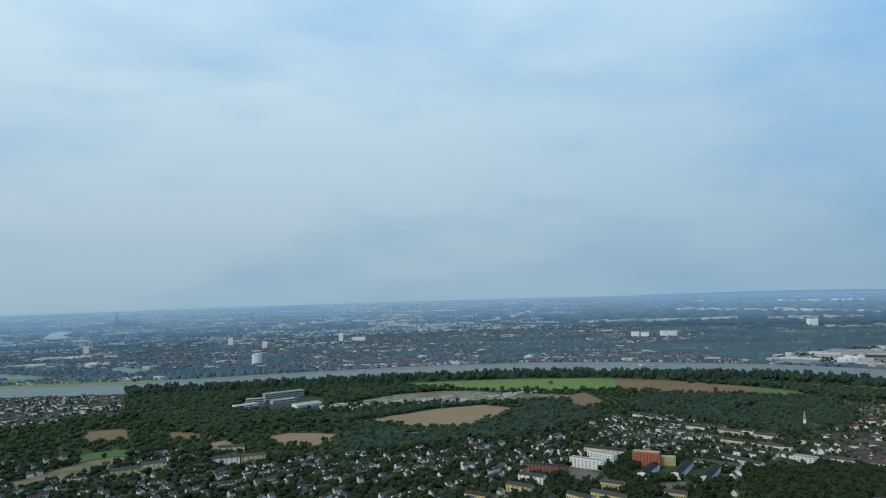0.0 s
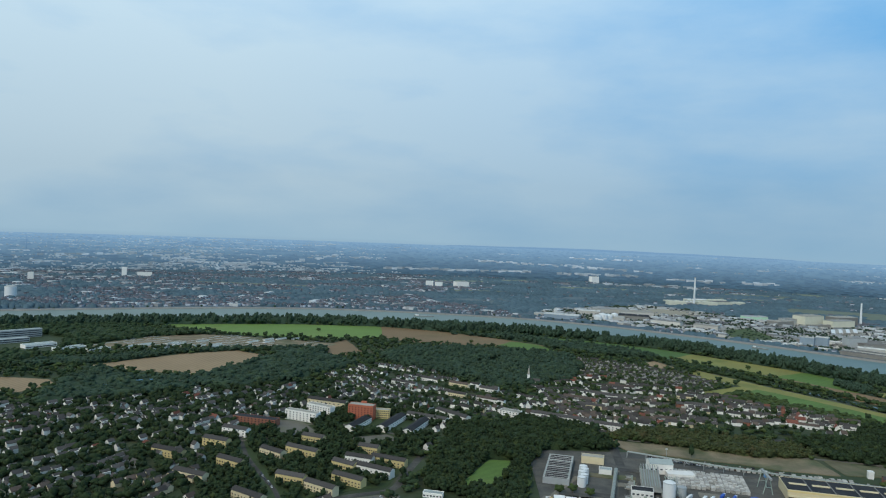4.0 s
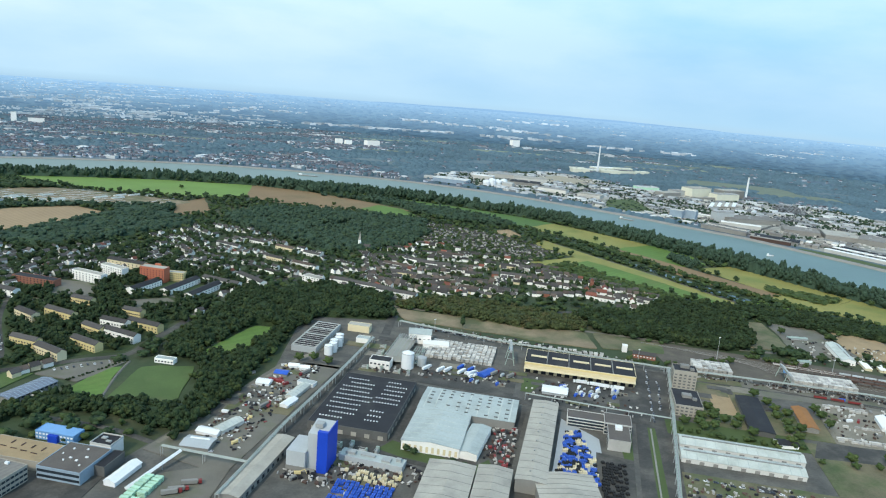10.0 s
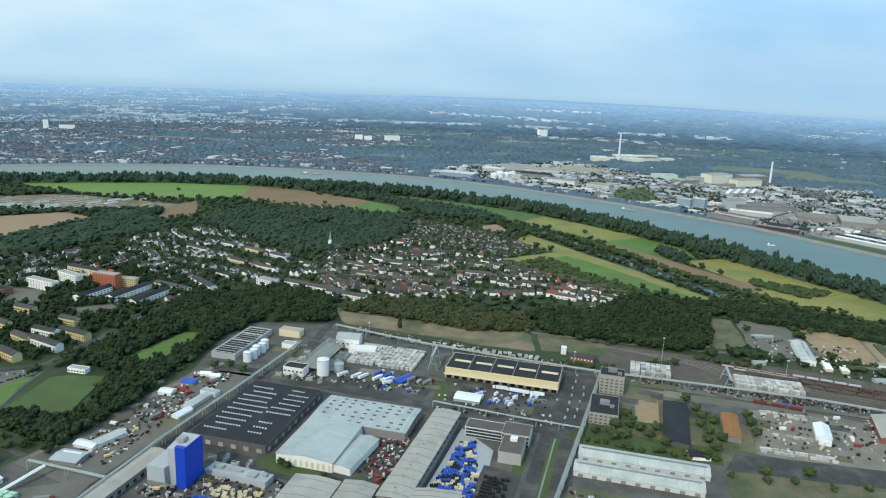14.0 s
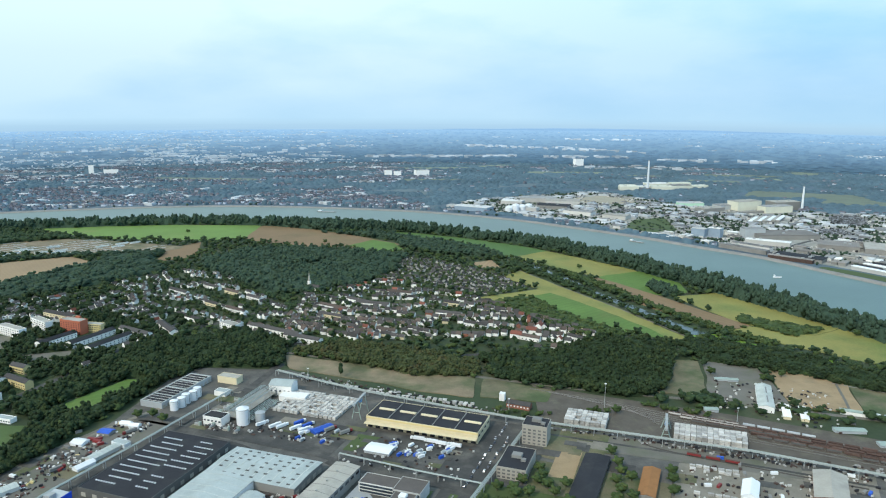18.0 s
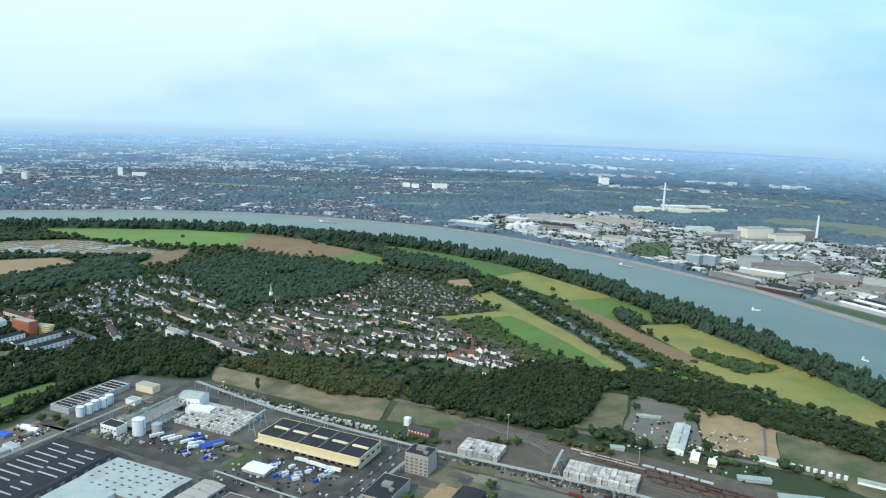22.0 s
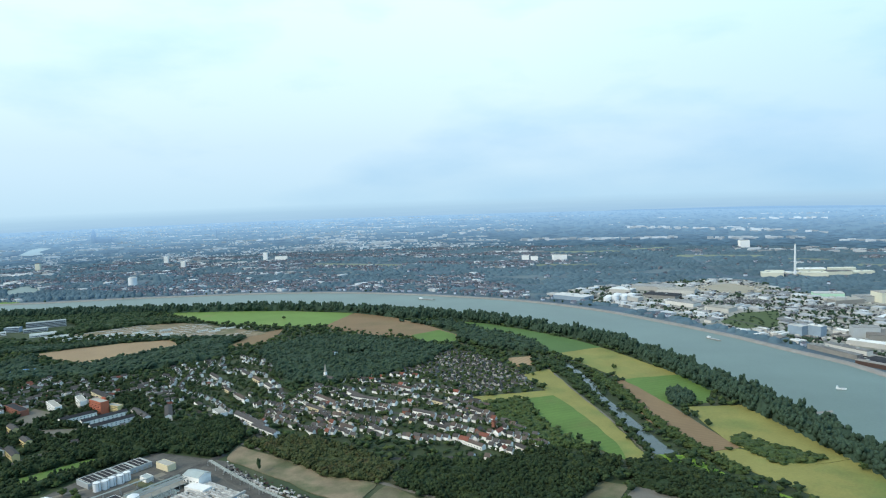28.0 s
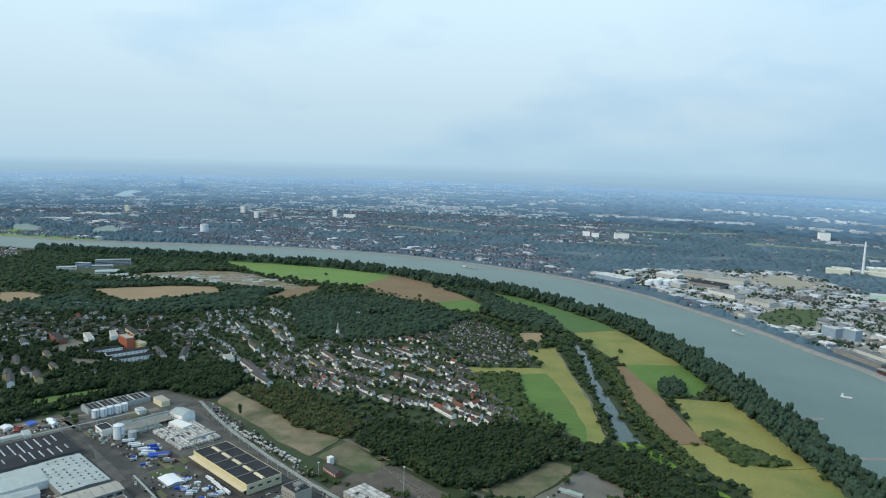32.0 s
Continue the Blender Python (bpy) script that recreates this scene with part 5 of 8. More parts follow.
b = block("clubhouse", "white clubhouse beside the football pitch", "clubhouse", x, y, 20, 8, 4.5, -25, M_WHITE, M_ROOF_LIGHT)
openings(b, 20, 8, 0, 6, 1.8, 1.4, 1.4)
for u, v, L, W, turn in ((-175, -161, 19, 9, -4), (-175, -54, 13, 11, 4), (-136, -88, 18, 8, 80), (-164, -6, 10, 7, 10), (-152, -7, 10, 7, 10)):
    x, y = at(u, v)
    shed("storage_tent", "white arched storage tent in the yard", "tent", x, y, L, W, 3.4, 1.6, T + turn, M_WHITEPAINT, M_WHITEPAINT, "storage tents")
for u, v, L, W, turn in ((-165, -147, 25, 10, 72), (-137, -64, 32, 9, 84)):
    x, y = at(u, v)
    b = shed("storage_shed", "pale grey sheet-metal storage shed in the yard", "shed", x, y, L, W, 4.2, 1.6, T + turn, M_HALLWALL, M_SHEDROOF, "storage sheds")
    ribs(b, L, W, 4.2, 1.6, 6, M_LIGHTGREY, "roof_rib", 0.15)
x, y = at(-136, -43)
b = block("storage_shed", "flat white storage box beside a lane", "shed", x, y, 17, 8, 4.5, T - 6, M_WHITEPAINT, M_ROOF_LIGHT, 0.3)
x, y = at(-168, -28)
shed("storage_shed", "open shed with a blue sheet roof", "shed", x, y, 13, 10, 3.4, 1.2, T + 4, M_GREY, M_TARP)
for u, v, L, t in ((-170, -44, 9, 0), (-162, -46, 8, 14), (-155, -49, 6, 60), (-164, -41, 5, 80)):
    x, y = at(u, v)
    k = root("machine_container", x, y, 0.5, T + t, "bright red machine container in the yard", "container", "red containers")
    part("body", Geo().box(-L / 2, -1.3, 0.3, L / 2, 1.3, 2.7), M_RED, k)
    part("skid", Geo().box(-L / 2 + 0.3, -1.1, 0, L / 2 - 0.3, 1.1, 0.296), M_RUST, k)
x, y = at(-173, -182)
b = shed("storage_shed", "low blue-grey storage shed with a pale rooflight strip", "shed", x, y, 23, 17, 4, 1.4, T + 4, M_GREY, M_LIGHTGREY)
part("rooflight", Geo().box(-8, 2.2, 5.2, 8, 4.2, 5.7), M_WHITEPAINT, b)

x, y = at(-201, -238)
shed("storage_tent", "long white arched storage tent beside the laboratory", "tent", x, y, 30, 9, 4, 2, T + 87, M_WHITEPAINT, M_WHITEPAINT, "storage tents")

# buildings east of the street
x, y = at(294, 40)
b = shed("workshop", "dark-roofed long brick workshop", "workshop", x, y, 84, 22, 5.0, 0.9, T + 88, M_DARKWALL, M_ROOF_DARK)
x, y = at(310, -14)
shed("workshop", "small white dark-roofed shed", "shed", x, y, 18, 12, 4, 2, T + 10, M_WHITE, M_ROOF_DARK)
x, y = at(343, 48)
shed("workshop", "workshop with a rusty orange roof", "workshop", x, y, 50, 14, 5, 1.6, T + 88, M_STONE, mat("rust_roof", (0.30, 0.14, 0.05), var=0.25, scale=0.1, fine=1.0))
x, y = at(424, 66)
b = shed("storage_tent", "white gabled storage tent among pallets", "tent", x, y, 28, 13, 4.5, 2.8, T + 84, M_WHITEPAINT, M_WHITEPAINT)
part("porch", Geo().box(-22, -5, 0, -17.004, 5, 4.5), M_WHITEPAINT, b)
x, y = at(488, 90)
b = shed("workshop", "dark brick workshop range with a grey roof", "workshop", x, y, 50, 26, 6, 3, T + 84, M_BRICK, M_ROOF_GREY)
openings(b, 50, 26, 0, 8, 3, 2, 2)
x, y = at(497, 48)
shed("hall", "pale green gabled hall at the yard's end", "hall", x, y, 26, 13, 8, 3, T + 75, M_GREENSTACK, M_ROOF_LIGHT)
x, y = at(451, 281)
b = shed("warehouse", "bright white gabled warehouse on waste ground", "warehouse", x, y, 66, 16, 6, 2.2, T + 89, M_WHITE, M_SHEDROOF)
for k in range(2):
    part("rooflight", Geo().box(-22 + 26 * k, -2.6, 7.5, -4 + 26 * k, -0.8, 8.2), M_GREY, b)
for u in (470, 487):
    x, y = at(u, 253)
    shed("storage_shed", "narrow white metal storage shed", "shed", x, y, 34, 7.5, 3.0, 0.6, T + 89, M_CREAM, M_WHITE, "narrow white sheds")
x, y = at(100, 30)
shed("market_tent", "white square tent roof in the truck yard", "tent", x, y, 25, 17, 3.2, 1.2, T, M_LIGHTGREY, M_WHITEPAINT)
x, y = at(200, 172)
b = shed("brick_house", "dark brick workers' building beside the tracks", "building", x, y, 26, 10, 5, 2.5, T - 5, M_BRICK, M_TILE)
openings(b, 26, 10, 0, 7, 1.6, 1.5, 2, M_WHITEPAINT)
x, y = at(178, 185)
block("transformer_house", "small white transformer cube on grass", "building", x, y, 6, 6, 8, T, M_WHITE, M_WHITEPAINT)
for (u, v, L, W) in ((395, 232, 14, 7), (408, 328, 16, 6), (420, 330, 12, 6), (525, 225, 30, 8), (565, 205, 40, 9), (610, 190, 26, 9)):
    x, y = at(u, v)
    shed("hut", "pale low hut on waste ground", "hut", x, y, L, W, 3.0, 0.6, T + 15, M_LIGHTGREY, M_PIPE, "huts")


# pipe bridges on portal frames
def pipe_bridge(line, h, label, step=18.0, width=4.0):
    b = root("pipe_bridge", line[0][0], line[0][1], 0, 0, label, "pipe bridge")
    x0, y0 = line[0]
    for i in range(len(line) - 1):
        p, q = Vector((line[i][0] - x0, line[i][1] - y0, 0)), Vector((line[i + 1][0] - x0, line[i + 1][1] - y0, 0))
        d = (q - p).normalized()
        s = Vector((-d.y, d.x, 0)) * width / 2
        n = max(1, int((q - p).length / step))
        for k in range(n + (i == len(line) - 2)):
            c = p + (q - p) * k / n
            g = Geo()
            g.tube(c + s, c + s + Vector((0, 0, h)), 0.28, 5).tube(c - s, c - s + Vector((0, 0, h)), 0.28, 5).tube(c + s + Vector((0, 0, h)), c - s + Vector((0, 0, h)), 0.28, 5)
            part("portal", g, M_STEEL, b)
        for k, off in enumerate((-0.85, -0.4, 0.05, 0.5, 0.9)):
            z = Vector((0, 0, h + 0.45 + 0.2 * (k % 2)))
            part("pipe", Geo().tube(p + s * off + z, q + s * off + z, 0.22 + 0.10 * (k % 3), 6), (M_STEEL, M_PIPE, M_STEEL)[k % 3], b)
        part("walkway", Geo().tube(p + s * 1.2 + Vector((0, 0, h)), q + s * 1.2 + Vector((0, 0, h)), 0.35, 4), M_ROOF_GREY, b)
    return b


pipe_bridge(pu([(-95, 165), (-30, 152), (34, 142), (130, 134), (218, 130), (330, 133), (430, 134), (600, 118)]), 6.5, "long elevated bundle of silver pipes along the works' edge", 20, 5)
pipe_bridge(pu([(-122, -250), (-121, -205), (-120, -138), (-113, -30), (-108, 93)]), 7.5, "pale green pipe bridge along the works road", 18, 3)
pipe_bridge(pu([(-192, -203), (-121, -205)]), 8.0, "pale pipe bridge across the yard", 24, 3)
pipe_bridge(pu([(222, 128), (211, -9), (198, -155), (190, -250)]), 7.0, "pale green pipe bridge along the street", 18, 3)
pipe_bridge(pu([(72, 2), (150, -4), (212, -6)]), 6.5, "thin pipe bridge across the street", 20, 2)
x, y = at(-175, -205)
b = root("conveyor", x, y, 0, T, "slanting pale conveyor gallery on posts", "conveyor")
part("gallery", Geo().tube((0, 0, 8), (-14, -48, 1.2), 1.6, 4), M_WHITEPAINT, b)
part("support", Geo().tube((-5, -17, 0), (-5, -17, 5.5), 0.4, 5), M_STEEL, b)


# gantry cranes and masts
def gantry(u, v, span, h, turn, label):
    x, y = at(u, v)
    b = root("gantry_crane", x, y, 0, T + turn, label, "crane")
    for s in (-1, 1):
        for e in (-1, 1):
            part("leg", Geo().tube((s * span / 2, e * 5, 0), (s * span / 2, e * 1.2, h), 0.45, 5), M_PIPE, b)
        part("tie", Geo().tube((s * span / 2, -3.3, h * 0.45), (s * span / 2, 3.3, h * 0.45), 0.3, 4), M_PIPE, b)
    part("girder", Geo().box(-span / 2 - 8, -1.2, h, span / 2 + 4, 1.2, h + 2), M_STEEL, b)
    part("cab", Geo().box(-2, -1.6, h - 2.6, 1.6, 1.6, h - 0.004), M_LIGHTBLUE, b)
    return b


gantry(48, 96, 22, 18, 95, "pale green gantry crane over the stockyard")
gantry(352, 158, 26, 13, 92, "pale gantry crane over the pallet stacks")
for (u, v, h) in ((287, 200, 28), (192, 158, 14), (420, 210, 16), (-50, 160, 16)):
    x, y = at(u, v)
    b = root("lamp_mast", x, y, 0, 0, "slender steel floodlight mast", "mast", "floodlight masts")
    part("pole", Geo().cyl(0, 0, 0, h, 0.45, 8, 0.2), M_STEEL, b)
    part("lamp_head", Geo().box(-1.2, -0.4, h, 1.2, 0.4, h + 0.7), M_WHITEPAINT, b)

# ---- stock, vehicles and rail wagons ----
def stack_template(n, material, label, category, lx, ly, h, group):
    """Layers of wrapped goods with a recessed pallet under each layer."""
    g, rings = Geo(), []
    for k in range(n):
        z0, z1 = k * h + 0.02, (k + 1) * h - 0.52
        for z, q in ((z0, 0.0), (z1, 0.0), (z1 + 0.02, 1.0), ((k + 1) * h, 1.0)):
            rings.append([(-lx / 2 + q, -ly / 2 + q, z), (lx / 2 - q, -ly / 2 + q, z), (lx / 2 - q, ly / 2 - q, z), (-lx / 2 + q, ly / 2 - q, z)])
    rings.pop()
    rings.pop()
    m = len(rings)
    g.add([p for r in rings for p in r], [(3, 2, 1, 0), (4 * m - 4, 4 * m - 3, 4 * m - 2, 4 * m - 1)] + [(4 * j + i, 4 * j + (i + 1) % 4, 4 * j + 4 + (i + 1) % 4, 4 * j + 4 + i) for j in range(m - 1) for i in range(4)])
    return tagged(part("goods_block", g, material), label, category, group)


def spread(tpl, rows, keep=1.0):
    """Copies of a thing at rows of x, y, turn; the template itself takes the first place."""
    first = True
    for x, y, turn in rows:
        if rng.random() > keep:
            continue
        m = pose(x, y, 0.5, 0, 0, turn)
        if first:
            tpl.matrix_basis = m
            first = False
        else:
            copy_thing(tpl, m)


def grid(u0, v0, nu, nv, du, dv, turn=0.0, wob=0.15):
    out = []
    for i in range(nu):
        for j in range(nv):
            x, y = at(u0 + i * du + rng.uniform(-wob, wob) * du, v0 + j * dv + rng.uniform(-wob, wob) * dv)
            out.append((x, y, T + turn + rng.uniform(-3, 3)))
    return out


spread(stack_template(3, M_PALLET, "stack of pale wrapped goods on pallets", "pallet stack", 4.2, 3.0, 1.3, "stock in the yard"), grid(-42, 76, 15, 12, 5.0, 4.6, wob=0.04), 0.9)
spread(stack_template(5, M_PALLET, "high stack of white wrapped pallets by the railway", "pallet stack", 4.75, 4.6, 1.35, "stock by the railway"), grid(255, 148, 8, 5, 5.3, 6.0, wob=0.04), 0.94)
spread(stack_template(5, M_PALLET, "high stack of white pallets beneath the gantry", "pallet stack", 4.65, 4.4, 1.35, "stock under the gantry"), grid(362, 150, 13, 5, 5.2, 5.6, wob=0.04), 0.95)
spread(stack_template(2, M_PALLET, "low stack of grey pallets on gravel", "pallet stack", 5.0, 2.4, 1.3, "stock on gravel"), grid(366, 14, 11, 2, 5.6, 5.0) + grid(382, 50, 6, 1, 5.6, 5.0) + grid(378, 92, 7, 2, 6.0, 6.0), 0.9)
spread(stack_template(2, M_PALLET, "low stack of pale goods along the pipeline", "pallet stack", 4.0, 2.6, 1.3, "stock along the pipeline"), grid(0, 155, 26, 2, 6.0, 5.5), 0.75)
spread(stack_template(3, M_GREENSTACK, "stack of pale green crates", "crate stack", 6.0, 3.0, 1.5, "green crates"), grid(-181, -266, 2, 8, 7.4, 4.2, wob=0.05), 0.95)


def barrel_template(material, label, group):
    g = Geo()
    for k in range(4):
        g.cyl(-0.75 + 1.5 * (k % 2), -0.75 + 1.5 * (k // 2), 0.1, 2.0, 0.72, 8)
    return tagged(part("barrel_pallet", g, material), label, "barrels", group)


def barrel_mass(rows, material, label):
    g = Geo()
    for x, y, t in rows:
        for k in range(4):
            g.cyl(x - 0.75 + 1.5 * (k % 2), y - 0.75 + 1.5 * (k // 2), 0.55, 2.4, 0.72, 8)
    tagged(part("barrels", g, material), label, "barrels", kind="stuff")


spread(barrel_template(M_TARP, "pallet of bright blue barrels", "blue barrels in front"), grid(-52, -226, 12, 9, 3.7, 3.6, wob=0.1), 0.9)
drums = fill(pu([(112, -58), (124, -50), (131, -80), (137, -100), (141, -140), (122, -152), (105, -138), (110, -105)]), 3.0, 0.3)
drums = [(x, y, T + rng.uniform(-12, 12)) for x, y in drums if noise.noise((x / 9.0, y / 9.0, 2.0)) > -0.42]
tone = [noise.noise((x / 7.0, y / 7.0, 5.0)) + rng.uniform(-0.25, 0.25) for x, y, t in drums]
spread(barrel_template(M_TARP, "pallet of blue barrels in the pale yard", "blue barrels in the yard"), [d for d, k in zip(drums, tone) if k > 0.0])
barrel_mass([d for d, k in zip(drums, tone) if -0.3 < k <= 0.0], M_BLACK, "black steel barrels standing among blue ones")
spread(barrel_template(M_CREAM, "pallet of tan steel barrels in the pale yard", "tan barrels in the yard"), [d for d, k in zip(drums, tone) if k <= -0.3])
spread(barrel_template(M_CREAM, "pallet of tan steel barrels", "tan barrels"), grid(-50, -190, 11, 3, 4.0, 4.4, wob=0.4), 0.65)
barrel_mass([d for d in grid(144, -178, 6, 18, 3.4, 4.4, wob=0.2) if rng.random() < 0.8], M_BLACK, "dark drums stacked on the pavement")


def car_template(paint, label):
    b = root("car", 0, 0, -50, 0, label, "car", "parked cars")
    part("body", Geo().box(-2.2, -0.88, 0.35, 2.2, 0.88, 0.95), paint, b)
    g = Geo()
    vs = [(-1.9, -0.8, 0.95), (1.0, -0.8, 0.95), (1.0, 0.8, 0.95), (-1.9, 0.8, 0.95), (-1.5, -0.68, 1.5), (0.4, -0.68, 1.5), (0.4, 0.68, 1.5), (-1.5, 0.68, 1.5)]
    part("cabin", g.add(vs, [(4, 5, 6, 7), (0, 1, 5, 4), (1, 2, 6, 5), (2, 3, 7, 6), (3, 0, 4, 7)]), M_GLASS, b)
    part("roof", Geo().box(-1.4, -0.62, 1.5, 0.3, 0.62, 1.56), paint, b)
    for x in (-1.35, 1.35):
        part("wheels", Geo().tube((x, -0.86, 0.32), (x, -0.66, 0.32), 0.32, 8).tube((x, 0.66, 0.32), (x, 0.86, 0.32), 0.32, 8), M_BLACK, b)
    return b


def line_of(p, q, n, turn, wob=1.0):
    return [(p[0] + (q[0] - p[0]) * (k + 0.5) / n + rng.uniform(-wob, wob), p[1] + (q[1] - p[1]) * (k + 0.5) / n + rng.uniform(-wob, wob), turn + rng.choice([0, 180]) + rng.uniform(-4, 4)) for k in range(n)]


lots = line_of(at(198, 130), at(194, -10), 16, T + 90) + line_of(at(208, 100), at(203, 20), 9, T + 90)
lots += line_of(at(215, -105), at(300, -108), 12, T) + line_of(at(230, -125), at(305, -128), 11, T)
lots += line_of((226, 686), (284, 705), 10, 110) + line_of((140, 667), (172, 688), 6, 36) + line_of((172, 740), (160, 790), 6, 100) + line_of(at(-160, -190), at(-150, -40), 12, T + 20, 4)
lots += line_of(at(60, -40), at(62, -120), 8, T + 90) + line_of(at(-70, 168), at(-10, 160), 9, T)
spread(car_template(M_CARPAINT, "light-coloured car parked on asphalt"), lots[::2])
spread(car_template(M_CARDARK, "dark car parked on asphalt"), lots[1::2])


def truck_template(box_mat, cab_mat, label):
    b = root("truck", 0, 0, -50, 0, label, "truck", "trucks in the yard")
    part("chassis", Geo().box(-7, -1.1, 0.7, 7, 1.1, 1.2), M_BLACK, b)
    part("trailer", Geo().box(-7, -1.25, 1.204, 4.0, 1.25, 4.0), box_mat, b)
    cab = part("cab", Geo().box(4.7, -1.2, 1.204, 7.0, 1.2, 3.6), cab_mat, b)
    part("windscreen", Geo().box(7.004, -1.05, 2.3, 7.05, 1.05, 3.3), M_GLASS, cab)
    for x in (-4.2, 5.5):
        part("axle", Geo().tube((x, -1.2, 0.5), (x, 1.2, 0.5), 0.5, 8), M_BLACK, b)
    return b


def van_template(paint, label):
    b = root("van", 0, 0, -50, 0, label, "van", "vans in the forecourt")
    part("body", Geo().box(-3.4, -1.1, 0.5, 2.0, 1.1, 3.0), paint, b)
    cab = part("cab", Geo().box(2.1, -1.05, 0.5, 3.6, 1.05, 2.4), M_WHITEPAINT, b)
    part("windscreen", Geo().box(3.604, -0.95, 1.5, 3.65, 0.95, 2.3), M_GLASS, cab)
    for x in (-2.0, 2.6):
        part("axle", Geo().tube((x, -1.05, 0.42), (x, 1.05, 0.42), 0.42, 8), M_BLACK, b)
    return b


for paint, label, n in ((M_WHITEPAINT, "white box van in the forecourt", 13), (M_TARP, "blue box van in the forecourt", 9), (M_LIGHTGREY, "pale grey box van in the forecourt", 8)):
    rows = []
    for k in range(n):
        u, v = ((108, 40), (124, 38), (140, 41), (163, 45))[k % 4]
        rows.append((*at(u + rng.uniform(-5, 5), v + rng.uniform(-11, 11)), T + 66 + rng.uniform(-8, 8)))
    for k in range(n // 3):
        rows.append((*at(rng.uniform(-30, 45), rng.uniform(22, 62)), T + 66 + rng.uniform(-25, 25)))
    spread(van_template(paint, label), rows)
spread(truck_template(M_TARP, M_WHITEPAINT, "lorry with a blue tarpaulin trailer"), grid(-12, 54, 3, 1, 12, 6, 66, 0.3), 0.9)
spread(truck_template(M_WHITEPAINT, M_WHITEPAINT, "white box lorry in a yard"), grid(-35, 42, 5, 1, 12, 6, 66, 0.3) + line_of(at(120, 62), at(170, 60), 4, T), 0.75)
spread(truck_template(M_GREY, M_RED, "grey lorry with a red cab"), grid(36, 52, 3, 1, 9, 5, 62) + line_of(at(-150, -120), at(-140, 0), 3, T + 70, 5) + line_of(at(-163, -262), at(-149, -232), 4, T + 30, 2), 0.8)
x, y = at(28, 50)
b = shed("tarpaulin_tent", "bright blue tarpaulin shelter in the truck yard", "tent", x, y, 22, 10, 3.0, 1.6, T + 62, M_TARP, M_TARP)

# clutter in the storage yards
for label, m, n, lx, ly, h, nm in (
    ("white shipping container", M_WHITEPAINT, 14, 6.1, 2.4, 2.5, "container"), ("grey shipping container", M_GREY, 12, 6.1, 2.4, 2.5, "container"),
    ("red shipping container", M_RED, 6, 6.1, 2.4, 2.5, "container"), ("ochre machine body", M_YELLOW, 5, 5.0, 2.4, 2.6, "digger"), ("blue container", M_TARP, 3, 6.1, 2.4, 2.5, "container"),
):
    t0 = root(nm, 0, 0, -50, 0, label + " among yard clutter", nm, nm + "s in the yard")
    part("body", Geo().box(-lx / 2, -ly / 2, 0, lx / 2, ly / 2, h), m, t0)
    if nm == "container":
        part("door", Geo().box(lx / 2 + 0.004, -ly / 2 + 0.1, 0.15, lx / 2 + 0.05, ly / 2 - 0.1, h - 0.1), M_GREY, t0)
    else:
        part("arm", Geo().tube((1.5, 0, 2.6), (5.5, 0, 4.2), 0.3, 5).tube((5.5, 0, 4.2), (7, 0, 0.6), 0.25, 5), m, t0)
        part("track", Geo().box(-2.6, -1.5, 0, 2.6, -1.204, 0.9), M_BLACK, t0)
    rows = []
    for k in range(n):
        if k % 3 == 2 or k % 6 == 1:
            u, v = rng.uniform(365, 520), rng.uniform(25, 130)
        elif k % 3 == 1:
            u, v = rng.uniform(-200, -140), rng.uniform(-200, 10)
        else:
            u, v = rng.choice([rng.uniform(-95, -40), rng.uniform(-20, 40)]), rng.uniform(-215, -150)
        x, y = at(u, v)
        rows.append((x, y, T + rng.choice([0, 90, 62, 20]) + rng.uniform(-6, 6)))
    spread(t0, rows)

# tracks and wagons
TRACKS = []
for k in range(7):
    TRACKS.append(pu([(200 + 22 * k, 226 - 4 * k), (290 + 8 * k, 217 - 5 * k), (350, 208 - 5.2 * k), (440, 200 - 5.6 * k), (523, 190 - 5.6 * k), (640, 178 - 5.6 * k)]))
for k, line in enumerate(TRACKS):
    ob = part("railway_track", ribbon(smooth_line(line, 6), -1.9, 1.9, [0.1, 0.85 + 0.01 * k, 0.85 + 0.01 * k, 0.1]), M_TRACK)
    tagged(ob, "rusty railway track on brown ballast", "railway track", kind="structure")
    for s in (-0.72, 0.72):
        r = part("rail", ribbon(smooth_line(line, 6), s - 0.09, s + 0.09, [0.88, 1.05, 1.05, 0.88]), M_GREY)
        r.parent = ob


def wagon_template(material, label, roofed):
    b = root("rail_wagon", 0, 0, -50, 0, label, "rail wagon", "rail wagons")
    part("frame", Geo().box(-6.4, -1.3, 1.0, 6.4, 1.3, 1.5), M_RUST, b)
    if roofed:
        part("tank", Geo().tube((-5.8, 0, 2.9), (5.8, 0, 2.9), 1.35, 12), material, b)
    else:
        part("body", Geo().box(-6.2, -1.35, 1.504, 6.2, 1.35, 3.4), material, b)
        part("load", Geo().gable(-6.0, -1.2, 6.0, 1.2, 3.404, 3.9), M_RUST, b)
    for x in (-3.8, 3.8):
        part("axle", Geo().tube((x, -0.85, 0.95), (x, 0.85, 0.95), 0.45, 8), M_BLACK, b)
    return b


def on_track(line, a, b, n):
    pts = smooth_line(line, 10)
    d = np.r_[0, np.cumsum([math.dist(pts[i], pts[i + 1]) for i in range(len(pts) - 1)])]
    xy = np.array(pts)
    out = []
    for k in range(n):
        s = a + (b - a) * k / n
        x, y = np.interp(s, d, xy[:, 0]), np.interp(s, d, xy[:, 1])
        x2, y2 = np.interp(s + 5, d, xy[:, 0]), np.interp(s + 5, d, xy[:, 1])
        out.append((x, y, math.degrees(math.atan2(y2 - y, x2 - x))))
    return out


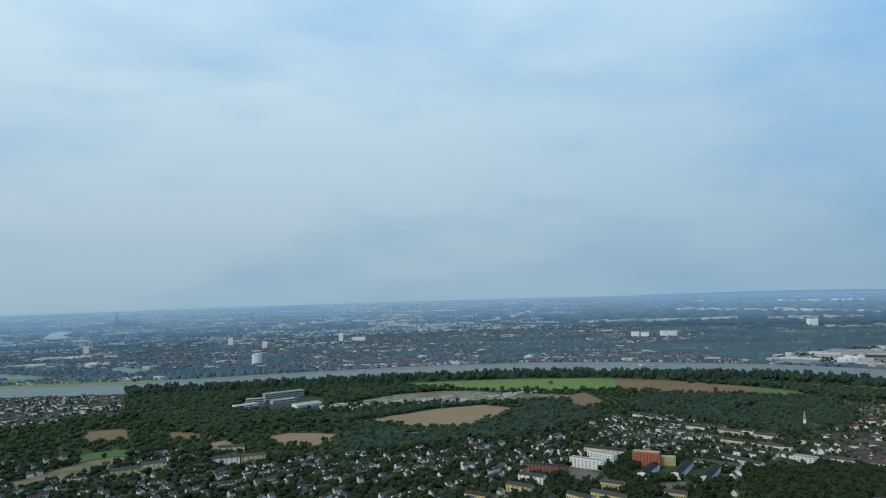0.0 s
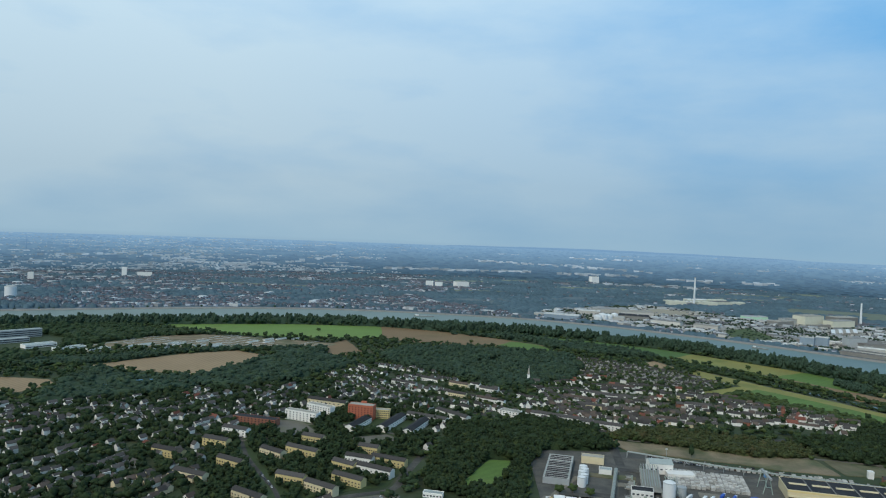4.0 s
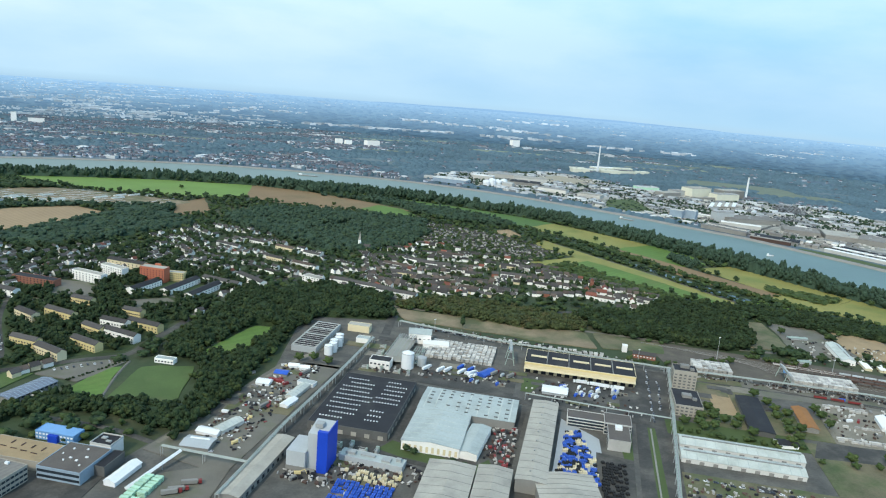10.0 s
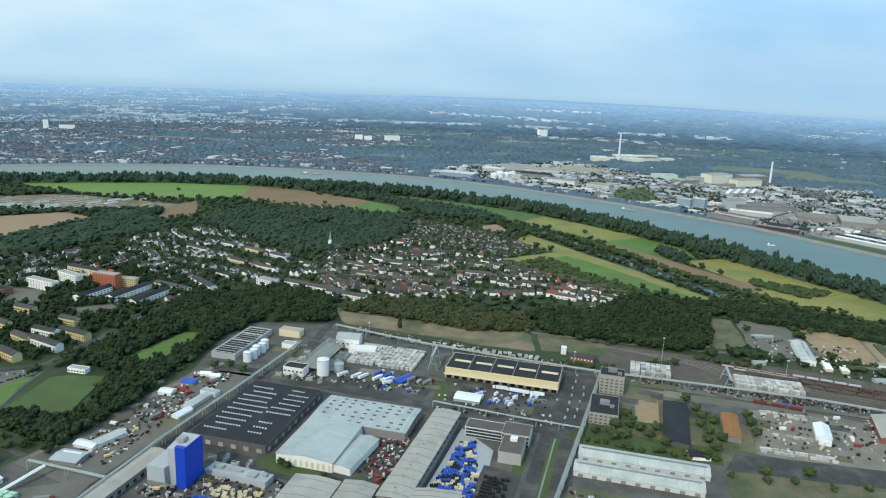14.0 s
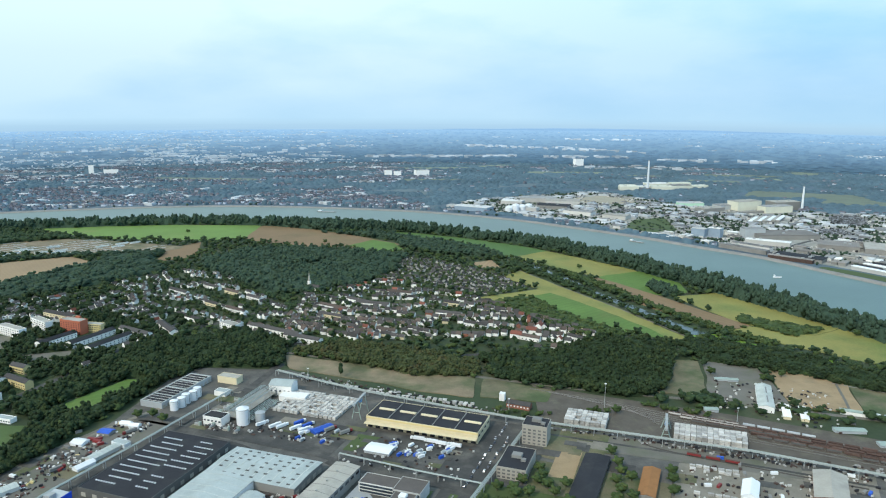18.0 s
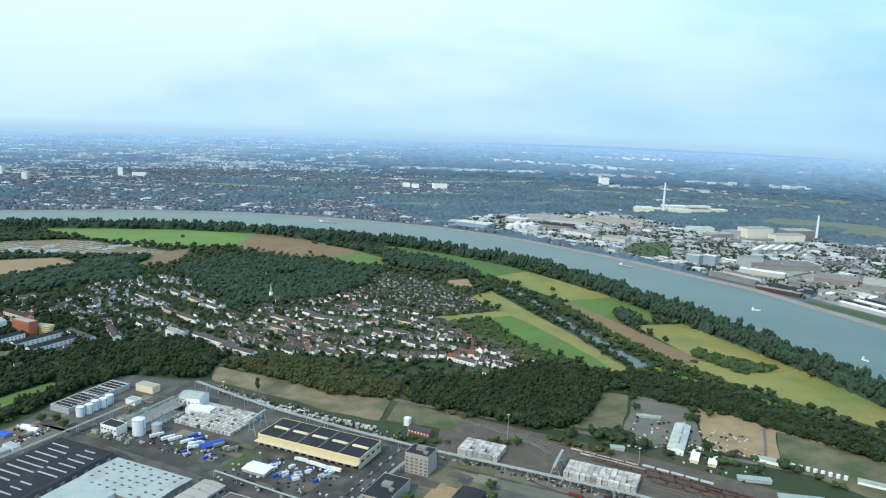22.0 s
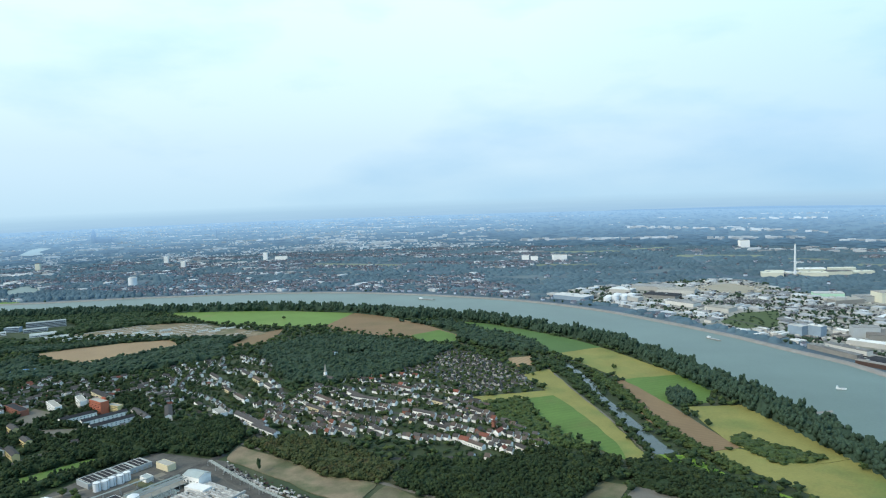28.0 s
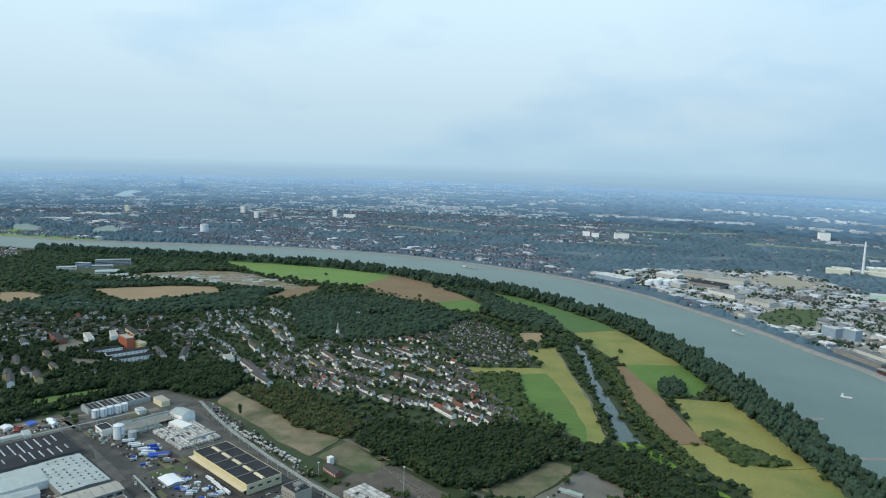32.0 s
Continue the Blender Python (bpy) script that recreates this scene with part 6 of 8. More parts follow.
spread(wagon_template(M_RUST, "rusty brown open freight wagon", False), on_track(TRACKS[1], 215, 330, 8) + on_track(TRACKS[3], 175, 345, 12) + on_track(TRACKS[4], 235, 345, 8) + on_track(TRACKS[2], 250, 345, 7))
spread(wagon_template(M_DARKWALL, "dark open railway freight wagon", False), on_track(TRACKS[2], 140, 250, 8) + on_track(TRACKS[5], 230, 330, 7) + on_track(TRACKS[4], 160, 235, 5))
spread(wagon_template(M_PALLET, "pale covered railway freight wagon", False), on_track(TRACKS[0], 160, 230, 5) + on_track(TRACKS[1], 150, 215, 5) + on_track(TRACKS[3], 345, 390, 3))
spread(wagon_template(M_LIGHTGREY, "pale grey railway tank wagon", True), on_track(TRACKS[0], 232, 300, 5) + on_track(TRACKS[5], 335, 400, 4))
SIDING = pu([(330, 128), (365, 119), (437, 113), (520, 106)])
ob = part("railway_track", ribbon(smooth_line(SIDING, 6), -1.9, 1.9, [0.1, 0.98, 0.98, 0.1]), M_TRACK)
tagged(ob, "rusty works siding on brown ballast", "railway track", kind="structure")
spread(wagon_template(M_RED, "dull red railway freight wagon on a works siding", False), on_track(SIDING, 50, 100, 3))

# loose clutter in the yards
def clutter(area, n, material, label, lo=0.8, hi=3.2):
    g, pts = Geo(), pu(area)
    x0, x1, y0, y1 = min(p[0] for p in pts), max(p[0] for p in pts), min(p[1] for p in pts), max(p[1] for p in pts)
    made = 0
    while made < n:
        x, y = rng.uniform(x0, x1), rng.uniform(y0, y1)
        if not inside(pts, x, y):
            continue
        made += 1
        a, b2, h, t = rng.uniform(lo, hi), rng.uniform(lo, hi) * 0.6, rng.uniform(0.5, 2.0), rng.uniform(0, 3.14)
        c, q = math.cos(t), math.sin(t)
        g.prism([(x + u * c - v * q, y + u * q + v * c) for u, v in ((-a, -b2), (a, -b2), (a, b2), (-a, b2))], 0.6, 0.6 + h)
    return tagged(part("yard_clutter", g, material), label, "clutter", kind="stuff")


for m, n, lab in ((M_PALLET, 70, "pale crates and sheets strewn in the storage yard"), (M_RUST, 80, "rusty scrap strewn in the storage yard"), (M_WHITEPAINT, 16, "white bags and tanks in the storage yard"), (M_RED, 8, "red machine parts in the storage yard"), (M_ROOF_DARK, 90, "dark scrap in the storage yard"), (M_YELLOW, 14, "yellow machine parts in the storage yard")):
    clutter([(-184, -165), (-142, -180), (-138, 8), (-176, -2)], n, m, lab, 0.5, 1.9)
for area, n in (([(-100, -205), (-25, -215), (15, -170), (-20, -150), (-95, -160)], 90), ([(-95, 30), (60, 60), (60, 25), (-95, 10)], 32), ([(370, 10), (525, 40), (530, 130), (368, 98)], 70), ([(210, 140), (640, 150), (640, 125), (230, 128)], 110), ([(210, -100), (320, -100), (320, -150), (208, -150)], 60), ([(66, 60), (185, 62), (185, -5), (72, 0)], 28), ([(40, -60), (70, -62), (72, -140), (48, -130)], 40), ([(395, 235), (520, 215), (520, 330), (400, 335)], 50), ([(-90, 190), (-60, 160), (190, 142), (190, 158), (-60, 180)], 60)):
    clutter(area, n * 14 // 10, M_PALLET, "pale crates and goods lying about the works yard", 0.4, 1.7)
    clutter(area, n, M_ROOF_DARK, "dark equipment lying about the works yard", 0.6, 2.0)
    clutter(area, n * 2 // 3, M_RUST, "rusty parts lying about the works yard", 0.6, 2.0)
clutter([(50, -60), (68, -62), (70, -140), (50, -130)], 22, M_RED, "dull red skips beside the pale hall", 0.8, 2.2)

# ---- housing ----
def house_template(L, W, H, rise, wall, roof, label, group):
    L, W, H, rise = L * 0.8, W * 0.8, H * 0.85, rise * 0.78
    b = root("house", 0, 0, -50, 0, label, "house", group)
    g = Geo().box(-L / 2, -W / 2, 0, L / 2, W / 2, H)
    g.add([(-L / 2, -W / 2, H), (-L / 2, W / 2, H), (-L / 2, 0, H + rise)], [(0, 2, 1)]).add([(L / 2, -W / 2, H), (L / 2, W / 2, H), (L / 2, 0, H + rise)], [(0, 1, 2)])
    part("wall", g, wall, b)
    r, o = Geo(), 0.4
    for s in (-1, 1):
        y0, z0 = s * (W / 2 + o), H - o * rise / (W / 2)
        vs = [(-L / 2 - o, y0, z0), (L / 2 + o, y0, z0), (L / 2 + o, 0, H + rise), (-L / 2 - o, 0, H + rise)]
        vs += [(a, c, d + 0.25) for a, c, d in vs]
        fs = [(0, 1, 2, 3), (7, 6, 5, 4), (0, 4, 5, 1), (1, 5, 6, 2), (3, 7, 4, 0), (2, 6, 7, 3)]
        r.add(vs, fs if s < 0 else [f[::-1] for f in fs])
    part("roof", r, roof, b)
    return b


HOUSE_KINDS = [
    (10.5, 9.0, 5.6, 4.4, M_WHITE, M_TILE, "white rendered house with a dark tiled gable roof"),
    (9.5, 10.0, 6.2, 4.8, M_WHITE, M_TILE_BROWN, "white house with a steep brown tiled roof"),
    (12.0, 8.5, 5.0, 3.8, M_CREAM, M_TILE, "cream house with a dark tiled roof"),
    (10.0, 9.0, 5.8, 4.6, M_WHITE, M_TILE_RED, "white house with a red tiled roof"),
    (13.5, 9.5, 6.4, 4.2, M_BRICK, M_TILE, "red-brick house with a dark roof"),
    (8.5, 7.5, 3.6, 3.2, M_WHITE, M_ROOF_GREY, "small white bungalow with a grey roof"),
]


def house_rows(pts, turn, street, step, keep, gap=10.5, skip=()):
    """Places of houses in double rows along parallel streets inside an outline: x, y, turn."""
    cx, cy = sum(p[0] for p in pts) / len(pts), sum(p[1] for p in pts) / len(pts)
    c, s = math.cos(radians(turn)), math.sin(radians(turn))
    out, gardens = [], []
    R = max(math.dist(p, (cx, cy)) for p in pts)
    row = -R
    while row < R:
        shift = rng.uniform(0, step)
        for side in (-1, 1):
            a = -R + shift
            while a < R:
                bow = 22 * math.sin(a / 75 + row / 47) + 9 * math.sin(a / 31 + row)
                for off, dest, p in ((side * gap, out, keep), (side * (street / 2 - 3), gardens, 0.75)):
                    la, lb = a + rng.uniform(-1.5, 1.5), row + bow + off + rng.uniform(-1.5, 1.5)
                    x, y = cx + la * c - lb * s, cy + la * s + lb * c
                    terrace = dest is gardens or noise.noise((a / 38.0, row * 0.37 + side * 5.1, turn)) > -0.28
                    if inside(pts, x, y) and terrace and rng.random() < p and not any(inside(q, x, y) for q in skip):
                        dest.append((x, y, turn + (90 if rng.random() < 0.14 else 0) + rng.uniform(-7, 7)))
                a += step * rng.uniform(0.9, 1.25)
        row += street
    return out, gardens


def joined_houses(rows, label):
    """Houses too many to count, as walls and roofs."""
    gw, gr, gb = Geo(), Geo(), Geo()
    for x, y, turn in rows:
        L, W, H, rise = rng.uniform(6.5, 12), rng.uniform(6.5, 8.2), rng.uniform(3.8, 5.6), rng.uniform(2.4, 3.6)
        c, s = math.cos(radians(turn)), math.sin(radians(turn))

        def turned(g, n):
            g.v[n:] = [(x + a * c - d * s, y + a * s + d * c, z) for a, d, z in g.v[n:]]
        n = len(gw.v)
        gw.gable(-L / 2, -W / 2, L / 2, W / 2, 0, H + rise - 0.15, H)
        turned(gw, n)
        g = gr if rng.random() < 0.96 else gb
        n = len(g.v)
        for q in (-1, 1):
            y0, z0 = q * (W / 2 + 0.4), H - 0.3
            vs = [(-L / 2 - 0.4, y0, z0), (L / 2 + 0.4, y0, z0), (L / 2 + 0.4, 0, H + rise), (-L / 2 - 0.4, 0, H + rise)]
            g.add(vs, [(0, 1, 2, 3) if q < 0 else (3, 2, 1, 0)])
        turned(g, n)
    w = tagged(part("houses", gw, M_WHITE), label, "houses", kind="stuff")
    for g, m in ((gr, M_TILE), (gb, M_TILE_RED)):
        if g.v:
            part("roofs", g, m, w)
    return w


CORE = [(613, 1155), (690, 1240), (760, 1245), (830, 1170), (890, 1110), (974, 971), (1027, 888), (950, 827), (887, 850), (832, 895), (683, 912), (583, 975)]
ALLOT = [(700, 1262), (745, 1372), (790, 1440), (835, 1440), (918, 1342), (965, 1274), (998, 1160), (938, 1128), (905, 1118), (850, 1175), (775, 1255)]
WEST = [(259, 1266), (390, 1392), (470, 1300), (561, 1129), (648, 970), (590, 924), (470, 1020), (445, 1042), (296, 1186)]
SUBURB = [(-800, 740), (-820, 1080), (-420, 1180), (-150, 1100), (23, 1180), (187, 1215), (280, 1180), (430, 1050), (450, 990), (380, 900), (310, 740), (250, 700), (170, 650), (100, 640), (-100, 700), (-400, 700)]
ESTATE = [(100, 692), (95, 870), (150, 1010), (330, 1080), (400, 980), (380, 900), (328, 795), (296, 730), (245, 717), (175, 695), (138, 670)]
core, core_gardens = house_rows(CORE, -27, 35, 9.0, 0.9, 8.0)
west, west_gardens = house_rows(WEST, -50, 52, 9.6, 0.72)
sub, sub_gardens = house_rows(SUBURB, 42, 42, 11.0, 0.66, skip=[ESTATE] + [p for _, _, p in FIELDS])
OUTER_BLOCKS = [(-427, 1035, 40, 22), (-400, 1066, 34, 22), (-301, 1087, 38, 14), (-264, 1098, 36, 14), (-314, 1161, 40, 14), (131, 935, 36, -36), (110, 892, 34, -36)]
sub = [p for p in sub if all(math.dist(p[:2], q[:2]) > 24 for q in OUTER_BLOCKS)]
TERRACES = [(398, 1202, 48, -45), (506, 1075, 35, -44), (468, 1113, 31, -44), (446, 1040, 61, -47), (661, 1067, 57, -42), (704, 1096, 58, -44), (450, 1226, 39, -46), (490, 1184, 37, -46), (530, 1142, 34, -46), (722, 1078, 56, -23), (923, 882, 44, -39), (991, 868, 24, -51), (656, 1022, 44, -36), (734, 936, 31, -34), (835, 1007, 41, -27), (866, 947, 37, -36), (771, 1143, 46, -29), (849, 1065, 27, -34)]


def clear_of_terraces(x, y, gap=11.0):
    for tx, ty, L, turn in TERRACES:
        c, q = math.cos(radians(turn)), math.sin(radians(turn))
        a, d = (x - tx) * c + (y - ty) * q, -(x - tx) * q + (y - ty) * c
        if abs(a) < L / 2 + gap * 0.6 and abs(d) < gap:
            return False
    return True


BANKSIDE = [(-1350, 1790), (-790, 1835), (-660, 1600), (-820, 1420), (-1350, 1430)]
bankside, bank_gardens = house_rows(BANKSIDE, 20, 46, 12.0, 0.7)
core, west = [p for p in core if clear_of_terraces(*p[:2])], [p for p in west if clear_of_terraces(*p[:2])]
huts = [(x, y, -27 + rng.choice([0, 90]) + rng.uniform(-15, 15)) for x, y in fill(ALLOT, 11.5, 0.4) if rng.random() < 0.68]
gh_walls, gh_roofs = Geo(), Geo()
for x, y, t in huts:
    L, W, H, up_to = rng.uniform(5.5, 9.5), rng.uniform(5, 7), rng.uniform(2.2, 3.4), rng.uniform(1.8, 2.8)
    c, q = math.cos(radians(t)), math.sin(radians(t))
    n = len(gh_walls.v)
    gh_walls.gable(-L / 2, -W / 2, L / 2, W / 2, 0, H + up_to - 0.15, H)
    gh_walls.v[n:] = [(x + u * c - v * q, y + u * q + v * c, z) for u, v, z in gh_walls.v[n:]]
    n = len(gh_roofs.v)
    for side in (-1, 1):
        gh_roofs.add([(-L / 2 - 0.5, side * (W / 2 + 0.7), H - 0.5), (L / 2 + 0.5, side * (W / 2 + 0.7), H - 0.5), (L / 2 + 0.5, 0, H + up_to), (-L / 2 - 0.5, 0, H + up_to)], [(0, 1, 2, 3) if side < 0 else (3, 2, 1, 0)])
    gh_roofs.v[n:] = [(x + u * c - v * q, y + u * q + v * c, z) for u, v, z in gh_roofs.v[n:]]
hut = tagged(part("garden_huts", gh_walls, M_HALLWALL), "crowded small houses with dark brown roofs among gardens", "houses", kind="stuff")
part("roofs", gh_roofs, M_TILE, hut)
mass("garden_trees", WOODTREES, [(x, y, -0.5, rng.uniform(5, 9), rng.uniform(4, 8)) for x, y in fill(ALLOT, 11, 0.5)], M_LEAF, "shrubs and fruit trees in allotment gardens")
arc = [(690 + 84 * k / 9, 1262 + 195 * k / 9, 62 + rng.uniform(-6, 6)) for k in range(10)]
near = sorted(core + west + arc, key=lambda p: math.dist(p[:2], (800, 0)))
for k, kind in enumerate(HOUSE_KINDS):
    weight = (0.50, 0.22, 0.13, 0.02, 0.03, 0.10)
    lo, hi = sum(weight[:k]), sum(weight[:k + 1])
    pick = [p for i, p in enumerate(near[:300]) if lo <= (i * 0.618) % 1.0 < hi]
    spread(house_template(*kind, "houses of the village"), pick)
joined_houses(near[300:], "rows of white gabled village houses with dark roofs")
joined_houses(bankside, "rows of white and grey houses near the river bank")
near_sub = sorted(sub, key=lambda p: math.dist(p[:2], (200, 0)))
joined_houses(near_sub[60:], "suburban houses half hidden among garden trees")
spread(house_template(11, 9.5, 5.6, 4.2, M_CREAM, M_TILE, "cream suburban house with a dark roof among trees", "suburban houses"), near_sub[0:60:2])
spread(house_template(12, 9, 5.2, 4.0, M_WHITE, M_TILE_BROWN, "white suburban house with a brown roof among trees", "suburban houses"), near_sub[1:60:2])


# apartment blocks
for line in ([(130, 905), (200, 925), (280, 900), (370, 895)], [(180, 960), (240, 975), (280, 960), (330, 915)]):
    road(line, 7, M_GRAVEL, "grey street between apartment blocks", 0.55)
def slab(x, y, L, turn, wall, H=9.5, W=11.0, roof=None, pitched=True, label="", n=9):
    if pitched:
        b = shed("apartment_block", label, "apartment block", x, y, L, W, H, 2.6, turn, wall, roof or M_TILE, "apartment blocks")
    else:
        b = block("apartment_block", label, "apartment block", x, y, L, W, H, turn, wall, roof or M_ROOF_GREY, 0.5, "apartment blocks")
    for f in range(int(H / 3)):
        openings(b, L, W, 0, n, 1.7, 1.4, 1.0 + 3.0 * f)
    return b


ESTATE_BLOCKS = [(297, 996, 36), (324, 998, 26), (216, 995, 50), (243, 1026, 42), (256, 1062, 62), (155, 985, 62), (287, 955, 56), (332, 956, 70), (361, 933, 68)]
YB, WB = "yellow rendered three-storey apartment block with a dark roof", "white three-storey apartment block with a dark roof"
for x, y, L, turn, m, lab in [
    (149, 712, 39, -48, M_CREAM, YB), (129, 816, 35, -44, M_YELLOW, YB), (208, 846, 43, -42, M_YELLOW, YB), (224, 893, 29, -35, M_YELLOW, YB), (285, 844, 25, -34, M_YELLOW, YB), (269, 808, 33, -34, M_WHITE, WB), (301, 798, 42, -38, M_YELLOW, YB),
    (250, 790, 30, -46, M_YELLOW, YB), (279, 770, 47, -42, M_WHITE, WB), (249, 745, 38, -45, M_YELLOW, YB), (191, 758, 33, -35, M_YELLOW, YB), (219, 726, 38, -47, M_CREAM, YB), (174, 844, 34, -49, M_CREAM, YB), (60, 860, 42, -36, M_YELLOW, YB), (90, 780, 40, -38, M_CREAM, YB)]:
    ESTATE_BLOCKS.append((x, y, L))
    slab(x, y, L, turn, m, 8.6, 10.0, label=lab)
for x, y, L, turn in ((287, 955, 54, 56), (332, 956, 70, 57), (361, 933, 66, 57)):
    slab(x, y, L, turn, M_WHITE, 7.5, 13, M_ROOF_DARK, True, "long white gabled terrace with a dark grey roof", 10)
slab(155, 985, 62, -30, M_BRICK, 9, 14, M_ROOF_DARK, False, "long red-brick school block with a flat roof", 12)
slab(216, 995, 50, -38, M_WHITE, 13, 11, M_ROOF_GREY, False, "white four-storey apartment block with a flat roof")
slab(243, 1026, 42, -44, M_WHITE, 13, 11, M_ROOF_GREY, False, "white four-storey apartment block with a flat roof")
slab(256, 1062, 62, -35, M_CREAM, 11, 12, M_TILE, True, "cream apartment block with a red-brown roof")
slab(324, 998, 26, -20, M_YELLOW, 12, 11, M_ROOF_GREY, False, "pale yellow apartment block")
b = slab(297, 996, 36, -28, M_ORANGE, 20, 14, M_ROOF_GREY, False, "tall orange-red clad apartment tower", 8)
part("stair_tower", Geo().box(-4, 7.004, 0, 4, 10, 22.5), M_ORANGE, b)
for x, y, L, turn in ((385, 972, 60, -40), (425, 985, 60, -60), (578, 952, 90, -39), (618, 912, 60, -36)):
    slab(x, y, L, turn, M_WHITE, 8, 11, M_TILE, True, "long white village terrace with a tiled roof", 12)
for i, (x, y, L, turn) in enumerate(OUTER_BLOCKS):
    slab(x, y, L, turn, (M_YELLOW, M_CREAM, M_WHITE)[i % 3], label=("yellow rendered apartment block among suburban trees", "cream apartment block among suburban trees", "white apartment block among suburban trees")[i % 3], n=5)
for i, (x, y, L, turn) in enumerate(TERRACES):
    slab(x, y, L, turn, (M_WHITE, M_WHITE, M_CREAM, M_WHITE, M_WHITE)[i % 5], 5.6, 8.0, (M_TILE, M_TILE_BROWN, M_TILE)[i % 3], True, ("white terrace of joined village houses with a dark roof", "white terrace of joined village houses with a brown roof", "pale terrace of joined village houses with a dark roof")[i % 3], 8)
slab(512, 985, 30, -45, M_WHITE, 9, 14, M_ROOF_GREY, False, "white village hall with a flat roof", 6)

# church and red-roofed parish house
b = root("church", 618, 1190, 0, -30, "pale village church with a slender pointed spire", "church")
part("nave", Geo().box(2.204, -4.5, 0, 20, 4.5, 7), M_WHITE, b)
part("nave_roof", Geo().gable(2.21, -5, 20.5, 5, 7, 12, 0.3), M_TILE, b)
tower = part("tower", Geo().box(-2.2, -2.2, 0, 2.2, 2.2, 18), M_WHITE, b)
part("spire", Geo().cyl(0, 0, 18, 34, 2.5, 8, 0.1), M_ROOF_GREY, tower)
spread(house_template(19, 11, 7, 5, M_WHITE, M_TILE_RED, "large white parish house with a bright red roof", "large red-roofed houses"), [(938, 905, -27), (955, 925, 62), (912, 890, -27)])
b = root("chapel_tower", 946, 950, 0, -20, "small brick tower with a red pyramid roof", "tower")
part("shaft", Geo().box(-2.4, -2.4, 0, 2.4, 2.4, 11), M_BRICK, b)
part("roof", Geo().cyl(0, 0, 11, 15.5, 3.6, 4, 0.1), M_TILE_RED, b)

# research campus by the river
for x, y, L, W, H, turn, m in ((-340, 1700, 96, 15, 17, 34, M_LIGHTGREY), (-392, 1640, 40, 16, 12, 10, M_FARBLUE), (-330, 1645, 56, 18, 8, 34, M_LIGHTGREY), (-268, 1592, 60, 24, 6, 38, M_WHITE), (-400, 1585, 50, 20, 8, 38, M_WHITE), (-205, 1560, 58, 22, 5, 40, M_WHITE), (-150, 1545, 44, 18, 5, 40, M_WHITE)):
    b = block("institute", "white and pale blue institute building in a park", "institute", x, y, L, W, H, turn, m, M_ROOF_LIGHT, 0.8, "institute buildings")
    for f in range(int(H / 4)):
        part("ribbon_window", Geo().box(-L / 2 + 1, -W / 2 - 0.15, 1.5 + 4 * f, L / 2 - 1, -W / 2 - 0.004, 3.2 + 4 * f), M_GLASS, b)
beds = Geo()
for k in range(38):
    x0, y0 = -175 + 12.2 * k + rng.uniform(-2, 2), 1600 + 55 * math.sin(k * 0.35)
    for j in range(6):
        x, y, L = x0 + rng.uniform(-4, 4), y0 + 30 * j - 0.28 * (x0 + 175), rng.uniform(8, 30)
        if inside([(-185, 1580), (-190, 1760), (-40, 1775), (120, 1725), (330, 1620), (280, 1545), (126, 1565), (0, 1585)], x, y):
            c, q = math.cos(radians(40)), math.sin(radians(40))
            beds.prism([(x + u * c - v * q, y + u * q + v * c) for u, v in ((-L / 2, -1.2), (L / 2, -1.2), (L / 2, 1.2), (-L / 2, 1.2))], 0.8, 1.4)
tagged(part("nursery_beds", beds, M_PALLET), "pale covered beds in rows on nursery plots", "plant beds", kind="stuff")
g0 = root("greenhouse", 0, 0, -50, 0, "low pale glasshouse among nursery plots", "greenhouse", "glasshouses")
part("body", Geo().box(-14, -3.5, 0, 14, 3.5, 2.2), M_WHITE, g0)
part("roof", Geo().gable(-14.2, -3.8, 14.2, 3.8, 2.2, 3.6, 0.15), M_ROOF_LIGHT, g0)
rows = [(x, y, 40 + rng.uniform(-4, 4)) for x, y in fill([(-165, 1545), (-20, 1700), (120, 1725), (270, 1688), (125, 1590), (-30, 1552)], 34, 0.3)]
spread(g0, rows, 0.45)
for x, y, L, W, turn in ((-60, 1205, 40, 16, 20), (-20, 1235, 24, 12, 20), (20, 1225, 30, 10, 15), (560, 1400, 26, 18, -30), (545, 1430, 18, 12, -30)):
    shed("farm_building", "pale farm shed beside fields", "barn", x, y, L, W, 5, 2.5, turn, M_WHITE, M_LIGHTBLUE if x < 0 else M_TILE_BROWN, "farm sheds")


# ---- single trees ----
def tree_template(seed, h, w, material, label, clumps=9, tall=1.0):
    (v, f), g = tree_shape(clumps, seed, None, tall)
    b = root("tree", 0, 0, -50, 0, label, "tree", "single trees")
    me = bpy.data.meshes.new("crown")
    me.from_pydata((v * np.array([w, w, h])).tolist(), [], f.tolist())
    me.polygons.foreach_set("use_smooth", [True] * len(me.polygons))
    part("crown", me, material, b)
    g.v = [(a * w, c * w, d * h) for a, c, d in g.v]
    part("trunk", g, M_BARK, b)
    return b


